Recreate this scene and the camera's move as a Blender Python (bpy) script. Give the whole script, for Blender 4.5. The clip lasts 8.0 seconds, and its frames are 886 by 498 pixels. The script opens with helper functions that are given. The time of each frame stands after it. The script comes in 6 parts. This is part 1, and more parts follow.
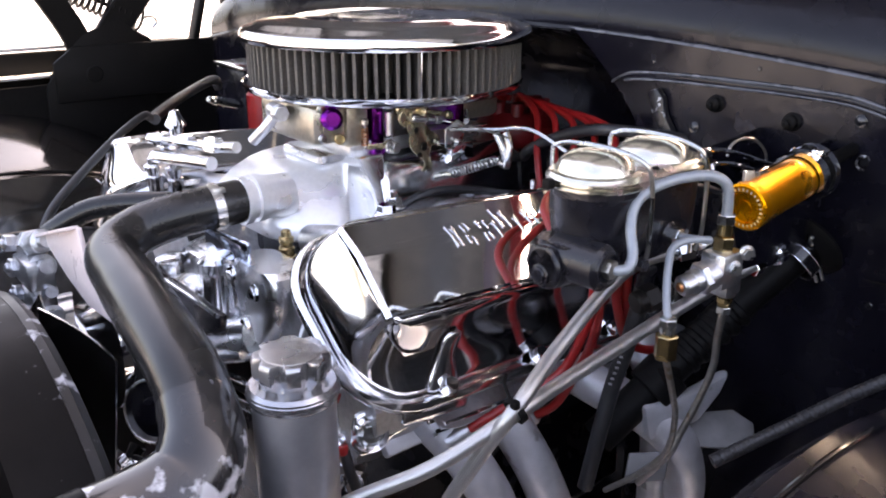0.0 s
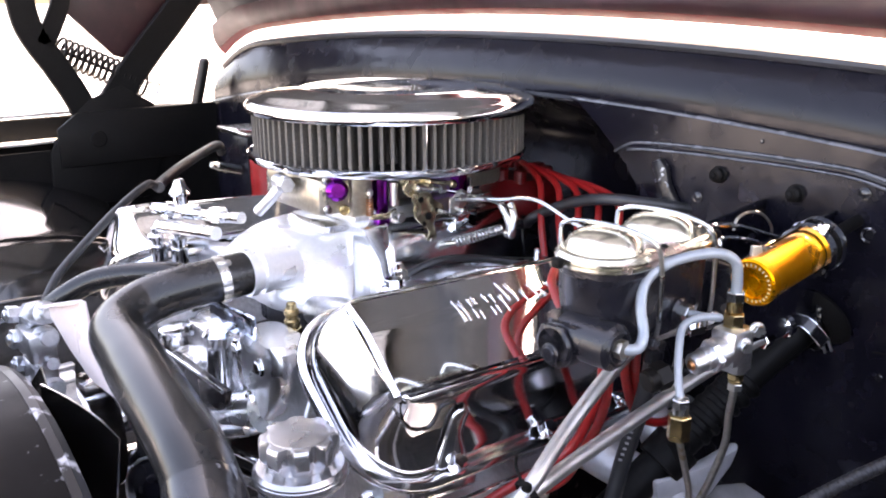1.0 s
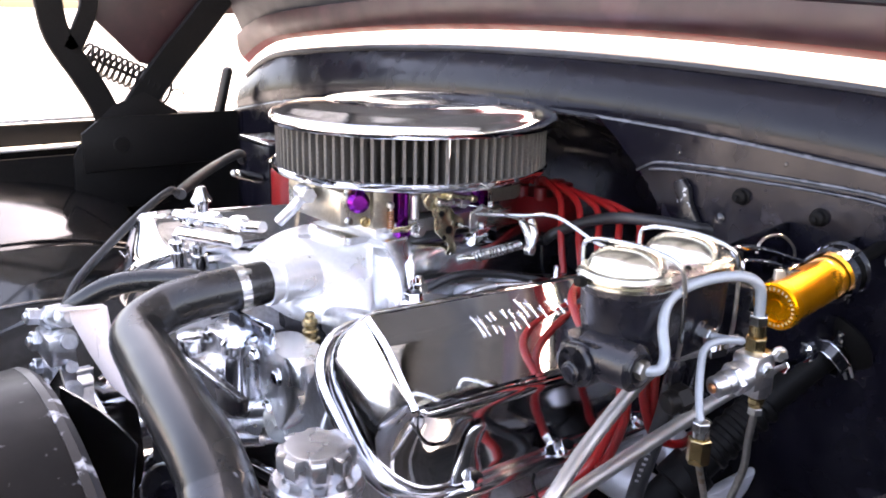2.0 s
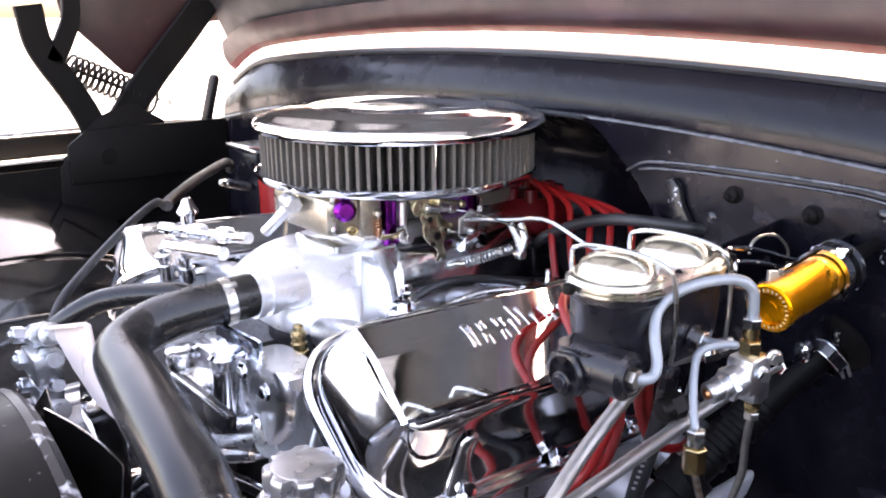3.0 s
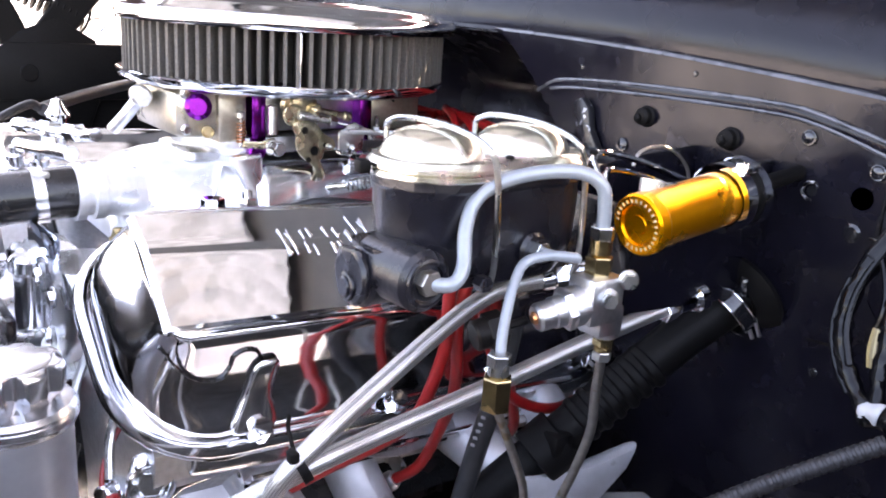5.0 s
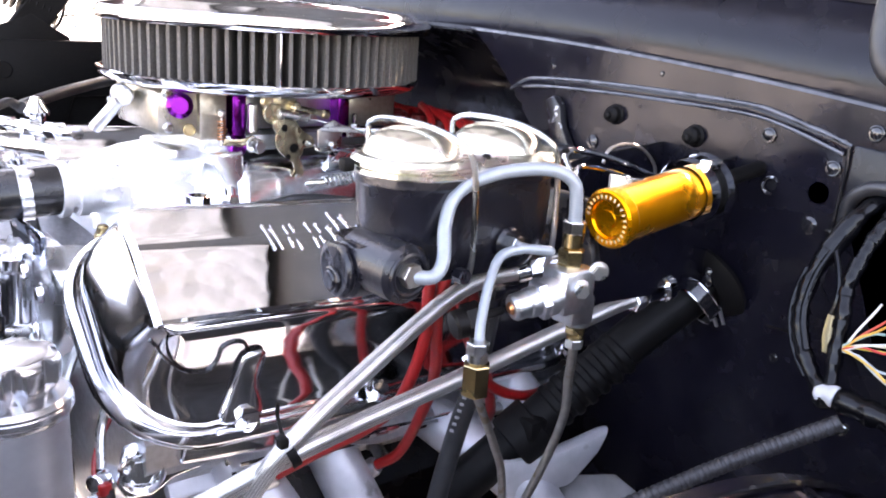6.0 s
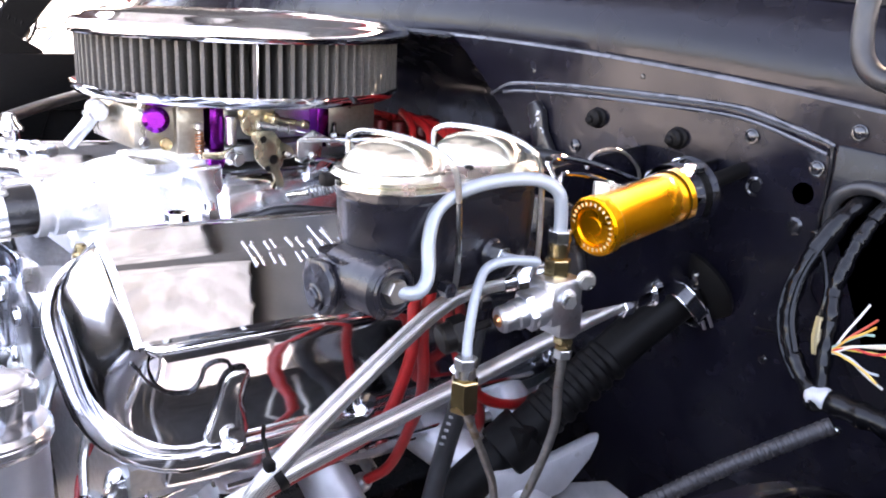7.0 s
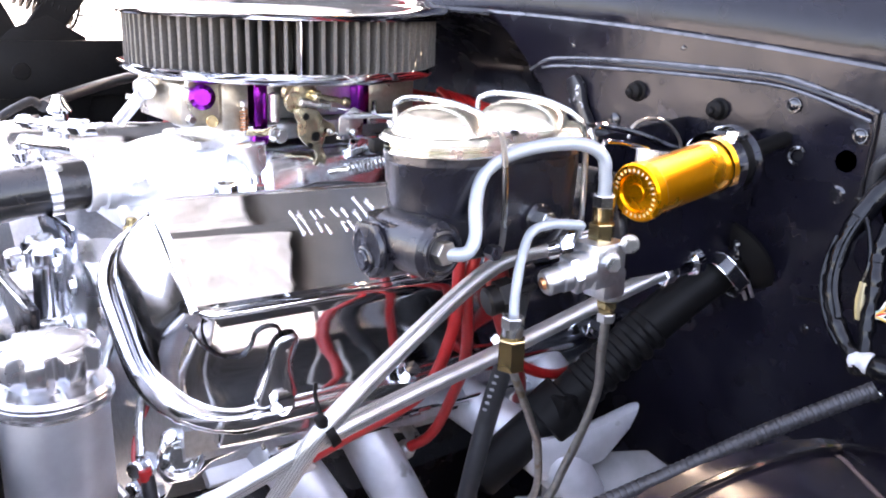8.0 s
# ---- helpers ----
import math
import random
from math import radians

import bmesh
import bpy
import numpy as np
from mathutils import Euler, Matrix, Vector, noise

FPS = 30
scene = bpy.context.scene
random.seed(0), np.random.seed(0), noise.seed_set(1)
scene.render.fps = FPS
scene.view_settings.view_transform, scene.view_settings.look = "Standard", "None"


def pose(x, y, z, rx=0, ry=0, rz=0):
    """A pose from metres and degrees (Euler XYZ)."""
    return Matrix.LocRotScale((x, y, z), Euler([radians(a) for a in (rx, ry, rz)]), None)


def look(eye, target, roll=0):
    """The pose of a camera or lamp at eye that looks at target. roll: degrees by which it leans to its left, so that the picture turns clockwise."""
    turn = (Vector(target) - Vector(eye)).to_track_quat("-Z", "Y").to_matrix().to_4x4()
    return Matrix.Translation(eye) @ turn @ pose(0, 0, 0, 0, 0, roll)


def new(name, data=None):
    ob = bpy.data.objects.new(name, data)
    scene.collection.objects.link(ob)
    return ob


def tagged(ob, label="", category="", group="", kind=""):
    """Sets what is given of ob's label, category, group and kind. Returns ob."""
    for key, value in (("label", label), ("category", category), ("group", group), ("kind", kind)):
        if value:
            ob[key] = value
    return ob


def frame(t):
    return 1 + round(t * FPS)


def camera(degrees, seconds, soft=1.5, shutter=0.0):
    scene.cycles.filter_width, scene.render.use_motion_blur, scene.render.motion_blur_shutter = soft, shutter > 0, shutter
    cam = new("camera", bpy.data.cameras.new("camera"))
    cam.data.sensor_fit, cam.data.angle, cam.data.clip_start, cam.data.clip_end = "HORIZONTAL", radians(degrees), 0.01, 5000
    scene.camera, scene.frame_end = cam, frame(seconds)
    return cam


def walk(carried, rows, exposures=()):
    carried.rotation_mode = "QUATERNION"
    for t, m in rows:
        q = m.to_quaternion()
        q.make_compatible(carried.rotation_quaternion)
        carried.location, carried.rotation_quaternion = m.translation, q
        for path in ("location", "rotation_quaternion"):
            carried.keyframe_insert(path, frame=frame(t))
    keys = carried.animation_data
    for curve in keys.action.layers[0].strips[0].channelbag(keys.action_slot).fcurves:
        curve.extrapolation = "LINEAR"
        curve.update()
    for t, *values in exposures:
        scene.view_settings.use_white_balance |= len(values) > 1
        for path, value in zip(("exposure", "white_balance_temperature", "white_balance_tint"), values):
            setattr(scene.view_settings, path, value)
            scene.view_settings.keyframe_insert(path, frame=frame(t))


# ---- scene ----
cam = camera(55.1, 8.0, soft=1.9)
PATH = [
    (0, (0.895, -0.624, 1.292), (-0.558, 0.57, 0.612), 0.0),
    (0.5, (0.88, -0.629, 1.308), (-0.507, 0.666, 0.675), 1.6),
    (1, (0.883, -0.626, 1.311), (-0.595, 0.598, 0.747), -0.2),
    (1.5, (0.885, -0.627, 1.313), (-0.609, 0.581, 0.759), 0.7),
    (1.7, (0.883, -0.633, 1.313), (-0.629, 0.564, 0.783), 1.3),
    (2.8, (0.872, -0.618, 1.315), (-0.597, 0.617, 0.752), 0.2),
    (3, (0.872, -0.614, 1.317), (-0.628, 0.594, 0.78), -0.4),
    (3.5, (0.894, -0.585, 1.301), (-0.625, 0.588, 0.739), -0.1),
    (4, (0.905, -0.494, 1.253), (-0.659, 0.652, 0.764), 2.6),
    (4.5, (0.889, -0.439, 1.219), (-0.684, 0.638, 0.616), 2.7),
    (4.7, (0.876, -0.421, 1.209), (-0.674, 0.707, 0.64), 3.6),
    (5.8, (0.891, -0.444, 1.219), (-0.607, 0.767, 0.679), 3.9),
    (6, (0.894, -0.444, 1.218), (-0.588, 0.778, 0.663), 3.9),
    (6.5, (0.892, -0.443, 1.221), (-0.58, 0.791, 0.663), 2.8),
    (7, (0.886, -0.438, 1.223), (-0.573, 0.813, 0.672), 2.6),
    (7.5, (0.886, -0.436, 1.22), (-0.565, 0.825, 0.668), 2.0),
    (8, (0.892, -0.455, 1.21), (-0.607, 0.738, 0.635), 1.9),
]
EXPOSURE = [(0, 3.04), (0.5, 3.55), (1, 3.70), (3.5, 3.68), (4.5, 3.86), (6, 4.10), (7.0, 4.17), (7.5, 4.18), (8, 4.38)]
walk(cam, [(t, look(eye, target, roll)) for t, eye, target, roll in PATH], [(t, stops, 9000 - 60 * t, 21.5) for t, stops in EXPOSURE])


# ---------- world, sun, exposure ----------
world = bpy.data.worlds.new("daylight")
scene.world = world
world.use_nodes = True
SUN_EL, SUN_AZ = 46.0, -10.0
sky = world.node_tree.nodes.new("ShaderNodeTexSky")
sky.sky_type = "NISHITA"
sky.sun_disc = False
sky.sun_elevation = radians(SUN_EL)
sky.sun_rotation = radians(SUN_AZ)
sky.air_density, sky.dust_density = 0.8, 4.0
bg = world.node_tree.nodes["Background"]
bg.inputs["Strength"].default_value = 0.15
world.node_tree.links.new(sky.outputs["Color"], bg.inputs["Color"])
sun_data = bpy.data.lights.new("sun", "SUN")
sun_data.energy, sun_data.angle, sun_data.color = 4.0, radians(0.53), (1.0, 0.95, 0.88)
sun = new("sun", sun_data)
_el, _az = radians(SUN_EL), radians(SUN_AZ)
sun.matrix_world = look((0, 0, 0), (-math.sin(_az) * math.cos(_el), -math.cos(_az) * math.cos(_el), -math.sin(_el)))


# ---------- materials ----------
def material(name, color, rough=0.5, metal=0.0, grain=0.0, grain_scale=200.0, bump=0.0, bump_scale=300.0, wear=None,
             wear_scale=30.0, wear_at=0.62, coat=0.0, rough_var=0.0, spec=0.5, island=0.0):
    m = bpy.data.materials.new(name)
    m.use_nodes = True
    nt = m.node_tree
    b = nt.nodes["Principled BSDF"]
    b.inputs["Roughness"].default_value = rough
    b.inputs["Metallic"].default_value = metal
    b.inputs["Specular IOR Level"].default_value = spec
    if coat:
        b.inputs["Coat Weight"].default_value = coat
        b.inputs["Coat Roughness"].default_value = 0.06
    tc = nt.nodes.new("ShaderNodeTexCoord")

    def noise_tex(scale, detail=4.0):
        n = nt.nodes.new("ShaderNodeTexNoise")
        n.inputs["Scale"].default_value = scale
        n.inputs["Detail"].default_value = detail
        nt.links.new(tc.outputs["Object"], n.inputs["Vector"])
        return n

    def mixed(kind, fac, a, c):
        x = nt.nodes.new("ShaderNodeMix")
        x.data_type = "RGBA"
        x.blend_type = kind
        if isinstance(fac, float):
            x.inputs["Factor"].default_value = fac
        else:
            nt.links.new(fac, x.inputs["Factor"])
        for sock, v in ((x.inputs["A"], a), (x.inputs["B"], c)):
            if isinstance(v, tuple):
                sock.default_value = (*v, 1.0)
            else:
                nt.links.new(v, sock)
        return x.outputs["Result"]

    def ramp(src, lo, hi, a=0.0, c=1.0):
        r = nt.nodes.new("ShaderNodeMapRange")
        r.inputs["From Min"].default_value, r.inputs["From Max"].default_value = lo, hi
        r.inputs["To Min"].default_value, r.inputs["To Max"].default_value = a, c
        nt.links.new(src, r.inputs["Value"])
        return r.outputs["Result"]

    base = tuple(color)
    if grain:
        g1, g2 = noise_tex(grain_scale), noise_tex(grain_scale / 14.0, 3.0)
        dark = tuple(max(c * (1 - grain), 0.0) for c in color)
        light = tuple(min(c * (1 + grain), 1.0) for c in color)
        base = mixed("MIX", ramp(g1.outputs["Fac"], 0.3, 0.7), dark, light)
        base = mixed("MIX", ramp(g2.outputs["Fac"], 0.35, 0.7, 0.0, 0.6), base, dark)
    if wear:
        w = noise_tex(wear_scale, 8.0)
        base = mixed("MIX", ramp(w.outputs["Fac"], wear_at, wear_at + 0.05), base, tuple(wear))
    if island:
        oi = nt.nodes.new("ShaderNodeObjectInfo")
        base = mixed("MULTIPLY", 1.0, base, mixed("MIX", ramp(oi.outputs["Random"], 0, 1), (1 - island,) * 3, (1.0, 1.0, 1.0)))
    if isinstance(base, tuple):
        b.inputs["Base Color"].default_value = (*base, 1.0)
    else:
        nt.links.new(base, b.inputs["Base Color"])
    if rough_var:
        rv = noise_tex(24.0, 6.0)
        nt.links.new(ramp(rv.outputs["Fac"], 0.35, 0.7, max(rough - rough_var, 0.02), rough + rough_var), b.inputs["Roughness"])
    if bump:
        bn = noise_tex(bump_scale)
        bp = nt.nodes.new("ShaderNodeBump")
        bp.inputs["Strength"].default_value = bump
        bp.inputs["Distance"].default_value = 0.001
        nt.links.new(bn.outputs["Fac"], bp.inputs["Height"])
        nt.links.new(bp.outputs["Normal"], b.inputs["Normal"])
    return m


CHROME = material("chrome", (0.86, 0.87, 0.89), 0.045, 1.0, rough_var=0.03, bump=0.02, bump_scale=60)
SHELL_CHROME = material("pressed_chrome", (0.88, 0.885, 0.90), 0.075, 1.0, rough_var=0.025, bump=0.10, bump_scale=16)
COVER_CHROME = material("polished_pressed_chrome", (0.86, 0.865, 0.88), 0.045, 1.0, rough_var=0.025, bump=0.06, bump_scale=20)
POLISHED = material("polished_aluminium", (0.84, 0.85, 0.87), 0.17, 1.0, rough_var=0.06, bump=0.015, bump_scale=90)
CAST_ALU = material("cast_aluminium", (0.62, 0.63, 0.65), 0.36, 1.0, grain=0.15, bump=0.3, bump_scale=500, rough_var=0.08)
STEEL = material("zinc_steel", (0.62, 0.62, 0.60), 0.28, 1.0, grain=0.15, rough_var=0.1)
DULL_STEEL = material("dull_steel_line", (0.45, 0.42, 0.38), 0.4, 1.0, grain=0.2, wear=(0.3, 0.24, 0.17), wear_scale=60)
GREY_LINE = material("grey_coated_line", (0.27, 0.30, 0.33), 0.34, 0.3, grain=0.08)
BRASS = material("brass", (0.52, 0.39, 0.20), 0.26, 1.0, grain=0.2, rough_var=0.08)
DICHROMATE = material("yellow_zinc_plate", (0.52, 0.45, 0.31), 0.25, 1.0, grain=0.25, grain_scale=60, rough_var=0.08)
LID_ZINC = material("iridescent_zinc_plate", (0.75, 0.745, 0.655), 0.25, 1.0, grain=0.14, grain_scale=90, wear=(0.74, 0.62, 0.60), wear_scale=25, wear_at=0.55, rough_var=0.06)
GOLD = material("gold_anodised_aluminium", (1.0, 0.36, 0.008), 0.30, 0.92, grain=0.06, rough_var=0.05)
PURPLE = material("purple_anodised_aluminium", (0.18, 0.014, 0.25), 0.2, 1.0)
BLACK_PAINT = material("black_satin_paint", (0.006, 0.0056, 0.0095), 0.24, 0.0, spec=0.27, grain=0.3, grain_scale=70, bump=0.5, bump_scale=42, rough_var=0.1, wear=(0.016, 0.0155, 0.022), wear_scale=22, wear_at=0.66)
BLACK_GLOSS = material("black_gloss_paint", (0.010, 0.010, 0.012), 0.14, 0.0, coat=0.7, rough_var=0.05, bump=0.03, bump_scale=40)

WHEEL_BLACK = material("black_gloss_wheelhouse", (0.008, 0.0076, 0.008), 0.16, 0.0, coat=0.8, grain=0.3, grain_scale=40, rough_var=0.06, bump=0.05, bump_scale=18)
# base raised to grey: the edges' sky highlight is in the colour, with scuffs
EDGE_BLACK = material("black_edge_sheen_and_scuffs", (0.045, 0.045, 0.049), 0.2, 0.0, coat=0.6, grain=0.5, grain_scale=90, bump=0.6, bump_scale=110, wear=(0.075, 0.075, 0.082), wear_scale=35, wear_at=0.50)
# pure black: the shade inside holes, painted on flat plates
VOID = material("painted_hole_shade", (0.0, 0.0, 0.0), 1.0, 0.0, spec=0.0)
# reflected brightness put into the wheelhouse faces' colour, so the chrome mirrors grey
FACE_GREY = material("lightened_face_grey", (0.085, 0.083, 0.082), 0.8, 0.0, grain=0.3, grain_scale=40, wear=(0.05, 0.048, 0.046), wear_scale=12, wear_at=0.55)
HINGE_BLACK = material("black_hinge_steel", (0.004, 0.0037, 0.0038), 0.55, 0.0, grain=0.3, spec=0.15)
BLACK_CAST = material("black_painted_cast_iron", (0.008, 0.0078, 0.0115), 0.27, 0.0, grain=0.3, grain_scale=120, bump=0.3, bump_scale=300, rough_var=0.1)
BLACK_MATT = material("black_matt_steel", (0.005, 0.0045, 0.0045), 0.6, 0.0, grain=0.3, bump=0.15, bump_scale=200, spec=0.12)
RUBBER = material("black_rubber", (0.020, 0.020, 0.022), 0.4, 0.0, grain=0.3, grain_scale=110, bump=0.12, bump_scale=240, rough_var=0.08)
HOSE_RUBBER = material("grey_black_hose_rubber", (0.013, 0.013, 0.0135), 0.25, 0.0, grain=0.25, grain_scale=60, rough_var=0.06, bump=0.04, bump_scale=120, wear=(0.03, 0.03, 0.032), wear_scale=34, wear_at=0.70)
TAPE_BLACK = material("black_wire_tape", (0.003, 0.003, 0.0038), 0.2, 0.0, spec=0.25, grain=0.3, grain_scale=60, bump=0.6, bump_scale=90, rough_var=0.1)
PLASTIC_GREY = material("grey_black_plastic", (0.0075, 0.0066, 0.0064), 0.42, 0.0, spec=0.11, grain=0.2, grain_scale=60, rough_var=0.08, wear=(0.16, 0.16, 0.165), wear_scale=45, wear_at=0.66)
RED_WIRE = material("red_silicone", (0.30, 0.010, 0.010), 0.36, 0.0, grain=0.15)
SILVER_PAINT = material("silver_header_coating", (0.58, 0.58, 0.60), 0.40, 0.45, grain=0.15, grain_scale=50, wear=(0.32, 0.31, 0.30), wear_scale=30, wear_at=0.62)
GREY_METAL = material("brushed_grey_metal", (0.40, 0.40, 0.42), 0.42, 0.8, grain=0.12, grain_scale=60, rough_var=0.08)
FILTER = material("oiled_filter_media", (0.098, 0.089, 0.080), 0.75, 0.0, grain=0.25, grain_scale=400, bump=0.5, bump_scale=900)
RED_PAINT = material("red_body_paint", (0.22, 0.004, 0.008), 0.22, 0.0, coat=0.8, grain=0.08, rough_var=0.05)
HOOD_GREY = material("dark_grey_hood_lining", (0.020, 0.021, 0.024), 0.5, 0.0, spec=0.3, grain=0.3, grain_scale=25, rough_var=0.1, wear=(0.036, 0.037, 0.040), wear_scale=6, wear_at=0.6)
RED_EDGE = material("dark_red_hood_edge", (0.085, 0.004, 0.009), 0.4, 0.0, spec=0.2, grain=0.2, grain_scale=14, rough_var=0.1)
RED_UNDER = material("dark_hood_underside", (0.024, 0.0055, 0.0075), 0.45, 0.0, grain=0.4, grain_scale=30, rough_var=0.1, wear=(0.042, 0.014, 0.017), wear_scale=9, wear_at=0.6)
WORN_BLACK = material("black_paint_worn_to_metal", (0.010, 0.0095, 0.012), 0.3, 0.0, grain=0.3, grain_scale=120, bump=0.7, bump_scale=140, rough_var=0.12, wear=(0.42, 0.42, 0.44), wear_scale=95, wear_at=0.60)
TAPE_WHITE = material("silvery_tape", (0.55, 0.55, 0.56), 0.4, 0.0, grain=0.2, bump=0.4, bump_scale=120)
GLARE_WHITE = material("white_cowl_glare", (0.80, 0.79, 0.76), 0.3, 0.0, coat=0.6, grain=0.03, rough_var=0.05)
CARB_ZINC = material("carburettor_zinc_casting", (0.44, 0.40, 0.33), 0.34, 0.85, grain=0.15, rough_var=0.08, bump=0.15, bump_scale=500)
SATIN_ALU = material("satin_aluminium", (0.90, 0.90, 0.91), 0.34, 0.6, grain=0.05, rough_var=0.08, bump=0.05, bump_scale=120)
PAD_GREY = material("grey_hood_pad", (0.25, 0.252, 0.258), 0.7, 0.0, grain=0.25, grain_scale=35, wear=(0.17, 0.172, 0.175), wear_scale=16, wear_at=0.52)
MIRROR_ALU = material("polished_casting", (0.90, 0.905, 0.915), 0.27, 1.0, rough_var=0.06, bump=0.05, bump_scale=60)
LID_CHROME = material("satin_chrome_lid", (0.84, 0.845, 0.86), 0.10, 1.0, rough_var=0.07, bump=0.05, bump_scale=30)
DARK_RED = material("dark_red_cap", (0.14, 0.004, 0.006), 0.4, 0.0, grain=0.2)
COPPER = material("copper", (0.62, 0.28, 0.14), 0.3, 1.0)
CAP_ALU = material("satin_cap_aluminium", (0.46, 0.46, 0.475), 0.27, 0.9, grain=0.10, grain_scale=80, rough_var=0.08, bump=0.1, bump_scale=150)
ELBOW = material("scuffed_black_elbow", (0.022, 0.021, 0.022), 0.22, 0.0, coat=0.5, grain=0.25, grain_scale=50, rough_var=0.1, wear=(0.55, 0.55, 0.57), wear_scale=28, wear_at=0.60)
CHIPPED = material("chipped_black_plastic", (0.018, 0.0175, 0.018), 0.45, 0.0, grain=0.2, grain_scale=60, rough_var=0.1, wear=(0.50, 0.50, 0.52), wear_scale=34, wear_at=0.56)
CONCRETE = material("concrete_ground", (0.325, 0.342, 0.375), 0.85, 0.0, grain=0.2, grain_scale=40, wear=(0.245, 0.255, 0.275), wear_scale=1.5, wear_at=0.58)
# matt pinkish base: the red that brushed metal would mirror, put into the colour
PALE_PLATE = material("pale_plate_red_reflection", (0.78, 0.66, 0.64), 0.35, 0.0, grain=0.06, rough_var=0.08)
GREY_PLATE = material("bare_grey_steel_plate", (0.20, 0.195, 0.195), 0.5, 0.2, grain=0.2, grain_scale=50, wear=(0.2, 0.19, 0.18), wear_scale=25)
BLUE_STEEL = material("blue_tinted_chrome", (0.60, 0.68, 0.82), 0.1, 1.0, rough_var=0.04)
WHITE_PRINT = material("pale_gold_print", (0.85, 0.60, 0.28), 0.5)


def wire_material(name, color):
    return material(name, color, 0.4)


def braid_material():
    m = material("stainless_braid", (0.66, 0.65, 0.64), 0.42, 1.0)
    nt = m.node_tree
    b = nt.nodes["Principled BSDF"]
    tc = nt.nodes.new("ShaderNodeTexCoord")
    v = nt.nodes.new("ShaderNodeTexChecker")
    v.inputs["Scale"].default_value = 1.0
    mp = nt.nodes.new("ShaderNodeMapping")
    mp.inputs["Rotation"].default_value = (0, 0, radians(45))
    mp.inputs["Scale"].default_value = (64.0, 30.0, 1.0)
    nt.links.new(tc.outputs["UV"], mp.inputs["Vector"])
    nt.links.new(mp.outputs["Vector"], v.inputs["Vector"])
    bp = nt.nodes.new("ShaderNodeBump")
    bp.inputs["Strength"].default_value = 0.8
    bp.inputs["Distance"].default_value = 0.0009
    nt.links.new(v.outputs["Fac"], bp.inputs["Height"])
    nt.links.new(bp.outputs["Normal"], b.inputs["Normal"])
    mx = nt.nodes.new("ShaderNodeMix")
    mx.data_type = "RGBA"
    mx.inputs["A"].default_value = (0.42, 0.41, 0.40, 1)
    mx.inputs["B"].default_value = (0.78, 0.77, 0.75, 1)
    nt.links.new(v.outputs["Fac"], mx.inputs["Factor"])
    nt.links.new(mx.outputs["Result"], b.inputs["Base Color"])
    return m


RIBBED = material("grey_ribbed_plastic", (0.034, 0.033, 0.035), 0.4, 0.0, grain=0.15, rough_var=0.06)
BRAID = braid_material()


# ---------- mesh helpers ----------
def V(*p):
    return Vector(p)


def thing(name, at, label, category, group="", kind=""):
    ob = new(name)
    ob.location = at
    ob.empty_display_size = 0.02
    return tagged(ob, label, category, group, kind)


def base_of(ob):
    p = Vector((0, 0, 0))
    while ob is not None:
        p += ob.location
        ob = ob.parent
    return p


def part(name, bm, mat, parent=None, label="", smooth=True, sharp=32.0):
    """Links a bmesh, in the world's coordinates, as one mesh object under a thing or a part."""
    if parent is not None:
        bm.transform(Matrix.Translation(-base_of(parent)))
    bm.normal_update()
    for f in bm.faces:
        f.smooth = smooth
    for e in bm.edges:
        if smooth and len(e.link_faces) == 2 and e.calc_face_angle(0) > radians(sharp):
            e.smooth = False
    me = bpy.data.meshes.new(name)
    bm.to_mesh(me)
    bm.free()
    me.materials.append(mat)
    ob = new(name, me)
    ob.parent = parent
    if label:
        ob["label"] = label
    return ob


def solo(name, bm, mat, label, category, kind="", group="", smooth=True, sharp=32.0):
    return tagged(part(name, bm, mat, None, "", smooth, sharp), label, category, group, kind)


def join(*bms):
    out = bms[0]
    for b in bms[1:]:
        me = bpy.data.meshes.new("tmp")
        b.to_mesh(me)
        b.free()
        out.from_mesh(me)
        bpy.data.meshes.remove(me)
    return out


def smooth_path(pts, per=8):
    pts = [Vector(p) for p in pts]
    if len(pts) < 3:
        return pts
    out = []
    ext = [2 * pts[0] - pts[1]] + pts + [2 * pts[-1] - pts[-2]]
    for i in range(1, len(ext) - 2):
        a, b, c, d = ext[i - 1:i + 3]
        for k in range(per):
            t = k / per
            out.append(0.5 * ((2 * b) + (c - a) * t + (2 * a - 5 * b + 4 * c - d) * t * t + (3 * b - a - 3 * c + d) * t ** 3))
    out.append(pts[-1])
    return out


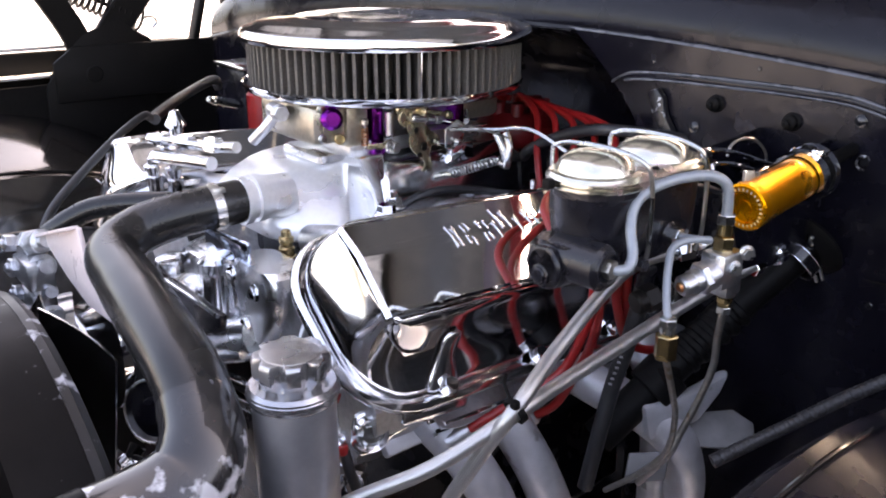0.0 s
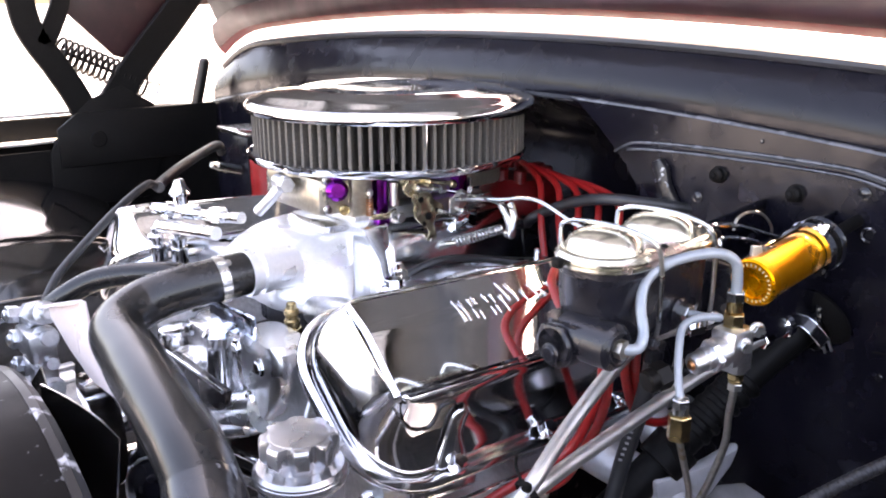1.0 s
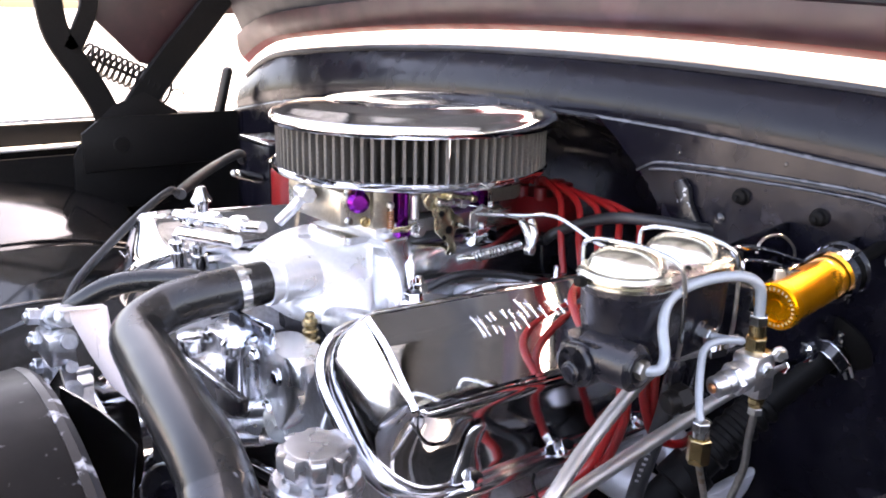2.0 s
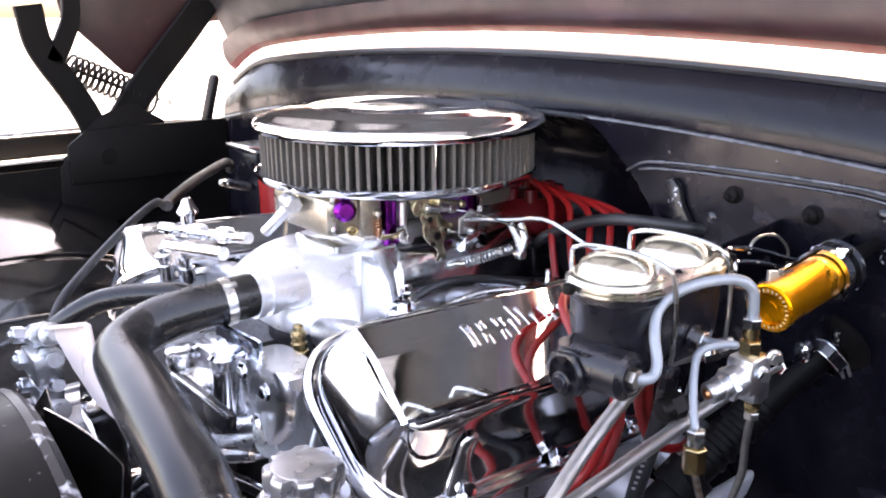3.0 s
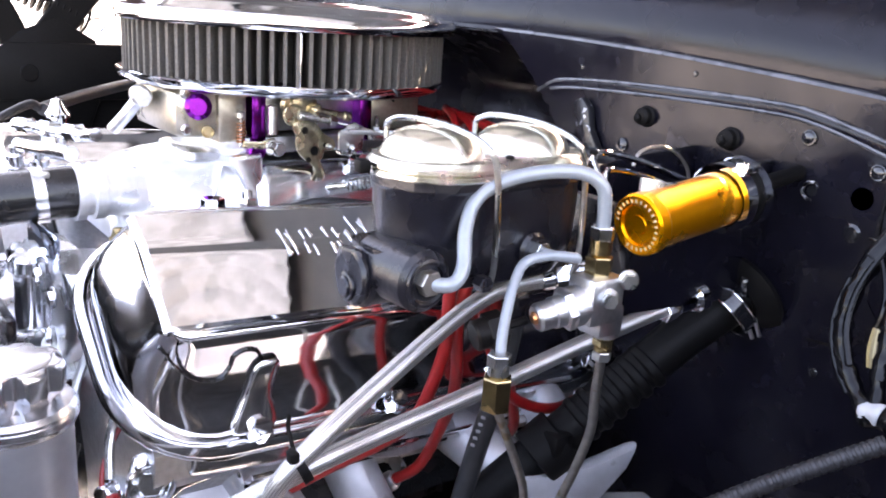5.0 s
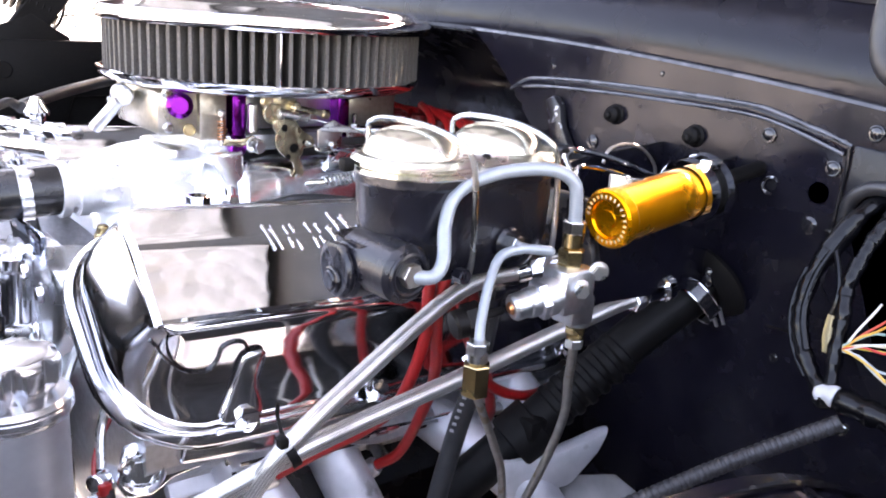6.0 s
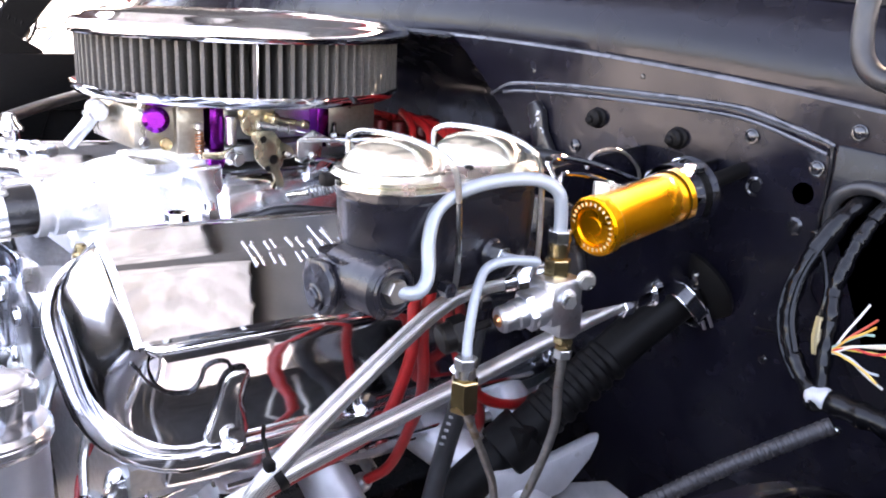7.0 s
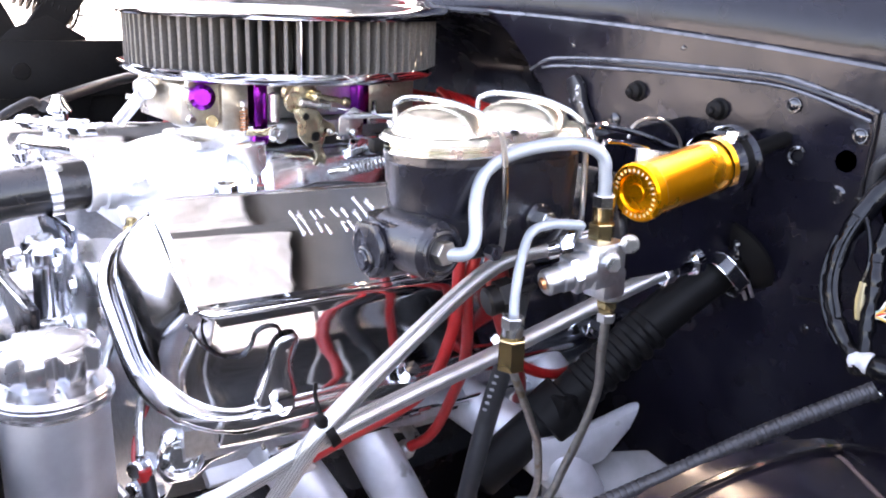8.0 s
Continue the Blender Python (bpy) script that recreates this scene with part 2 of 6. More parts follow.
def tube(pts, r, seg=12, per=8, caps=True, smooth=True, radius=None, twist_uv=True):
    """A round tube along a smoothed line. radius(s): a factor along it, s from 0 to 1."""
    path = smooth_path(pts, per) if smooth else [Vector(p) for p in pts]
    bm = bmesh.new()
    uv = bm.loops.layers.uv.new("UVMap")
    n = len(path)
    lens = [0.0]
    for i in range(1, n):
        lens.append(lens[-1] + (path[i] - path[i - 1]).length)
    tan = [(path[min(i + 1, n - 1)] - path[max(i - 1, 0)]).normalized() for i in range(n)]
    up = tan[0].orthogonal().normalized()
    rings = []
    for i in range(n):
        up = (up - tan[i] * up.dot(tan[i])).normalized()
        side = tan[i].cross(up)
        k = r * (radius(lens[i] / lens[-1]) if radius else 1.0)
        rings.append([bm.verts.new(path[i] + k * (math.cos(2 * math.pi * j / seg) * up + math.sin(2 * math.pi * j / seg) * side)) for j in range(seg)])
    for i in range(n - 1):
        for j in range(seg):
            f = bm.faces.new((rings[i][j], rings[i][(j + 1) % seg], rings[i + 1][(j + 1) % seg], rings[i + 1][j]))
            vs = (j / seg, (j + 1) / seg, (j + 1) / seg, j / seg)
            us = (lens[i], lens[i], lens[i + 1], lens[i + 1])
            for lp, a, c in zip(f.loops, us, vs):
                lp[uv].uv = (a / (2 * math.pi * r), c)
    if caps:
        bm.faces.new(rings[0][::-1])
        bm.faces.new(rings[-1])
    bmesh.ops.recalc_face_normals(bm, faces=bm.faces)
    return bm


def aim(origin, axis):
    q = Vector(axis).normalized().to_track_quat("Z", "Y")
    return Matrix.Translation(origin) @ q.to_matrix().to_4x4()


def lathe(profile, origin=(0, 0, 0), axis=(0, 0, 1), seg=32, turn=0.0):
    """Turns (radius, height) pairs round an axis; a radius of 0 closes the end."""
    bm = bmesh.new()
    rings = []
    for r, h in profile:
        if r <= 1e-6:
            rings.append([bm.verts.new((0, 0, h))])
        else:
            rings.append([bm.verts.new((r * math.cos(2 * math.pi * j / seg + turn), r * math.sin(2 * math.pi * j / seg + turn), h)) for j in range(seg)])
    for a, b in zip(rings, rings[1:]):
        for j in range(seg):
            k = (j + 1) % seg
            if len(a) == 1 and len(b) == 1:
                continue
            if len(a) == 1:
                bm.faces.new((a[0], b[j], b[k]))
            elif len(b) == 1:
                bm.faces.new((a[j], a[k], b[0]))
            else:
                bm.faces.new((a[j], a[k], b[k], b[j]))
    bmesh.ops.recalc_face_normals(bm, faces=bm.faces)
    bm.transform(aim(origin, axis))
    return bm


def cyl(r, h0, h1, origin, axis, seg=24, bev=0.0015):
    b = min(bev, r * 0.4, abs(h1 - h0) * 0.4)
    return lathe([(0, h0), (r - b, h0), (r, h0 + b), (r, h1 - b), (r - b, h1), (0, h1)], origin, axis, seg)


def hexnut(r, h0, h1, origin, axis, turn=0.0):
    return lathe([(0, h0), (r * 0.93, h0), (r, h0 + r * 0.08), (r, h1 - r * 0.08), (r * 0.93, h1), (0, h1)], origin, axis, 6, turn)


def box(center, size, bev=0.002, rot=None, segs=2):
    bm = bmesh.new()
    bmesh.ops.create_cube(bm, size=1.0)
    bm.transform(Matrix.Diagonal((*size, 1)))
    if bev:
        bmesh.ops.bevel(bm, geom=bm.edges[:], offset=min(bev, min(size) * 0.45), segments=segs, profile=0.5, affect="EDGES")
    m = Matrix.Translation(center)
    if rot is not None:
        m = m @ rot
    bm.transform(m)
    return bm


def prism(poly, depth, origin=(0, 0, 0), right=(1, 0, 0), up=(0, 0, 1), bev=0.0015, hole=None):
    """A flat plate cut to a polygon of (right, up) pairs, as thick as depth, centred on its plane."""
    r, u = Vector(right).normalized(), Vector(up).normalized()
    n = r.cross(u).normalized()
    o = Vector(origin)
    bm = bmesh.new()
    lo = [bm.verts.new(o + r * a + u * b - n * depth / 2) for a, b in poly]
    f = bm.faces.new(lo)
    ex = bmesh.ops.extrude_face_region(bm, geom=[f])
    vs = [v for v in ex["geom"] if isinstance(v, bmesh.types.BMVert)]
    bmesh.ops.translate(bm, verts=vs, vec=n * depth)
    bmesh.ops.recalc_face_normals(bm, faces=bm.faces)
    if bev:
        es = [e for e in bm.edges if len(e.link_faces) == 2 and e.calc_face_angle(0) > 0.6]
        bmesh.ops.bevel(bm, geom=es, offset=bev, segments=2, profile=0.5, affect="EDGES", clamp_overlap=True)
    return bm


def rounded(w, h, r, n=6):
    """A rounded rectangle as (x, y) pairs round its middle."""
    out = []
    for cx, cy, a0 in ((w / 2 - r, h / 2 - r, 0), (-w / 2 + r, h / 2 - r, 90), (-w / 2 + r, -h / 2 + r, 180), (w / 2 - r, -h / 2 + r, 270)):
        for k in range(n + 1):
            a = radians(a0 + 90 * k / n)
            out.append((cx + r * math.cos(a), cy + r * math.sin(a)))
    return out


def loft(rings, close=True):
    """Skins equal rings of points; the ends are filled."""
    bm = bmesh.new()
    vs = [[bm.verts.new(p) for p in ring] for ring in rings]
    n = len(vs[0])
    for a, b in zip(vs, vs[1:]):
        for j in range(n):
            bm.faces.new((a[j], a[(j + 1) % n], b[(j + 1) % n], b[j]))
    if close:
        bm.faces.new(vs[0][::-1])
        bm.faces.new(vs[-1])
    bmesh.ops.recalc_face_normals(bm, faces=bm.faces)
    return bm


def sheet(fn, us, vs, thick=0.0):
    """A surface fn(u, v) over two lists of values; thick moves a second skin along -normal."""
    bm = bmesh.new()
    g = [[bm.verts.new(fn(u, v)) for v in vs] for u in us]
    for i in range(len(us) - 1):
        for j in range(len(vs) - 1):
            bm.faces.new((g[i][j], g[i + 1][j], g[i + 1][j + 1], g[i][j + 1]))
    bmesh.ops.recalc_face_normals(bm, faces=bm.faces)
    if thick:
        bmesh.ops.solidify(bm, geom=bm.faces[:], thickness=thick)
    return bm


def steps(a, b, n):
    return [a + (b - a) * i / n for i in range(n + 1)]


def coil(a, b, r, turns, wire, per=14, seg=6):
    """A coil spring from a to b."""
    a, b = Vector(a), Vector(b)
    d = b - a
    m = aim((0, 0, 0), d)
    n = int(turns * per)
    pts = [a + d * i / n + m @ Vector((r * math.cos(2 * math.pi * i / per), r * math.sin(2 * math.pi * i / per), 0)) for i in range(n + 1)]
    return tube(pts, wire, seg, smooth=False)


def ring(r, wire, origin, axis, seg=32, band=None):
    """A round clamp band or a wire ring."""
    if band:
        return lathe([(r, -band / 2), (r + wire, -band / 2), (r + wire, band / 2), (r, band / 2), (r, -band / 2)], origin, axis, seg)
    m = aim(origin, axis)
    pts = [m @ Vector((r * math.cos(2 * math.pi * i / seg), r * math.sin(2 * math.pi * i / seg), 0)) for i in range(seg + 1)]
    return tube(pts, wire, 8, smooth=False, caps=False)


def bolt(parent, at, axis, r=0.006, mat=None, name="bolt", h=0.005):
    return part(name, join(cyl(r * 1.35, 0, 0.0012, at, axis, 16, 0.0003), hexnut(r, 0.0008, h, at, axis)), mat or STEEL, parent)


# ---------- the setting: ground, truck body ----------
CX = 0.03            # the truck's middle
FW = 0.170           # the firewall's front face
solo("ground", sheet(lambda u, v: V(u, v, 0), [-400, -60, -12, -4, 0, 4, 12, 60, 400], [-400, -60, -12, -4, 0, 4, 12, 60, 400]), CONCRETE,
     "pale concrete ground under the parked truck", "ground", "structure")


def cowl_z(x):
    return 1.262 - 0.055 * ((x - CX) / 0.9) ** 2 - 0.05 * max(0.0, abs(x - CX) - 0.72) ** 2 / 0.04


def build_firewall():
    fw = thing("firewall", (CX, FW + 0.01, 0.7), "satin black steel firewall with pressed beads and bolt holes", "firewall", "", "structure")
    # lower panel in three pieces, with a recess behind the engine
    lo, hi, rl, rr = 0.36, 1.182, -0.36, 0.215

    def crease(x):
        return 1.193 - 0.036 * ((x - 0.1) / 0.6) ** 2

    def edge(z):
        k = min(max((z - 1.03) / 0.16, 0.0), 1.0)
        return 0.305 - 0.135 * k ** 1.8

    def right(u, v):
        z = lo + (crease(0.4) - lo) * v
        x = edge(z) + (0.86 - edge(z)) * u
        return V(x, FW, lo + (crease(x) - lo) * v)

    part("panel", sheet(right, steps(0, 1, 24), steps(0, 1, 40), -0.004), BLACK_PAINT, fw)

    def left(u, v):
        x = -0.86 + (rl + 0.86) * u
        return V(x, FW, lo + (crease(x) - lo) * v)

    part("panel", sheet(left, steps(0, 1, 16), steps(0, 1, 12), -0.004), BLACK_PAINT, fw)

    def recess(u, v):
        z = lo + (crease(0.4) - lo) * v
        x = rl + (edge(z) - rl) * u
        side = min(u, 1 - u) / 0.16
        top = max(0.0, (v - 0.86) / 0.14)
        d = 0.15 * math.sin(0.5 * math.pi * min(1.0, side)) * (1 - top ** 3)
        return V(x, FW + d, lo + (crease(x) - lo) * v)

    part("recess", sheet(recess, steps(0, 1, 60), steps(0, 1, 40), -0.004), BLACK_PAINT, fw)

    # upper panel, leaning back to the cowl
    def upper(u, v):
        x = -0.86 + 1.72 * u
        z0, z1 = crease(x), cowl_z(x)
        return V(x, FW + 0.012 + 0.03 * v ** 1.5 - 0.006 * math.sin(math.pi * v), z0 + (z1 - z0) * v)

    part("upper_panel", sheet(upper, steps(0, 1, 60), steps(0, 1, 8), -0.004), BLACK_PAINT, fw)
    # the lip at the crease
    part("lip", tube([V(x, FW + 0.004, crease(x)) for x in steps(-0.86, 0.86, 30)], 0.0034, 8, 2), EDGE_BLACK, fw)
    # pressed rib with a raised edge above and below, its end drawn out to a point
    top_edge = [(0.244, 1.138), (0.262, 1.148), (0.282, 1.1525), (0.344, 1.1562), (0.430, 1.1580), (0.517, 1.1572), (0.545, 1.1535), (0.571, 1.1475), (0.590, 1.1430), (0.605, 1.1385)]
    low_edge = [(0.600, 1.1325), (0.572, 1.1405), (0.545, 1.1470), (0.513, 1.1508), (0.430, 1.1512), (0.344, 1.1492), (0.285, 1.1462), (0.262, 1.1425)]
    part("rib", prism(top_edge + low_edge, 0.005, (0, FW, 0), (1, 0, 0), (0, 0, 1), 0.0016), BLACK_PAINT, fw)
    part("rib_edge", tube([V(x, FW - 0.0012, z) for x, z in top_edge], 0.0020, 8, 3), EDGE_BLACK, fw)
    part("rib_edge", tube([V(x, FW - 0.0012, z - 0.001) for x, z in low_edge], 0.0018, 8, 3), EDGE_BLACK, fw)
    part("rib_edge", tube([V(0.603, FW - 0.001, 1.1385), V(0.6035, FW - 0.0012, 1.120), V(0.602, FW - 0.001, 1.09), V(0.600, FW - 0.001, 1.06), V(0.596, FW, 1.03)], 0.0018, 8, 4), BLACK_GLOSS, fw)
    part("side_panel", prism([(0.607, 1.140), (0.90, 1.12), (0.90, 0.90), (0.70, 0.90), (0.604, 1.03)], 0.006, (0, FW, 0), (1, 0, 0), (0, 0, 1), 0.002), BLACK_PAINT, fw)
    # rubber studs, bolts and holes
    for x, z in ((0.385, 1.131), (0.472, 1.125)):
        part("stud", join(lathe([(0, 0), (0.0095, 0), (0.0095, 0.0015), (0.0078, 0.003), (0.0074, 0.008), (0.005, 0.010), (0, 0.0105)], (x, FW, z), (0, -1, 0), 18), cyl(0.0038, 0.009, 0.014, (x, FW, z), (-0.1, -1, -0.1), 12)), BLACK_MATT, fw)
    for x, z in ((0.539, 1.136), (0.594, 1.120), (0.62, 1.15), (0.361, 1.102), (0.655, 1.125)):
        part("bolt", join(ring(0.0050, 0.0012, (x, FW - 0.001, z), (0, -1, 0), 20), lathe([(0, 0.0035), (0.002, 0.0033), (0.0042, 0.002), (0.0048, 0)], (x, FW, z), (0, -1, 0), 14)), BLACK_GLOSS, fw)
    part("torn_hole", join(tube([V(0.548 + 0.0065 * math.cos(a), FW - 0.001 - 0.002 * abs(math.sin(2.3 * a)), 1.098 + 0.0065 * math.sin(a)) for a in steps(0.6, 5.0, 12)], 0.0014, 6, 3), cyl(0.004, 0, 0.0006, (0.548, FW, 1.098), (0, -1, 0), 14)), WORN_BLACK, fw)
    part("hole", join(ring(0.0075, 0.0009, (0.586, FW, 1.100), (0, -1, 0), 28), cyl(0.0074, 0, 0.0006, (0.586, FW, 1.100), (0, -1, 0), 24)), VOID, fw, "round hole, its dark inside a flat black disc")
    for x, z, r in ((0.583, 1.074, 0.007), (0.575, 0.962, 0.004), (0.430, 1.172, 0.0025), (0.300, 1.166, 0.003)):
        part("dimple", lathe([(r, 0.0), (r * 0.7, 0.0016), (0, 0.002)], (x, FW, z), (0, -1, 0), 18), BLACK_GLOSS, fw)
    for a, b in (((0.474, 0.969), (0.486, 0.956)), ((0.512, 0.994), (0.523, 0.972)), ((0.519, 0.996), (0.529, 0.976))):
        part("clip", tube([V(a[0], FW - 0.003, a[1]), V((a[0] + b[0]) / 2 + 0.003, FW - 0.010, (a[1] + b[1]) / 2 + 0.003), V(b[0], FW - 0.004, b[1])], 0.0016, 8, 5), CAST_ALU, fw)
    part("grommet", tube([V(0.612, FW - 0.006, 1.080), V(0.614, FW - 0.008, 1.100), V(0.626, FW - 0.009, 1.112), V(0.643, FW - 0.009, 1.114), V(0.656, FW - 0.008, 1.106), V(0.662, FW - 0.006, 1.086)], 0.0052, 12, 6), RUBBER, fw)
    # flat black plate carries the cable opening's darkness
    part("cable_opening", prism([(0.614, 1.085), (0.622, 1.108), (0.645, 1.112), (0.660, 1.100), (0.672, 1.06), (0.69, 1.00), (0.65, 1.00)], 0.002, (0, FW - 0.0045, 0), (1, 0, 0), (0, 0, 1), 0.0005), VOID, fw)
    part("bolt", cyl(0.004, 0, 0.003, (0.281, FW + 0.026, 1.227), (0, -1, 0.1), 12), RED_PAINT, fw, "small red bolt head")
    # leaning strut bracket, its paint worn through
    part("bracket", prism([(-0.016, 0.034), (-0.004, 0.040), (0.006, 0.030), (0.010, 0.012), (0.022, -0.006), (0.032, -0.030), (0.040, -0.040), (0.036, -0.065), (0.014, -0.068), (0.010, -0.036), (-0.002, -0.012), (-0.008, 0.012)], 0.010, (0.318, FW - 0.006, 1.100), (1, 0, 0), (0, 0, 1), 0.003), WORN_BLACK, fw, "bracket worn to bare metal")
    part("bracket_bolt", join(cyl(0.007, 0, 0.003, (0.330, FW - 0.010, 1.082), (0, -1, 0), 16), hexnut(0.005, 0.002, 0.007, (0.330, FW - 0.010, 1.082), (0, -1, 0))), WORN_BLACK, fw)
    return fw


build_firewall()

cowl = thing("cowl", (CX, 0.32, 1.25), "glossy red painted cowl top with a dark rubber seal", "cowl", "", "structure")
def cowl_pt(u, v):
    x = -0.95 + 1.95 * u
    return V(x, 0.212 + 0.50 * v, cowl_z(x) + 0.004 + 0.008 * min(v / 0.04, 1.0) + 0.065 * v)


# front and middle strips are white: glare on the red cowl put into colour
part("front_strip", sheet(lambda u, v: cowl_pt(u, 0.038 * v), steps(0, 1, 50), steps(0, 1, 10), -0.003), GLARE_WHITE, cowl, "cowl's front strip, sun glare painted in white")
part("pinstripe", sheet(lambda u, v: cowl_pt(u, 0.0385 + 0.014 * v), steps(0, 1, 50), steps(0, 1, 2), -0.003), RED_PAINT, cowl, "thin red stripe")
part("middle_strip", sheet(lambda u, v: cowl_pt(u, 0.053 + 0.253 * v), steps(0, 1, 50), steps(0, 1, 8), -0.003), GLARE_WHITE, cowl)
part("rear_panel", sheet(lambda u, v: cowl_pt(u, 0.307 + 0.693 * v), steps(0, 1, 50), steps(0, 1, 8), -0.003), RED_PAINT, cowl)
part("seal", tube([V(x, 0.206, cowl_z(x) + 0.002) for x in steps(-0.86, 0.9, 40)], 0.006, 8, 2), RUBBER, cowl)

hood = thing("hood", (CX, 0.30, 1.30), "raised red hood, its dusty underside over the engine bay", "hood")


def hood_pt(u, v, lift=0.0):
    x = CX + (0.90 - 0.20 * max(v, 0.0) ** 1.2) * u
    y, z = 0.215 - 0.58 * v, cowl_z(CX + 0.90 * u * (1 - 0.6 * v)) + 0.038 + 0.93 * v
    n = V(0, 0.848, 0.53)
    return V(x, y, z) + n * (lift + 0.05 * (1 - u * u) * min(1.0, v * 3))


part("skin", sheet(lambda u, v: hood_pt(u, v, 0.03), steps(-1, 1, 24), steps(0, 1, 12), -0.003), RED_PAINT, hood)
part("inner_panel", sheet(lambda u, v: hood_pt(u * 0.985, 0.005 + 0.99 * v, 0.004 + (0.018 if 0.12 < abs(u) < 0.75 and 0.12 < v < 0.9 else 0.0)), steps(-1, 1, 48), steps(0, 1, 40), -0.002), HOOD_GREY, hood)
def hood_edge(u, v):
    return hood_pt(u * 0.99, -0.005 + 0.05 * v, -0.008 - 0.010 * math.sin(math.pi * v))


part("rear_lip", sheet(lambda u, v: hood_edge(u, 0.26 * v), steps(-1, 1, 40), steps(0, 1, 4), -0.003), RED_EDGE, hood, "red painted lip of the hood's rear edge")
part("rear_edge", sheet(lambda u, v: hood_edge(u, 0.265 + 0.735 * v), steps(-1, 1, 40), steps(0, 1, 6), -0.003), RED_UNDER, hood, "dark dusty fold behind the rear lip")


def pad_sheet(u0, u1, v0, v1, nu, corner=0.0):
    """A quilted pad on the hood's inner panel; corner cuts its lower inner corner back."""
    def pad_pt(a, v):
        u = u0 + (u1 - u0) * (0.5 + (a - 0.5) * (1 - 0.05 * abs(2 * v - 1) ** 24))
        low = v0 + corner * max(0.0, min(1.0, (0.64 - abs(u)) / 0.14))
        r = math.hypot(abs(u) - 0.95, 1.3 * (v - 0.1))
        quilt = 0.011 * abs(math.sin(22 * r * math.pi)) ** 0.6 + 0.006 * math.sin(7 * u + 3 * v) * math.sin(9 * v)
        return hood_pt(u, low + (v1 - low) * v, 0.010 - quilt)
    return sheet(pad_pt, steps(0, 1, nu), steps(0, 1, 120), 0.004)


part("insulation_pad", pad_sheet(-0.36, 0.36, 0.275, 0.93, 60), PAD_GREY, hood, "pale grey quilted insulation pad")
part("insulation_pad", pad_sheet(0.50, 0.92, 0.200, 0.93, 40, 0.008), PAD_GREY, hood, "pale grey quilted insulation pad")
part("insulation_pad", pad_sheet(-0.92, -0.50, 0.200, 0.93, 40, 0.008), PAD_GREY, hood, "pale grey quilted insulation pad")
for s in (-1,):
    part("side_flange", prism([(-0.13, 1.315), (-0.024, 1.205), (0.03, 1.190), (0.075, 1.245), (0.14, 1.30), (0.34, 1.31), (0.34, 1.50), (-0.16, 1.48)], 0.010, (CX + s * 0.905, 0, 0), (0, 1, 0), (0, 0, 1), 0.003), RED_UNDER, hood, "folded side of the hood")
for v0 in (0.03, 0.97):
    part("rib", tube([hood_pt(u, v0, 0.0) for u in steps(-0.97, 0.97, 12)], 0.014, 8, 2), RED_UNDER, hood)


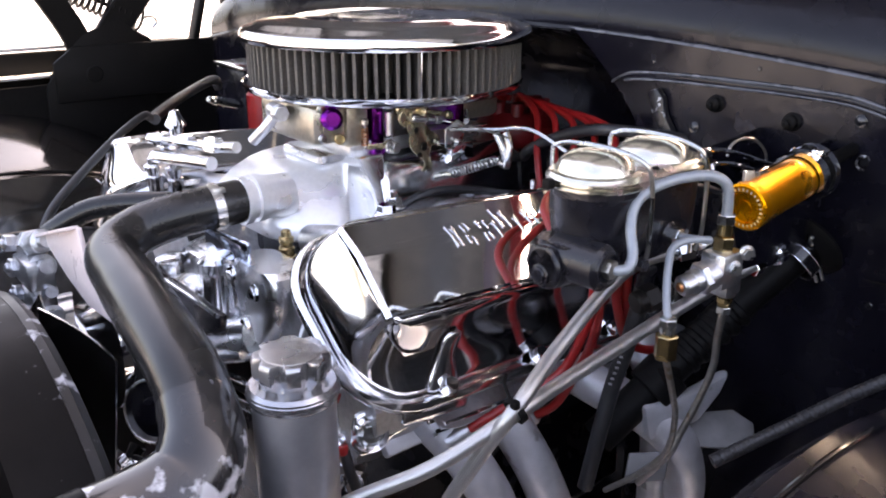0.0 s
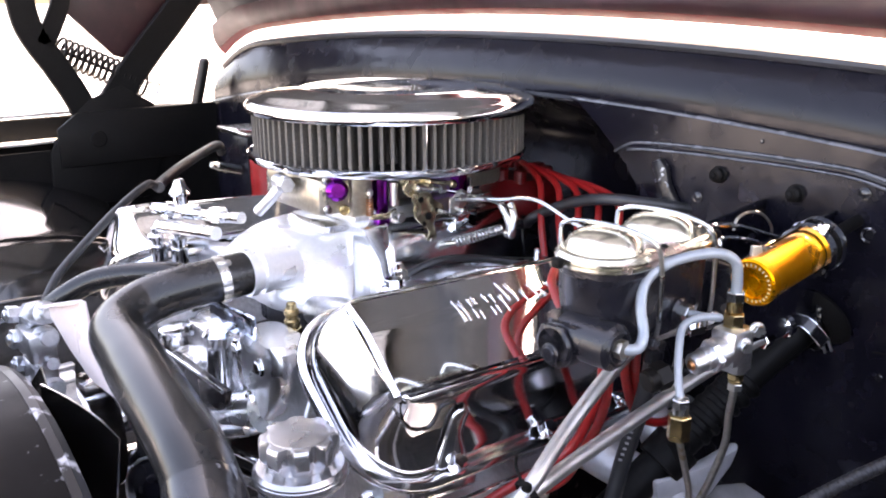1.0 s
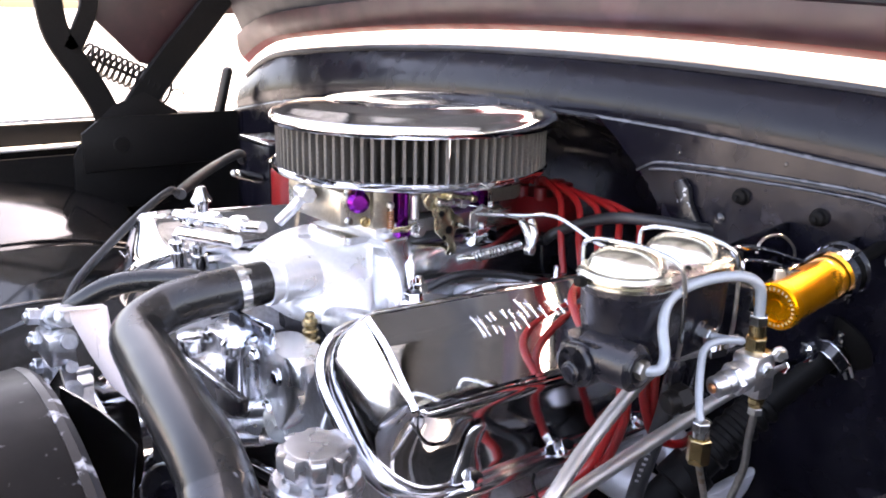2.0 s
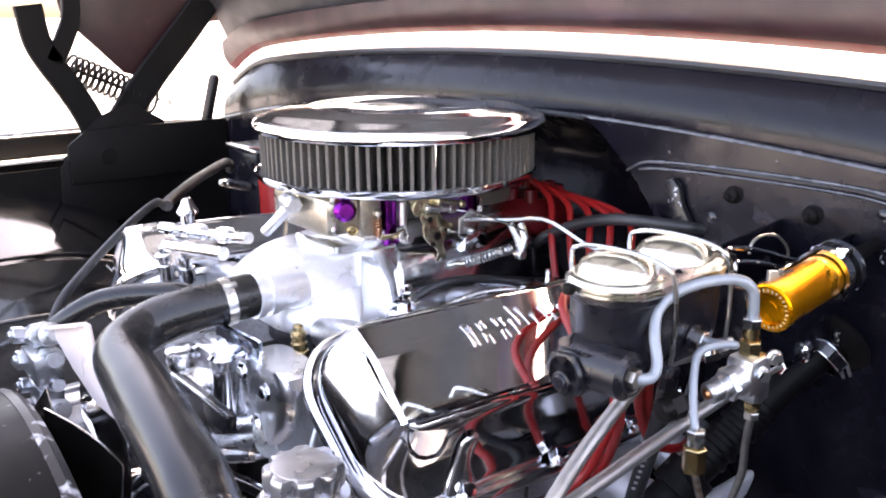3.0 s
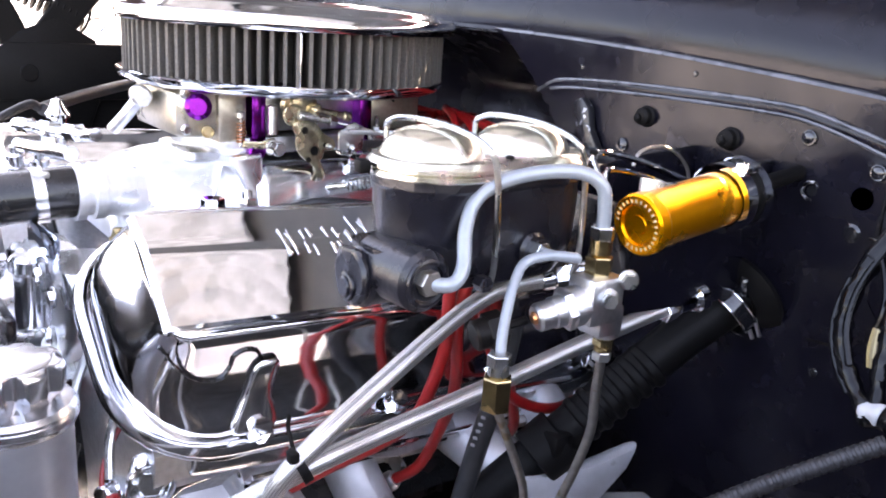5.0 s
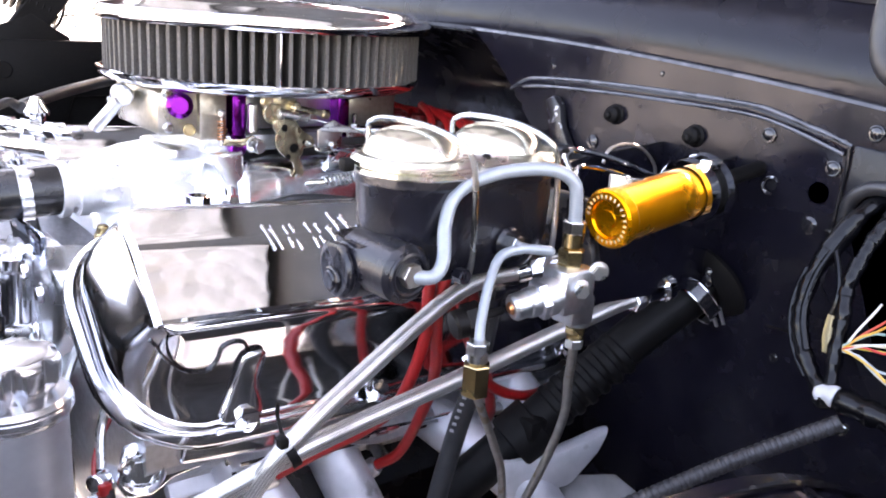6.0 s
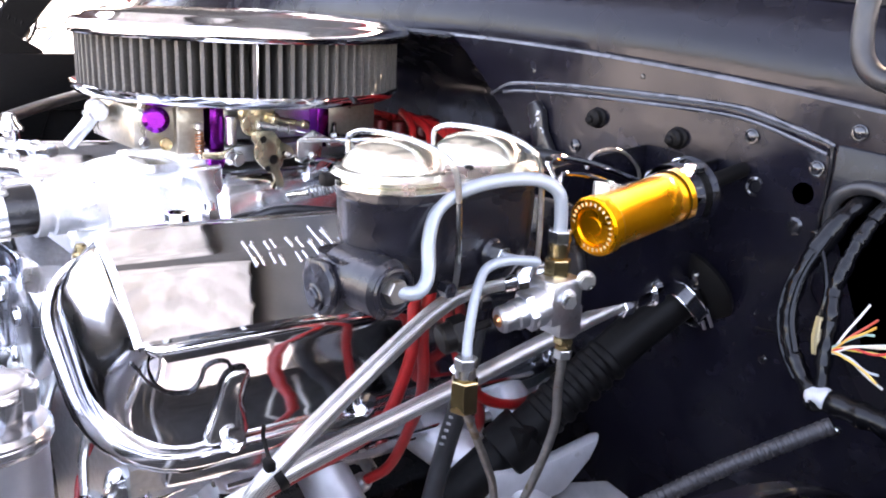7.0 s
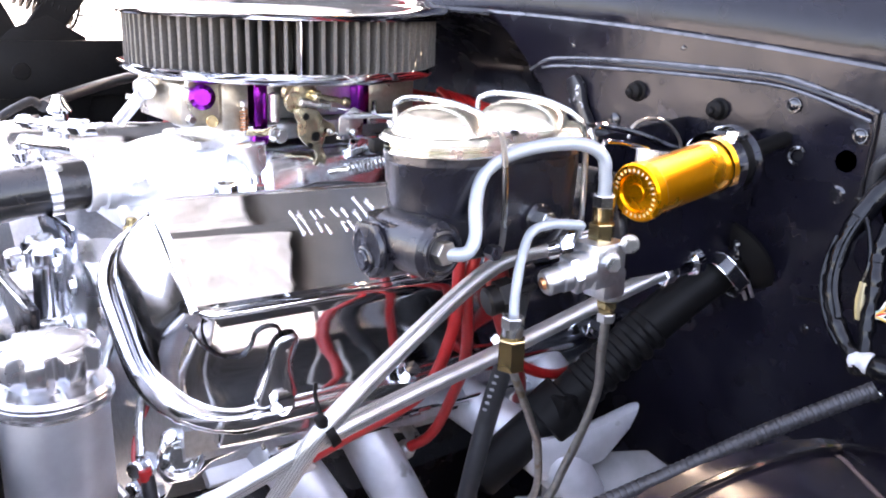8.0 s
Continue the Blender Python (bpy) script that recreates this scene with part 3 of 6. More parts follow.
def build_fender(side):
    """An inner fender with its wheelhouse, and the outer fender with its top lip."""
    s = side
    X = lambda a: CX + s * a
    f = thing("fender_apron", (X(0.85), -0.35, 0.6), "glossy black inner fender with a bulging wheelhouse, under a red fender top", "fender", "", "structure")

    def apron(u, v):
        y = -1.0 + 1.17 * u
        return V(X(0.90 - 0.02 * v), y, 0.70 + 0.335 * v)

    part("apron", sheet(apron, steps(0, 1, 12), steps(0, 1, 6), 0.003), BLACK_MATT, f)
    yw = -0.18 if s > 0 else -0.36          # the wheelhouse's middle

    def house(u, v):
        a = math.pi * u
        k = math.sin(math.pi * 0.5 * min(1.0, v / 0.14))
        if s > 0:
            return V(X(0.63 + 0.31 * v), yw - 0.42 * math.cos(a) * (0.90 + 0.10 * k), 0.55 + (0.40 + 0.06 * k - 0.13 * max(0.0, v - 0.14)) * math.sin(a) ** 0.8)
        return V(X(0.60 + 0.34 * v), yw - 0.40 * math.cos(a) * (0.86 + 0.14 * k), 0.55 + (0.365 + 0.10 * v) * math.sin(a) ** 0.55 * (0.80 + 0.20 * k))

    vs = [0, 0.03, 0.07, 0.12, 0.18, 0.25, 0.32, 0.385, 0.45, 0.6, 0.8, 1.0]
    part("wheelhouse", sheet(house, steps(0, 1, 36), vs, 0.003), BLACK_PAINT if s > 0 else WHEEL_BLACK, f)
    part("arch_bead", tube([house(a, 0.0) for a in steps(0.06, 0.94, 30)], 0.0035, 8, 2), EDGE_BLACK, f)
    part("arch_bead", tube([house(a, 0.16) + V(0, 0, 0.001) for a in steps(0.06, 0.94, 30)], 0.0022, 8, 2), WHEEL_BLACK, f)

    def face(u, v):
        rim = house(u, 0.0)
        return V(rim.x, yw + (rim.y - yw) * v, 0.55 + (rim.z - 0.55) * v)

    part("wheelhouse_face", sheet(face, steps(0, 1, 36), steps(0.01, 1, 3)), FACE_GREY, f, "wheelhouse face, grey lightened to show in chrome")
    # top flange: two thin polished ledges and the painted outer skin
    part("ledge", box((X(0.915), -0.62, 1.048), (0.035, 1.0, 0.006), 0.002), SATIN_ALU, f)
    part("ledge", box((X(0.950), -0.42, 1.098), (0.030, 1.25, 0.008), 0.002), SATIN_ALU, f)
    part("ledge_web", box((X(0.935), -0.42, 1.055), (0.012, 1.24, 0.074), 0.003), BLACK_MATT, f)
    part("apron_top", prism([(-0.16, 1.00), (-0.16, 1.075), (-0.12, 1.104), (0.165, 1.104), (0.165, 1.00)], 0.008, (X(0.862), 0, 0), (0, 1, 0), (0, 0, 1), 0.002), HINGE_BLACK, f)
    part("stop_bracket", prism([(0.122, 1.10), (0.136, 1.10), (0.160, 1.185), (0.156, 1.196), (0.148, 1.190)], 0.03, (X(0.875), 0, 0), (0, 1, 0), (0, 0, 1), 0.003), HINGE_BLACK, f)

    def skin(u, v):
        y = -1.05 + 1.8 * u
        a = radians(90 * v)
        return V(X(0.965 + 0.09 * math.sin(a)), y, 1.088 - 0.10 * (1 - math.cos(a)))

    part("outer_skin", sheet(skin, steps(0, 1, 10), steps(0, 1, 8), 0.002), RED_PAINT, f)
    part("side", sheet(lambda u, v: V(X(1.055), -1.05 + 1.8 * u, 0.988 - 0.72 * v), [0, 0.5, 1], [0, 1], 0.002), RED_PAINT, f)
    return f


build_fender(-1)
build_fender(1)

# the nose and radiator support close the bay in front
nose = thing("radiator_support", (CX, -0.75, 0.5), "black radiator support panel across the nose", "panel", "", "structure")
part("panel", box((CX, -0.72, 0.70), (1.7, 0.02, 0.44), 0.004), BLACK_PAINT, nose)
part("top_bar", box((CX, -0.74, 0.93), (1.8, 0.10, 0.03), 0.006), BLACK_PAINT, nose)

# floor of the bay: frame rails and crossmember, dark
frame_ob = thing("chassis_frame", (CX, -0.2, 0.35), "black steel frame rails under the engine", "frame", "", "structure")
for sx in (-1, 1):
    part("rail", box((CX + sx * 0.43, -0.2, 0.52), (0.09, 1.6, 0.16), 0.01), BLACK_MATT, frame_ob)
part("crossmember", box((CX, -0.1, 0.42), (0.9, 0.2, 0.12), 0.01), BLACK_MATT, frame_ob)
# added black plate, blocks the sunlit ground beyond the firewall
part("floor_pan", box((CX, 0.46, 0.37), (1.9, 0.56, 0.01), 0.002), BLACK_MATT, frame_ob)

# ---------- engine ----------
TILT_Z = -0.05     # the engine drops towards its back


def ez(y):
    return TILT_Z * (y + 0.27)


engine = thing("engine", (CX, -0.05, 0.45), "V8 engine with chrome rocker covers and a polished intake manifold", "engine")


def bank_frame(side):
    """Rail frame of a cylinder bank: origin at the rail's front inner corner; u outward-down, w out of the rail."""
    u = V(side * 0.77, 0, -0.64).normalized()
    w = V(side * 0.64, 0, 0.77).normalized()
    o = V(CX + side * 0.210, -0.262, 1.018 if side > 0 else 0.998)
    return o, u, w


def bank_block(side):
    o, u, w = bank_frame(side)
    y0, y1 = -0.262, 0.185
    poly = [(0.012, -0.004), (0.165, -0.004), (0.178, -0.02), (0.178, -0.10), (0.15, -0.115), (0.15, -0.26), (0.012, -0.26)]
    rings = []
    for y in (y0, y1):
        rings.append([o + u * a + w * b + V(0, y - o.y, ez(y)) for a, b in poly])
    return loft(rings)


def build_bank(side):
    o, u, w = bank_frame(side)
    head = part("cylinder_head", bank_block(side), CAST_ALU, engine, "bare aluminium cylinder head")
    return head


def build_rocker_cover(side):
    o, u, w = bank_frame(side)
    L = 0.445
    mid = o + u * 0.078
    name = "rocker_cover"
    cov = thing(name, mid + V(0, L / 2, -0.05), "mirror chrome rocker cover with a rolled flange", "rocker cover", "rocker covers")

    def loop(wd, ln, r, h, du=0.0, n=8):
        return [mid + u * (a + du) + w * h + V(0, L / 2 - 0.013 + b, ez(mid.y + L / 2 + b)) for a, b in rounded(wd, ln, r, n)]

    # fat rolled flange
    flange = loft([loop(0.176, L + 0.010, 0.062, -0.006, 0.004), loop(0.186, L + 0.018, 0.068, -0.004, 0.004), loop(0.194, L + 0.027, 0.072, 0.001, 0.004), loop(0.196, L + 0.030, 0.073, 0.006, 0.004), loop(0.193, L + 0.026, 0.071, 0.0105, 0.004), loop(0.185, L + 0.018, 0.067, 0.0135, 0.004), loop(0.178, L + 0.014, 0.064, 0.0115, 0.003), loop(0.173, L + 0.009, 0.061, 0.006, 0.002), loop(0.168, L + 0.004, 0.058, 0.002, 0.001)])
    part("flange", flange, POLISHED, cov, sharp=60)
    part("gasket_rail", loft([loop(0.172, L + 0.004, 0.060, -0.016, 0.004), loop(0.176, L + 0.006, 0.062, -0.014, 0.004), loop(0.176, L + 0.006, 0.062, -0.004, 0.004)]), POLISHED, cov)
    # drawn shell, its walls leaning in and rounding over to the crown
    walls = [(-0.081, 0.0885, 0.004, 0.060, 0.003), (-0.0795, 0.0850, 0.0060, 0.058, 0.0085), (-0.0778, 0.0785, 0.0068, 0.054, 0.0145), (-0.0765, 0.0705, 0.0066, 0.048, 0.0215), (-0.0748, 0.0630, 0.0025, 0.042, 0.0315), (-0.0725, 0.0565, -0.0090, 0.036, 0.0440),
             (-0.0695, 0.0512, -0.0215, 0.030, 0.0570), (-0.0668, 0.0478, -0.0298, 0.026, 0.0665), (-0.0640, 0.0454, -0.0338, 0.022, 0.0725), (-0.0610, 0.0436, -0.0358, 0.017, 0.0752), (-0.0575, 0.0410, -0.0376, 0.013, 0.0768), (-0.055, 0.036, -0.0390, 0.010, 0.0775)]

    def wall_u(h):
        for (_, b0, _, _, h0), (_, b1, _, _, h1) in zip(walls, walls[1:]):
            if h0 <= h <= h1:
                return b0 + (b1 - b0) * (h - h0) / (h1 - h0)
        return 0.041

    prof = [(b - a, ln, r, h, (a + b) / 2) for a, b, ln, r, h in walls]
    part("shell", loft([loop(a, L + b, r, h, d) for a, b, r, h, d in prof]), SHELL_CHROME, cov, sharp=70)

    # crown: two shallow facets that meet in a crease
    def crown_pt(uu, vv, h):
        y = L / 2 - 0.013 + vv
        return mid + u * uu + w * h + V(0, y, ez(mid.y + y))
    prof_u = [-0.0565, -0.0545, -0.043, -0.032, -0.029, -0.026, -0.023, -0.020, -0.017, -0.014, 0.000, 0.020, 0.0345, 0.0372, 0.0385]
    prof_s = [0.9, 0.17, 0.17, 0.155, 0.115, 0.065, 0.015, -0.035, -0.075, -0.10, -0.10, -0.10, -0.26, -1.3]
    sec = [(prof_u[0], 0.0765)]
    for i, sl in enumerate(prof_s):
        sec.append((prof_u[i + 1], sec[-1][1] + sl * (prof_u[i + 1] - prof_u[i])))
    rings = []
    for vv, dz, k in ((-L / 2 + 0.0178, -0.0035, 0.965), (-L / 2 + 0.0195, -0.0012, 0.985), (-L / 2 + 0.0222, 0.0, 1.0), (-L / 2 + 0.12, 0.0004, 1.0), (0.0, 0.0, 1.0), (L / 2 - 0.030, 0.0, 1.0), (L / 2 - 0.0245, -0.0035, 0.965)):
        rings.append([crown_pt(a * k, vv, h + dz) for a, h in sec])
    part("crown", loft(rings), COVER_CHROME, cov, sharp=7)
    # badge bars: slanted strokes in two rows, not lettered
    rot = Matrix((u, V(0, 1, 0), w)).transposed().to_4x4()
    for u0, y0, u1, y1 in ((-0.034, 0.106, -0.010, 0.109), (-0.032, 0.112, -0.010, 0.115), (-0.032, 0.1235, -0.0235, 0.1245), (-0.0336, 0.1295, -0.0248, 0.1305), (-0.0205, 0.1235, -0.011, 0.1245),
                           (-0.018, 0.130, -0.0085, 0.1315), (-0.034, 0.143, -0.024, 0.1445), (-0.0325, 0.1515, -0.0227, 0.153), (-0.019, 0.145, -0.0095, 0.1465), (-0.0195, 0.151, -0.0105, 0.1535),
                           (-0.029, 0.161, -0.010, 0.1645), (-0.044, 0.168, -0.020, 0.171), (-0.040, 0.178, -0.018, 0.181), (-0.030, 0.190, -0.012, 0.193), (-0.036, 0.205, -0.016, 0.208), (-0.034, 0.214, -0.016, 0.217), (-0.032, 0.228, -0.012, 0.231)):
        um, ym = (u0 + u1) / 2, (y0 + y1) / 2
        hh = 0.0834 - 0.17 * max(0.0, -0.0255 - um) - 0.10 * max(0.0, um + 0.018)
        c = mid + u * um + w * (hh + 0.0004) + V(0, ym, ez(mid.y + ym))
        ang = math.atan2(y1 - y0, u1 - u0)
        lean = 0.155 if um < -0.029 else (0.04 if um < -0.021 else -0.075)
        part("badge_bar", box(c, (math.hypot(u1 - u0, y1 - y0), 0.0019, 0.0010), 0.0003, rot @ Matrix.Rotation(-lean, 4, "Y") @ Matrix.Rotation(ang, 4, "Z")), POLISHED, cov)
    # thin bead for the braided line's reflection, from crown's front corner round the hold-downs
    path = [(0.012, 0.0748), (0.016, 0.0700), (0.026, 0.0555), (0.039, 0.0450), (0.055, 0.0420), (0.062, 0.0495), (0.064, 0.0590), (0.071, 0.0630), (0.080, 0.0610), (0.086, 0.0515)]
    part("pressed_bead", tube([mid + u * (wall_u(h) + 0.0009) + w * h + V(0, y - 0.013, ez(mid.y + y)) for y, h in path], 0.0013, 8, 6, radius=lambda q: 1.0 + 0.25 * math.sin(170 * q)), BLACK_GLOSS if side > 0 else COVER_CHROME, cov, "thin raised bead drawn for a mirrored braided line")
    # hold-down wings along the outer flange
    for y in (0.08, 0.195, 0.31, 0.415):
        c = mid + u * 0.0895 + w * 0.012 + V(0, y - 0.01, ez(mid.y + y))
        bolt(cov, c, w, 0.0075, COVER_CHROME, "bolt", 0.010)
        if y > 0.1:
            continue
        # a broad clamp tab rising from a foot on the flange and lying along the wall
        blade = []
        for f, wd, th in ((0.0, 0.032, 0.004), (0.08, 0.034, 0.007), (0.2, 0.029, 0.006), (0.4, 0.0215, 0.0045), (0.6, 0.0195, 0.004), (0.8, 0.0205, 0.004), (0.93, 0.0175, 0.0035), (1.0, 0.010, 0.002)):
            h = 0.011 + 0.043 * f
            q = mid + u * (wall_u(h) + 0.0035) + w * h + V(0, y - 0.013 + 0.010 * f, ez(mid.y + y))
            blade.append([q + V(0, a * wd / 2, 0) + u * (b * th / 2 + 0.0015 * (1 - a * a)) for a, b in ((-1, -0.5), (-0.7, -1), (0.7, -1), (1, -0.5), (1, 0.5), (0.75, 0.9), (0.3, 1), (-0.3, 1), (-0.75, 0.9), (-1, 0.5))])
        part("clamp_tab", loft(blade), POLISHED, cov, sharp=60)
    return cov


build_bank(1)
build_bank(-1)
build_rocker_cover(1)
build_rocker_cover(-1)

# block, front cover, water pump
part("block", loft([[V(x, y, z) for x, z in ((CX - 0.24, 0.60), (CX - 0.24, 0.74), (CX - 0.12, 0.90), (CX + 0.12, 0.90), (CX + 0.24, 0.74), (CX + 0.24, 0.60), (CX + 0.12, 0.45), (CX - 0.12, 0.45))] for y in (-0.24, 0.20)]), BLACK_CAST, engine, "black engine block")
part("front_cover", lathe([(0, 0), (0.15, 0), (0.155, -0.012), (0.15, -0.022), (0.06, -0.03), (0, -0.03)], (CX, -0.24, 0.78), (0, 1, 0), 40), BLACK_CAST, engine)
part("water_pump", join(
    lathe([(0.052, 0), (0.056, 0.02), (0.05, 0.05), (0.03, 0.062), (0.022, 0.09), (0, 0.09)], (CX + 0.0, -0.262, 0.885), (0, -1, 0), 32),
    tube([V(0.17, -0.270, 0.915), V(0.12, -0.290, 0.895), V(0.07, -0.295, 0.885), V(0.03, -0.29, 0.885)], 0.024, 14)), MIRROR_ALU, engine, "polished water pump")
part("pump_housing", join(box((0.070, -0.252, 0.940), (0.112, 0.040, 0.074), 0.008), box((0.052, -0.276, 0.950), (0.070, 0.016, 0.046), 0.006)), MIRROR_ALU, engine)
part("pump_outlet", loft([[V(0.170 + a * k, -0.255 + b, z) for a, b in rounded(0.090, 0.044, 0.016, 5)] for z, k in ((0.992, 0.82), (0.986, 0.95), (0.960, 1.0), (0.940, 0.90), (0.922, 0.62), (0.910, 0.36))]), MIRROR_ALU, engine)
part("pump_column", lathe([(0, 0), (0.013, 0), (0.0145, 0.004), (0.0145, 0.012), (0.012, 0.016), (0.012, 0.066), (0.0155, 0.070), (0.0155, 0.080), (0.012, 0.084), (0, 0.084)], (0.097, -0.284, 0.898), (0.03, 0.02, 1), 24), POLISHED, engine)
part("bypass_fitting", lathe([(0, 0), (0.015, 0), (0.017, 0.003), (0.017, 0.012), (0.0145, 0.014), (0.0145, 0.024), (0.019, 0.026), (0.020, 0.030), (0.020, 0.042), (0.018, 0.046), (0.012, 0.048), (0, 0.048)], (-0.045, -0.268, 0.894), (0.05, -0.1, 1), 28), POLISHED, engine)
part("pump_arm", prism([(0.037, 0.947), (0.057, 0.953), (0.120, 0.954), (0.184, 0.954), (0.178, 0.933), (0.112, 0.908), (0.068, 0.926)], 0.008, (0, -0.312, 0), (1, 0, 0), (0, 0, 1), 0.003), BLACK_CAST, engine, "black triangular bracket arm")
part("pump_arm_edge", tube([V(0.045, -0.3175, 0.9505), V(0.115, -0.3175, 0.9525), V(0.180, -0.3175, 0.9525)], 0.0020, 8, 4), POLISHED, engine)
part("stay_rod", tube([V(-0.02, -0.30, 0.905), V(0.03, -0.305, 0.885), V(0.075, -0.305, 0.862), V(0.085, -0.30, 0.845)], 0.0045, 10, 5), STEEL, engine)
for k in range(4):
    part("hard_line", tube([V(0.09, -0.30, 0.862 - 0.010 * k), V(0.13, -0.302, 0.868 - 0.010 * k), V(0.17, -0.295, 0.872 - 0.010 * k), V(0.215, -0.28, 0.866 - 0.010 * k)], 0.0035, 8, 5), (CHROME, BLACK_MATT, CHROME, STEEL)[k], engine)
part("cable_conduit", tube([V(0.262, -0.262, 0.975), V(0.275, -0.285, 0.94), V(0.295, -0.30, 0.905), V(0.325, -0.305, 0.872), V(0.345, -0.30, 0.86)], 0.0035, 8, 6), STEEL, engine)
part("cable_conduit", tube([V(0.30, -0.30, 0.90), V(0.318, -0.315, 0.872), V(0.328, -0.318, 0.835), V(0.33, -0.315, 0.79)], 0.0075, 10, 6), RUBBER, engine)
for x, z in ((0.145, 0.978), (0.192, 0.972), (0.168, 0.930), (0.030, 0.962), (0.070, 0.936)):
    bolt(engine, (x, -0.282, z), (0, -1, 0), 0.0068, CHROME)
part("pulley", lathe([(0, -0.004), (0.03, -0.004), (0.035, 0.0), (0.07, 0.0), (0.076, -0.006), (0.078, 0.004), (0.066, 0.014), (0.078, 0.024), (0.076, 0.032), (0.05, 0.03), (0, 0.03)], (CX + 0.02, -0.362, 0.905), (0, -1, 0), 40), CHROME, engine)
part("crank_pulley", lathe([(0, 0), (0.08, 0), (0.085, 0.006), (0.072, 0.016), (0.085, 0.026), (0.08, 0.034), (0, 0.034)], (CX, -0.352, 0.66), (0, -1, 0), 40), CHROME, engine)

part("idler_pulley", lathe([(0, 0.0), (0.012, 0.0), (0.014, 0.004), (0.026, 0.004), (0.030, 0.0), (0.032, 0.003), (0.032, 0.030), (0.030, 0.033), (0, 0.033)], (0.155, -0.385, 0.862), (-0.45, 0.85, -0.25), 36), BLACK_CAST, engine, "black idler pulley")
part("pulley_rim", ring(0.031, 0.0016, (0.155, -0.385, 0.862), (-0.45, 0.85, -0.25), 36), STEEL, engine)
# polished intake manifold with its rounded thermostat end
def plan_ring(cx, cy, wd, ln, r, z):
    return [V(cx + a, cy + b, z) for a, b in rounded(wd, ln, r, 10)]


# the casting's front: a sloping face between the hose neck and the carburettor pad, hollowed on its flank
def casting(z, front, corner, hollow):
    """A plan section: left end, rounded front, the sharp flank corner and the hollow behind it."""
    (xl, xm, yf), (xc, yc), (xh, yh) = front, corner, hollow
    pts = [(xl, yf + 0.006), (xl + 0.006, yf)]
    bend = V(xm, yf, 0)
    a0, a1 = bend + V(-0.016, 0, 0), bend + (V(xc, yc, 0) - bend).normalized() * 0.016
    for f in steps(0.0, 1.0, 7):
        q = a0 * (1 - f) ** 2 + bend * (2 * f * (1 - f)) + a1 * f * f
        pts.append((q.x, q.y))
    for f in steps(0.25, 1.0, 5):
        pts.append((a1.x + (xc - a1.x) * f, a1.y + (yc - a1.y) * f))
    pts.append((xc - 0.001, yc + 0.003))
    pts += [(xc + (xh - xc) * f - 0.008 * math.sin(math.pi * f), yc + 0.003 + (yh - yc - 0.003) * f) for f in steps(0.12, 1.0, 7)]
    pts += [(xh - 0.01, -0.040), (xl + 0.004, -0.040)]
    return [V(a, b, z) for a, b in pts]


part("intake_manifold", loft([
    casting(0.974, (-0.064, 0.072, -0.196), (0.138, -0.144), (0.106, -0.072)), casting(0.978, (-0.067, 0.077, -0.202), (0.140, -0.145), (0.104, -0.072)), casting(0.988, (-0.067, 0.077, -0.204), (0.136, -0.140), (0.100, -0.072)),
    casting(1.000, (-0.067, 0.075, -0.203), (0.127, -0.131), (0.094, -0.072)), casting(1.015, (-0.066, 0.068, -0.196), (0.110, -0.120), (0.084, -0.072)), casting(1.030, (-0.062, 0.058, -0.180), (0.091, -0.107), (0.074, -0.072)),
    casting(1.040, (-0.060, 0.050, -0.160), (0.079, -0.099), (0.069, -0.072)), casting(1.0455, (-0.058, 0.044, -0.141), (0.072, -0.094), (0.065, -0.072)), casting(1.0490, (-0.054, 0.038, -0.120), (0.066, -0.089), (0.061, -0.072)),
    casting(1.0505, (-0.046, 0.032, -0.102), (0.058, -0.083), (0.054, -0.070))]), SATIN_ALU, engine, "bright sloping front of the intake manifold", sharp=40)
part("thermostat_housing", loft([[V(cx + hw * math.cos(a), y, cz + hz * math.sin(a)) for a in [2 * math.pi * k / 40 for k in range(40)]] for y, cx, cz, hw, hz in (
    (-0.247, 0.0805, 1.030, 0.0215, 0.0215), (-0.246, 0.0805, 1.030, 0.0232, 0.0232), (-0.2385, 0.080, 1.030, 0.0232, 0.0232), (-0.2375, 0.080, 1.030, 0.0262, 0.0262), (-0.2295, 0.0795, 1.030, 0.0262, 0.0262), (-0.2285, 0.0795, 1.030, 0.0226, 0.0226),
    (-0.2225, 0.079, 1.030, 0.0226, 0.0226), (-0.2215, 0.079, 1.030, 0.0262, 0.0262), (-0.212, 0.078, 1.0295, 0.0262, 0.0262), (-0.211, 0.078, 1.0295, 0.0240, 0.0240), (-0.175, 0.074, 1.026, 0.0240, 0.0240))]), SATIN_ALU, engine, sharp=40)
part("carburettor_pad", loft([plan_ring(0.018, -0.085, w, ln, 0.010, z) for w, ln, z in ((0.086, 0.074, 1.0480), (0.092, 0.080, 1.0495), (0.092, 0.080, 1.0575), (0.088, 0.076, 1.0590))]), MIRROR_ALU, engine)
# added black block that stands for the dark void below the casting
part("manifold_web", box((0.020, -0.100, 0.950), (0.150, 0.110, 0.060), 0.006), BLACK_CAST, engine)
part("manifold_leg", loft([[V(x0, y0, z), V(x1 - 0.002, y0 - 0.001, z), V(x1, y0 + 0.002, z), V(x1, -0.068, z), V(x1 - 0.003, -0.064, z), V(x0, -0.060, z)] for z, x0, x1, y0 in (
    (0.955, 0.060, 0.124, -0.0765), (1.000, 0.064, 0.115, -0.0775), (1.019, 0.066, 0.112, -0.0800), (1.040, 0.066, 0.1085, -0.0890), (1.056, 0.064, 0.1065, -0.0970), (1.0590, 0.064, 0.1060, -0.0980), (1.0605, 0.066, 0.1040, -0.0960))]), MIRROR_ALU, engine, sharp=40)
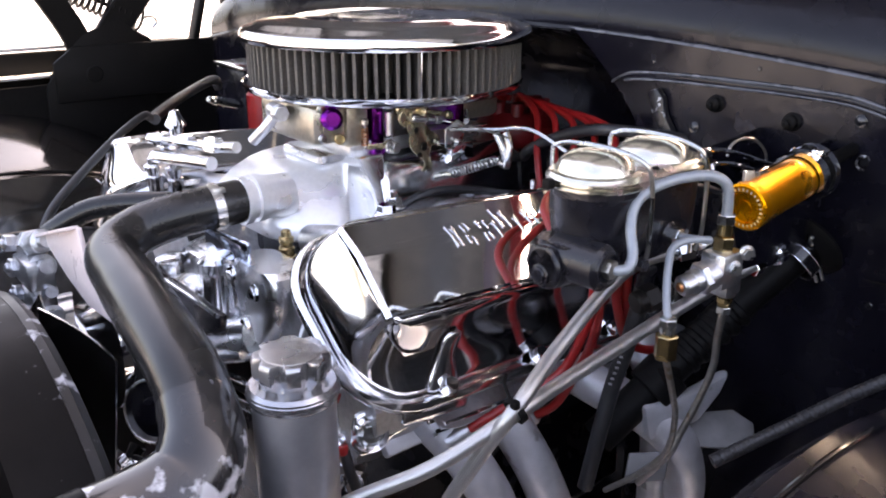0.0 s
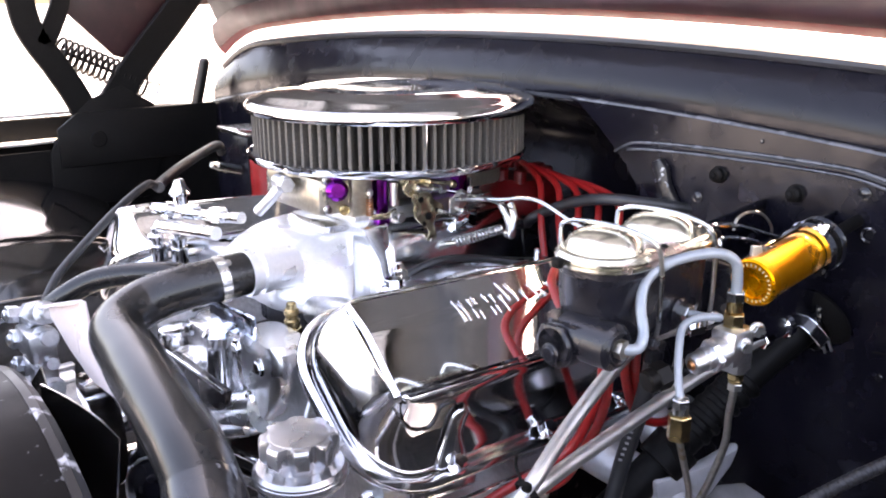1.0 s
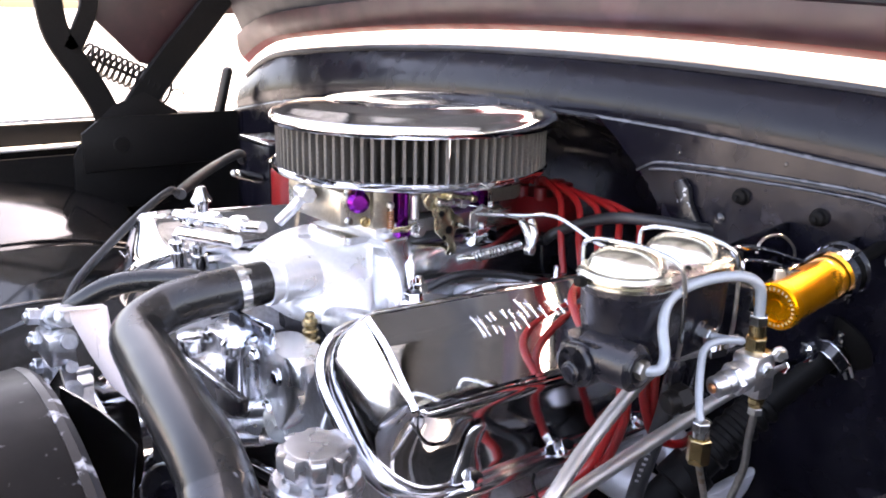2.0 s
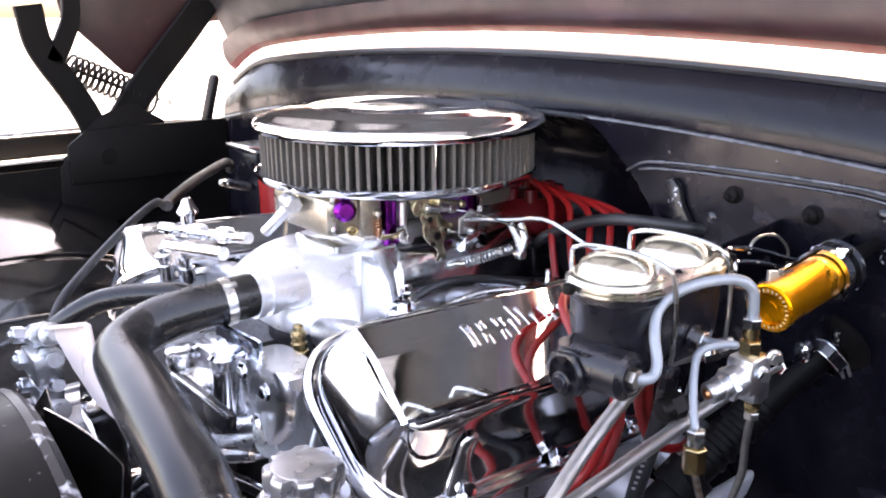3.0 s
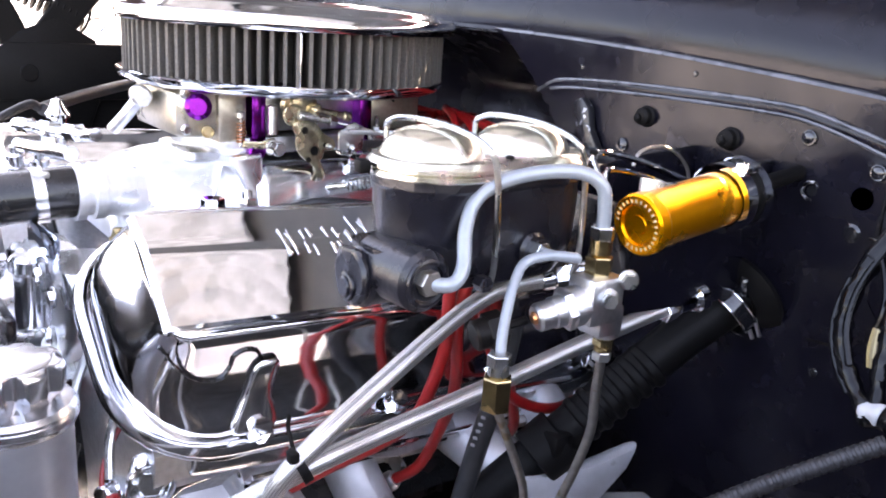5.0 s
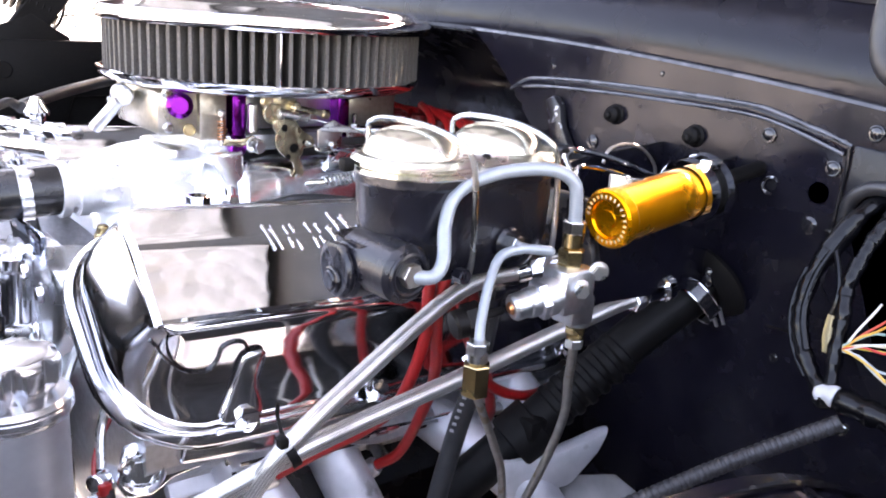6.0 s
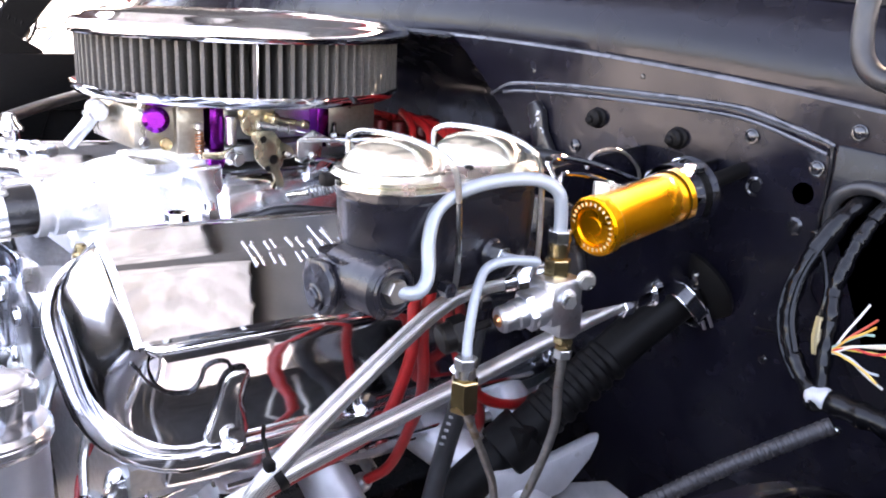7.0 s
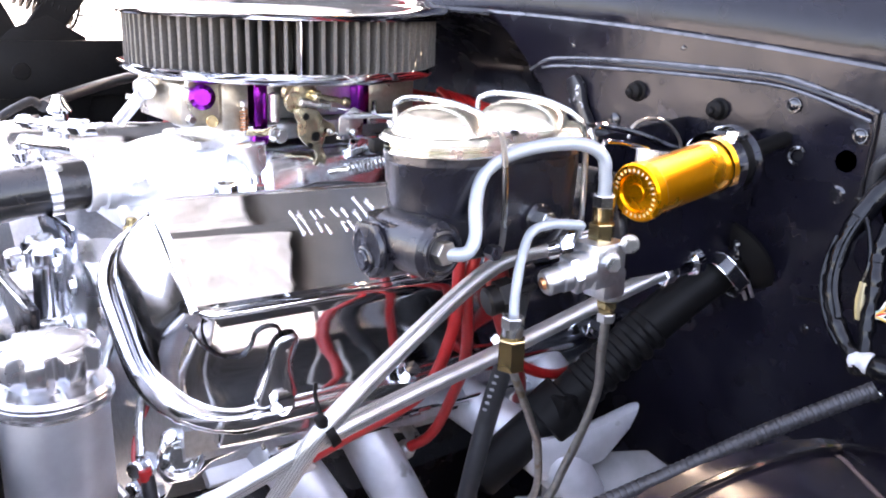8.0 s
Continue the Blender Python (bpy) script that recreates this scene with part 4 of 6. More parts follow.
part("manifold_plenum", loft([plan_ring(0.02, 0.040, 0.20, 0.25, 0.02, 0.950), plan_ring(0.02, 0.040, 0.19, 0.24, 0.02, 1.030), plan_ring(0.02, 0.040, 0.165, 0.215, 0.015, 1.046), plan_ring(0.02, 0.040, 0.155, 0.205, 0.012, 1.050)]), POLISHED, engine, sharp=40)
part("manifold_bolt", join(cyl(0.010, 0, 0.003, (0.215, -0.128, 1.032), (-0.2, 0, 1), 18), hexnut(0.008, 0.002, 0.012, (0.215, -0.128, 1.032), (-0.2, 0, 1)), cyl(0.0045, 0.01, 0.02, (0.215, -0.128, 1.032), (-0.2, 0, 1), 10)), CHROME, engine)
part("manifold_bolt", join(cyl(0.012, 0, 0.02, (0.278, -0.185, 1.035), (0, 0, 1), 18), hexnut(0.009, 0.018, 0.028, (0.278, -0.185, 1.035), (0, 0, 1))), CHROME, engine)
for side in (-1, 1):
    for y in (-0.17, -0.06, 0.05, 0.13):
        a = V(CX + side * 0.08, y, 0.985 + ez(y))
        b = V(CX + side * 0.205, y + 0.01, 0.980 + ez(y))
        part("runner", tube([a, (a + b) / 2 + V(0, 0, 0.012), b], 0.017, 14, 6, radius=lambda s: 1.0 + 0.1 * s), CAST_ALU, engine)
        bolt(engine, (CX + side * 0.19, y + 0.045, 0.996 + ez(y)), (-side * 0.4, 0, 1), 0.009, CHROME)
part("lifting_eye", prism([(-0.052, -0.015), (0.048, -0.015), (0.048, 0.013), (-0.052, 0.013)], 0.006, (0.118, -0.272, 0.997), (1, 0, 0.08), (0, 0, 1), 0.003), BLUE_STEEL, engine, "flat bracket plate on the water pump")
for x, y, z, r in ((0.175, -0.02, 0.992, 0.010), (0.19, 0.045, 0.985, 0.012), (0.165, 0.09, 0.99, 0.011), (0.205, 0.10, 0.985, 0.009)):
    part("valley_bolt", join(cyl(r * 1.3, -0.02, 0.002, (x, y, z), (-0.3, 0, 1), 18), hexnut(r, 0.0, 0.010, (x, y, z), (-0.3, 0, 1))), CHROME, engine)
part("valley_rod", tube([V(0.135, -0.075, 1.0), V(0.150, -0.03, 1.018), V(0.160, 0.03, 1.012), V(0.185, 0.08, 1.0), V(0.22, 0.13, 0.985)], 0.005, 10, 6), RUBBER, engine)
part("valley_rod", tube([V(0.170, -0.06, 0.998), V(0.182, 0.0, 1.008), V(0.205, 0.06, 1.004), V(0.24, 0.11, 0.99)], 0.0035, 10, 6), STEEL, engine)
part("rail_clamp", join(box((0.212, 0.062, 1.01), (0.016, 0.05, 0.010), 0.002), cyl(0.004, 0, 0.016, (0.212, 0.075, 1.012), (0, 0, 1), 12)), POLISHED, engine)
# brass temperature sender
sender = thing("temperature_sender", (0.137, -0.215, 0.972), "brass temperature sender screwed into the engine front", "sensor")
part("body", hexnut(0.0105, -0.004, 0.008, (0.137, -0.215, 0.972), (0, 0, 1)), BRASS, sender)
part("stem", lathe([(0.0075, 0.008), (0.0085, 0.010), (0.0085, 0.016), (0.0068, 0.0175), (0.0068, 0.021), (0.0080, 0.0225), (0.0080, 0.0275), (0.0058, 0.0290), (0.0052, 0.0345), (0.0040, 0.0360), (0, 0.0365)], (0.137, -0.215, 0.972), (0, 0, 1), 20), BRASS, sender)

# ---------- air cleaner ----------
AX, AY = 0.0137, 0.0103
ac = thing("air_cleaner", (AX, AY, 1.112), "round chrome air cleaner with a grey pleated filter element", "air cleaner")
FX, FY = AX - 0.002, AY - 0.0025          # the element sits a little off the lid
part("base_pan", lathe([(0, 0.006), (0.06, 0.004), (0.075, 0.0), (0.162, 0.0), (0.1705, 0.003), (0.174, 0.007), (0.1755, 0.012), (0.1735, 0.013), (0.168, 0.009), (0.06, 0.009), (0, 0.010)], (AX - 0.004, AY - 0.004, 1.1205), (0, 0, 1), 96), CHROME, ac)
bmf = bmesh.new()
NPL = 91
for i in range(NPL * 4):
    a = 2 * math.pi * (i // 4 + (0.0, 0.30, 0.36, 0.94)[i % 4]) / NPL
    r = (0.1700, 0.1700, 0.128, 0.128)[i % 4]
    bmf.verts.new((FX + r * math.cos(a), FY + r * math.sin(a), 1.129))
    bmf.verts.new((FX + r * math.cos(a), FY + r * math.sin(a), 1.188))
bmf.verts.ensure_lookup_table()
nv = NPL * 4
for i in range(nv):
    j = (i + 1) % nv
    bmf.faces.new((bmf.verts[2 * i], bmf.verts[2 * j], bmf.verts[2 * j + 1], bmf.verts[2 * i + 1]))
part("filter_element", bmf, FILTER, ac, "grey pleated filter element", smooth=False)
part("element_seam", box((FX + 0.170 * math.cos(-0.39), FY + 0.170 * math.sin(-0.39), 1.158), (0.0012, 0.0012, 0.056), 0.0003, Matrix.Rotation(-0.39, 4, "Z")), POLISHED, ac, "thin metal seam")
for z in (1.1265, 1.182):
    part("seal", lathe([(0.110, 0.0), (0.166, 0.0), (0.167, 0.003), (0.166, 0.006), (0.110, 0.006)], (FX, FY, z), (0, 0, 1), 72), RUBBER, ac)
part("lid", lathe([(0.150, 0.002), (0.1725, 0.002), (0.1745, -0.0035), (0.1785, -0.0035), (0.1805, 0.001), (0.1800, 0.0055), (0.1768, 0.010), (0.171, 0.012), (0.166, 0.0125), (0.160, 0.0165), (0.140, 0.0195), (0.115, 0.0215), (0.110, 0.0225), (0.105, 0.0215),
                    (0.06, 0.0225), (0.03, 0.0228), (0, 0.023)], (AX, AY, 1.186), (0, 0, 1), 128), LID_CHROME, ac, "mirror chrome domed lid with concentric steps")

# ---------- carburettor ----------
carb = thing("carburettor", (CX, 0.0, 1.05), "four-barrel carburettor with yellow zinc linkage and purple anodised fittings", "carburettor")
part("body", join(box((0.014, 0.0, 1.100), (0.125, 0.12, 0.046), 0.006), box((0.014, 0.0, 1.066), (0.15, 0.20, 0.018), 0.004)), CAST_ALU, carb)
part("fuel_bowl", join(box((0.022, -0.110, 1.098), (0.125, 0.070, 0.046), 0.010), box((0.060, -0.089, 1.094), (0.062, 0.030, 0.048), 0.004)), CARB_ZINC, carb, "dull yellowish zinc fuel bowl")
part("fuel_bowl", box((0.014, 0.110, 1.098), (0.125, 0.072, 0.046), 0.010), CARB_ZINC, carb)
part("metering_block", box((0.020, -0.062, 1.094), (0.146, 0.016, 0.054), 0.003), PURPLE, carb, "purple anodised metering block")
part("metering_block", box((0.020, 0.062, 1.094), (0.146, 0.016, 0.054), 0.003), PURPLE, carb)
part("bowl_plug", join(cyl(0.0125, -0.008, 0.008, (0.088, -0.122, 1.106), (1, -0.45, 0.1), 28, 0.004), cyl(0.010, 0.006, 0.011, (0.088, -0.122, 1.106), (1, -0.45, 0.1), 24, 0.003)), PURPLE, carb, "purple anodised bowl plug")
part("bowl_screw", join(cyl(0.006, 0, 0.005, (0.086, -0.113, 1.082), (1, -0.3, 0), 16), ring(0.005, 0.0012, (0.092, -0.1148, 1.082), (1, -0.3, 0), 16)), BRASS, carb)
part("bowl_screw", cyl(0.005, 0, 0.005, (0.086, -0.078, 1.080), (1, 0, 0), 16), BRASS, carb)
part("pump_spring", coil(V(0.094, -0.082, 1.071), V(0.094, -0.082, 1.092), 0.0036, 7, 0.0009), COPPER, carb)
part("pump_screw", join(cyl(0.0018, 0, 0.034, (0.094, -0.082, 1.066), (0, 0, 1), 8), cyl(0.0045, 0.028, 0.036, (0.094, -0.082, 1.066), (0, 0, 1), 14, 0.002)), STEEL, carb)
part("pump_lever", prism([(-0.016, -0.004), (0.004, -0.006), (0.018, 0.001), (0.016, 0.006), (0.002, 0.002), (-0.015, 0.003)], 0.003, (0.099, -0.066, 1.070), (0.1, 1, 0), (0, 0, 1), 0.0008), DICHROMATE, carb)
part("pump_lever_screw", join(hexnut(0.0045, 0, 0.004, (0.101, -0.052, 1.067), (1, 0, 0)), ring(0.006, 0.0012, (0.1025, -0.052, 1.067), (1, 0, 0), 16)), STEEL, carb)
part("pump_cam", cyl(0.009, -0.004, 0.006, (0.094, -0.066, 1.062), (1, 0, 0), 20), PURPLE, carb)
part("cam_nut", join(hexnut(0.006, 0, 0.006, (0.100, -0.045, 1.064), (1, 0, 0)), ring(0.0065, 0.0012, (0.102, -0.045, 1.064), (1, 0, 0), 18)), STEEL, carb)
part("cam_post", cyl(0.0055, 0, 0.03, (0.098, -0.050, 1.078), (0, 0, 1), 16), STEEL, carb)
lk = [(-0.0258, 0.0113), (-0.019, 0.0133), (-0.0065, 0.0137), (0.0032, 0.0093), (0.0073, 0.0027), (0.0129, -0.0016), (0.0215, -0.0061), (0.0243, -0.0128), (0.0213, -0.0177), (0.0111, -0.0182), (0.0095, -0.0245), (0.0065, -0.0281), (0.0092, -0.0336),
      (0.012, -0.0417), (0.0103, -0.0494), (0.0058, -0.0555), (-0.0014, -0.0533), (-0.004, -0.0452), (0.0005, -0.0379), (-0.0022, -0.0324), (-0.0092, -0.0279), (-0.016, -0.0221), (-0.0213, -0.0153), (-0.0224, -0.0077), (-0.0208, -0.0015), (-0.0248, 0.0037)]
part("throttle_lever", prism(lk, 0.0032, (0.112, -0.010, 1.080), (0, 1, 0), (0, 0, 1), 0.001), DICHROMATE, carb, "yellow zinc throttle lever with holes")
part("fast_idle_lever", prism([(-0.010, -0.012), (0.012, -0.006), (0.016, 0.012), (0.002, 0.022), (-0.012, 0.014)], 0.003, (0.108, -0.022, 1.100), (0, 1, 0), (0, 0, 1), 0.001), DICHROMATE, carb)
# black discs paint the dark of the lever's holes; one disc is steel
for a, b, r, m in ((-0.0124, 0.0041, 0.0030, BLACK_MATT), (-0.0012, -0.0171, 0.0042, BLACK_MATT), (-0.0077, -0.0262, 0.0022, BLACK_MATT), (0.0112, -0.0117, 0.0016, BLACK_MATT), (0.0045, -0.0487, 0.0030, STEEL), (0.016, -0.0145, 0.0014, BLACK_MATT)):
    part("lever_pivot", join(cyl(r, 0, 0.0022, (0.112, -0.010 + a, 1.080 + b), (1, 0, 0), 18, 0.0003), ring(r, 0.0008, (0.1140, -0.010 + a, 1.080 + b), (1, 0, 0), 18)), m, carb)
part("lever_screw", join(hexnut(0.0032, 0, 0.004, (0.118, 0.002, 1.068), (1, 0, 0)), cyl(0.0016, 0.004, 0.008, (0.118, 0.002, 1.068), (1, 0, 0), 10)), STEEL, carb)
part("choke_shaft", join(cyl(0.0052, 0, 0.022, (0.112, -0.029, 1.099), (0.1, 1, -0.16), 14), cyl(0.0035, 0.022, 0.034, (0.112, -0.029, 1.099), (0.1, 1, -0.16), 12), hexnut(0.0055, 0.034, 0.042, (0.112, -0.029, 1.099), (0.1, 1, -0.16))), STEEL, carb)
part("choke_disc", join(cyl(0.0105, -0.003, 0.001, (0.108, -0.033, 1.099), (1, -0.1, 0), 24), ring(0.0100, 0.0014, (0.1095, -0.033, 1.099), (1, -0.1, 0), 24)), DICHROMATE, carb)
part("linkage_rod", tube([V(0.115, 0.006, 1.093), V(0.125, 0.024, 1.089), V(0.16, 0.02, 1.091), V(0.22, 0.0, 1.096), V(0.27, -0.022, 1.101)], 0.0011, 6, 6), STEEL, carb)
part("base_block", box((0.100, 0.048, 1.048), (0.030, 0.036, 0.022), 0.002), CHROME, carb)
part("kickdown_bracket", prism([(-0.012, -0.014), (0.006, -0.014), (0.010, 0.0), (0.004, 0.010), (-0.010, 0.012)], 0.0025, (0.120, 0.028, 1.072), (0, 1, 0), (0, 0, 1), 0.0008), STEEL, carb)
part("bracket_screw", join(cyl(0.0036, 0, 0.003, (0.122, 0.029, 1.066), (1, 0, 0), 14), cyl(0.0018, 0.003, 0.006, (0.122, 0.029, 1.066), (1, 0, 0), 10)), BRASS, carb)
part("vacuum_nipple", join(cyl(0.0045, 0, 0.016, (0.092, -0.050, 1.062), (1, -0.4, 0.1), 14), cyl(0.0032, 0.016, 0.026, (0.092, -0.050, 1.062), (1, -0.4, 0.1), 12)), STEEL, carb)
for y, z in ((-0.096, 1.118), (-0.133, 1.118), (-0.096, 1.082), (-0.133, 1.084)):
    part("bowl_bolt", join(hexnut(0.0042, 0, 0.004, (0.0845, y, z), (1, 0, 0)), cyl(0.0055, -0.001, 0.001, (0.0845, y, z), (1, 0, 0), 14)), STEEL, carb)
for y in (-0.085, 0.085):
    part("base_stud", join(cyl(0.003, 0, 0.022, (0.078, y, 1.070), (0, 0, 1), 10), hexnut(0.006, 0.004, 0.010, (0.078, y, 1.070), (0, 0, 1))), STEEL, carb)
part("choke_cap", join(cyl(0.013, 0, 0.010, (0.095, -0.028, 1.108), (1, -0.2, 0), 24, 0.003), cyl(0.006, 0.01, 0.014, (0.095, -0.028, 1.108), (1, -0.2, 0), 16)), DICHROMATE, carb)
part("idle_screw", join(cyl(0.0032, 0, 0.045, (0.112, -0.015, 1.106), (0.1, 1, -0.22), 10), cyl(0.0065, 0.002, 0.010, (0.112, -0.015, 1.106), (0.1, 1, -0.22), 14), cyl(0.005, 0.036, 0.045, (0.112, -0.015, 1.106), (0.1, 1, -0.22), 12)), DICHROMATE, carb)
part("cable_bracket", prism([(-0.016, -0.012), (0.012, -0.014), (0.014, 0.010), (0.002, 0.016), (-0.016, 0.006)], 0.003, (0.132, 0.022, 1.078), (0, 1, 0), (0, 0, 1), 0.001), STEEL, carb)
part("cable_bracket", join(box((0.135, 0.055, 1.080), (0.006, 0.030, 0.010), 0.002), cyl(0.004, 0, 0.008, (0.134, 0.021, 1.068), (1, 0, 0), 12)), STEEL, carb)
part("return_spring", coil(V(0.130, 0.016, 1.028), V(0.148, 0.078, 1.039), 0.0055, 15, 0.0012), STEEL, carb)
part("spring_rod", tube([V(0.114, 0.004, 1.024), V(0.120, 0.010, 1.026), V(0.130, 0.018, 1.028)], 0.0028, 8, 4), STEEL, carb)
part("fuel_elbow", join(cyl(0.010, -0.016, 0.012, (0.030, -0.158, 1.110), (1, -0.2, 0), 20, 0.003), hexnut(0.009, 0.010, 0.018, (0.030, -0.158, 1.110), (1, -0.2, 0)), tube([V(0.028, -0.160, 1.106), V(0.020, -0.168, 1.092), V(0.004, -0.178, 1.074)], 0.0065, 12, 6)), CAST_ALU, carb)
part("cable_end", join(tube([V(0.205, 0.020, 1.090), V(0.214, 0.022, 1.075), V(0.218, 0.024, 1.058)], 0.0042, 10, 5), tube([V(0.213, 0.028, 1.090), V(0.222, 0.026, 1.075), V(0.218, 0.024, 1.058)], 0.0042, 10, 5), cyl(0.0065, -0.004, 0.006, (0.216, 0.024, 1.057), (1, 0, 0), 16)), STEEL, carb)
part("throttle_cable", tube([V(0.150, 0.0, 1.088), V(0.20, 0.022, 1.093), V(0.228, 0.055, 1.092), V(0.27, 0.09, 1.062), V(0.33, 0.12, 1.06), V(0.36, 0.17, 1.07)], 0.0024, 8, 8), STEEL, carb)

# fuel rail and hose behind the carburettor
fl = thing("fuel_line", (CX - 0.045, -0.19, 1.06), "polished fuel line with tube nuts beside the carburettor", "fuel line")
part("pipe", tube([V(CX - 0.045, -0.19, 1.065), V(CX - 0.10, -0.20, 1.058), V(CX - 0.16, -0.215, 1.056), V(CX - 0.20, -0.235, 1.056)], 0.0070, 12, 6), POLISHED, fl)
part("pipe", tube([V(CX - 0.085, -0.205, 1.040), V(CX - 0.13, -0.215, 1.037), V(CX - 0.19, -0.235, 1.034)], 0.0085, 14, 6), POLISHED, fl)
for f in (0.25, 0.55, 0.85):
    p = V(CX - 0.045, -0.19, 1.065).lerp(V(CX - 0.20, -0.235, 1.056), f)
    part("tube_nut", hexnut(0.010, -0.010, 0.010, p, (-0.155, -0.045, -0.008)), CHROME, fl)
for x, y, z in ((-0.165, -0.236, 1.000), (-0.148, -0.215, 0.996)):
    part("regulator", lathe([(0, 0), (0.0095, 0), (0.0105, 0.002), (0.0105, 0.022), (0.008, 0.024), (0.008, 0.030), (0.0105, 0.031), (0.0105, 0.036), (0.005, 0.038), (0.005, 0.046), (0, 0.047)], (x, y, z - 0.012), (0.15, -0.1, 1), 24), POLISHED, fl)
br = thing("breather", (-0.217, -0.178, 1.05), "small chrome breather on the rocker cover", "breather")
part("stem", cyl(0.010, -0.03, 0.022, (-0.222, -0.178, 1.035), (0, 0, 1), 16), CHROME, br)
part("cap", lathe([(0, 0.020), (0.014, 0.020), (0.015, 0.024), (0.010, 0.032), (0.006, 0.042), (0, 0.044)], (-0.222, -0.178, 1.035), (0, 0, 1), 20), CHROME, br)
fc = thing("filler_cap", (-0.262, -0.215, 1.05), "chrome oil filler cap on the rocker cover", "cap")
part("cap", lathe([(0, 0.0), (0.034, 0.0), (0.036, 0.004), (0.036, 0.012), (0.030, 0.017), (0.012, 0.019), (0, 0.019)], (-0.262, -0.225, 1.022), (-0.3, 0, 1), 32), CHROME, fc)

# ---------- radiator side ----------
rad = thing("radiator", (CX, -0.58, 0.5), "black radiator with a chipped silver top tank edge", "radiator")
part("core", box((CX + 0.03, -0.60, 0.68), (0.80, 0.05, 0.46), 0.004), BLACK_MATT, rad)
part("top_tank", box((CX + 0.03, -0.60, 0.925), (0.82, 0.07, 0.05), 0.012), PLASTIC_GREY, rad, "grey-black top tank, paint chipped")
part("hose_spigot", cyl(0.024, 0, 0.08, (0.378, -0.585, 0.922), (0, 1, 0.05), 24), PLASTIC_GREY, rad)

shroud = thing("fan_shroud", (CX + 0.03, -0.52, 0.45), "grey-black plastic fan shroud with scuffed rim", "fan shroud")
part("ring", lathe([(0.285, 0.0), (0.292, 0.002), (0.296, 0.008), (0.296, 0.075), (0.305, 0.085), (0.30, 0.088), (0.288, 0.08), (0.288, 0.008), (0.285, 0.0)], (CX + 0.03, -0.455, 0.668), (0, -1, 0), 72), PLASTIC_GREY, shroud)
part("rim", lathe([(0.2845, -0.001), (0.2925, 0.0012), (0.2968, 0.008), (0.2968, 0.016), (0.2955, 0.016), (0.2955, 0.006), (0.285, 0.001), (0.2845, -0.001)], (CX + 0.03, -0.455, 0.668), (0, -1, 0), 72), CHIPPED, shroud, "rim chipped to silver")
part("plate", lathe([(0.296, 0.0), (0.43, 0.018), (0.43, 0.024), (0.296, 0.006)], (CX + 0.03, -0.54, 0.668), (0, -1, 0), 4, radians(45)), PLASTIC_GREY, shroud)

fan = thing("cooling_fan", (CX + 0.02, -0.43, 0.70), "bare metal radiator fan, at rest", "fan")
part("hub", lathe([(0, 0), (0.05, 0), (0.055, 0.01), (0.05, 0.02), (0, 0.022)], (CX + 0.02, -0.42, 0.70), (0, -1, 0), 32), CHROME, fan)
for k in range(6):
    a = radians(60 * k + 14)
    rot = Matrix.Translation((CX + 0.02, -0.43, 0.70)) @ Matrix.Rotation(a, 4, "Y")
    def blade_pt(u, v):
        return rot @ V((v - 0.5) * (0.06 + 0.05 * u), (v - 0.5) * 0.035 + 0.006 * math.sin(math.pi * v), 0.05 + 0.20 * u)
    part("blade", sheet(blade_pt, steps(0, 1, 8), steps(0, 1, 6), 0.002), POLISHED, fan)

# upper radiator hose
HOSE = [V(0.082, -0.236, 1.031), V(0.080, -0.264, 1.0295), V(0.071, -0.306, 1.025), V(0.063, -0.343, 1.015), V(0.083, -0.377, 1.003), V(0.150, -0.388, 0.997), V(0.236, -0.398, 0.990), V(0.308, -0.405, 0.979), V(0.352, -0.412, 0.958), V(0.372, -0.425, 0.935)]
hose = thing("radiator_hose", (0.2, -0.42, 0.95), "thick grey-black rubber radiator hose with worm-drive clamps", "hose")
part("hose", tube(HOSE, 0.0270, 28, 10, radius=lambda s: 0.87 + 0.19 * min(1.0, max(0.0, (s - 0.12) / 0.4))), HOSE_RUBBER, hose)
part("elbow", tube([V(0.338, -0.409, 0.966), V(0.366, -0.418, 0.945), V(0.380, -0.440, 0.924), V(0.380, -0.495, 0.914), V(0.376, -0.57, 0.915)], 0.0330, 28, 10, radius=lambda s: 0.90 + 0.16 * min(1.0, s / 0.35)), ELBOW, hose, "scuffed grey-black elbow joining the radiator")
part("clamp", join(ring(0.0238, 0.0012, (0.0798, -0.266, 1.0292), (0.1, 1, 0.08), 36, 0.009), ring(0.0240, 0.0014, (0.0802, -0.2615, 1.0294), (0.1, 1, 0.08), 36, 0.0015), box((0.094, -0.266, 1.05), (0.007, 0.014, 0.006), 0.002)), STEEL, hose)

# reservoir with its lobed chrome cap
RX, RY = 0.377, -0.347
res = thing("fluid_reservoir", (RX, RY, 0.80), "brushed grey metal reservoir with a lobed chrome screw cap", "reservoir")
part("body", lathe([(0, 0.80), (0.0308, 0.80), (0.0325, 0.803), (0.0325, 0.966), (0.0318, 0.969), (0, 0.969)], (RX, RY, 0), (0, 0, 1), 48), GREY_METAL, res)
part("neck_ring", lathe([(0.029, 0.962), (0.0345, 0.964), (0.0356, 0.968), (0.0356, 0.974), (0.033, 0.977), (0.026, 0.978), (0, 0.978)], (RX, RY, 0), (0, 0, 1), 60), CAP_ALU, res)
part("knurled_edge", lathe([(0.0350, 0.9665), (0.0362, 0.968), (0.0362, 0.9715), (0.0350, 0.973)], (RX, RY, 0), (0, 0, 1), 60), CAP_ALU, res)


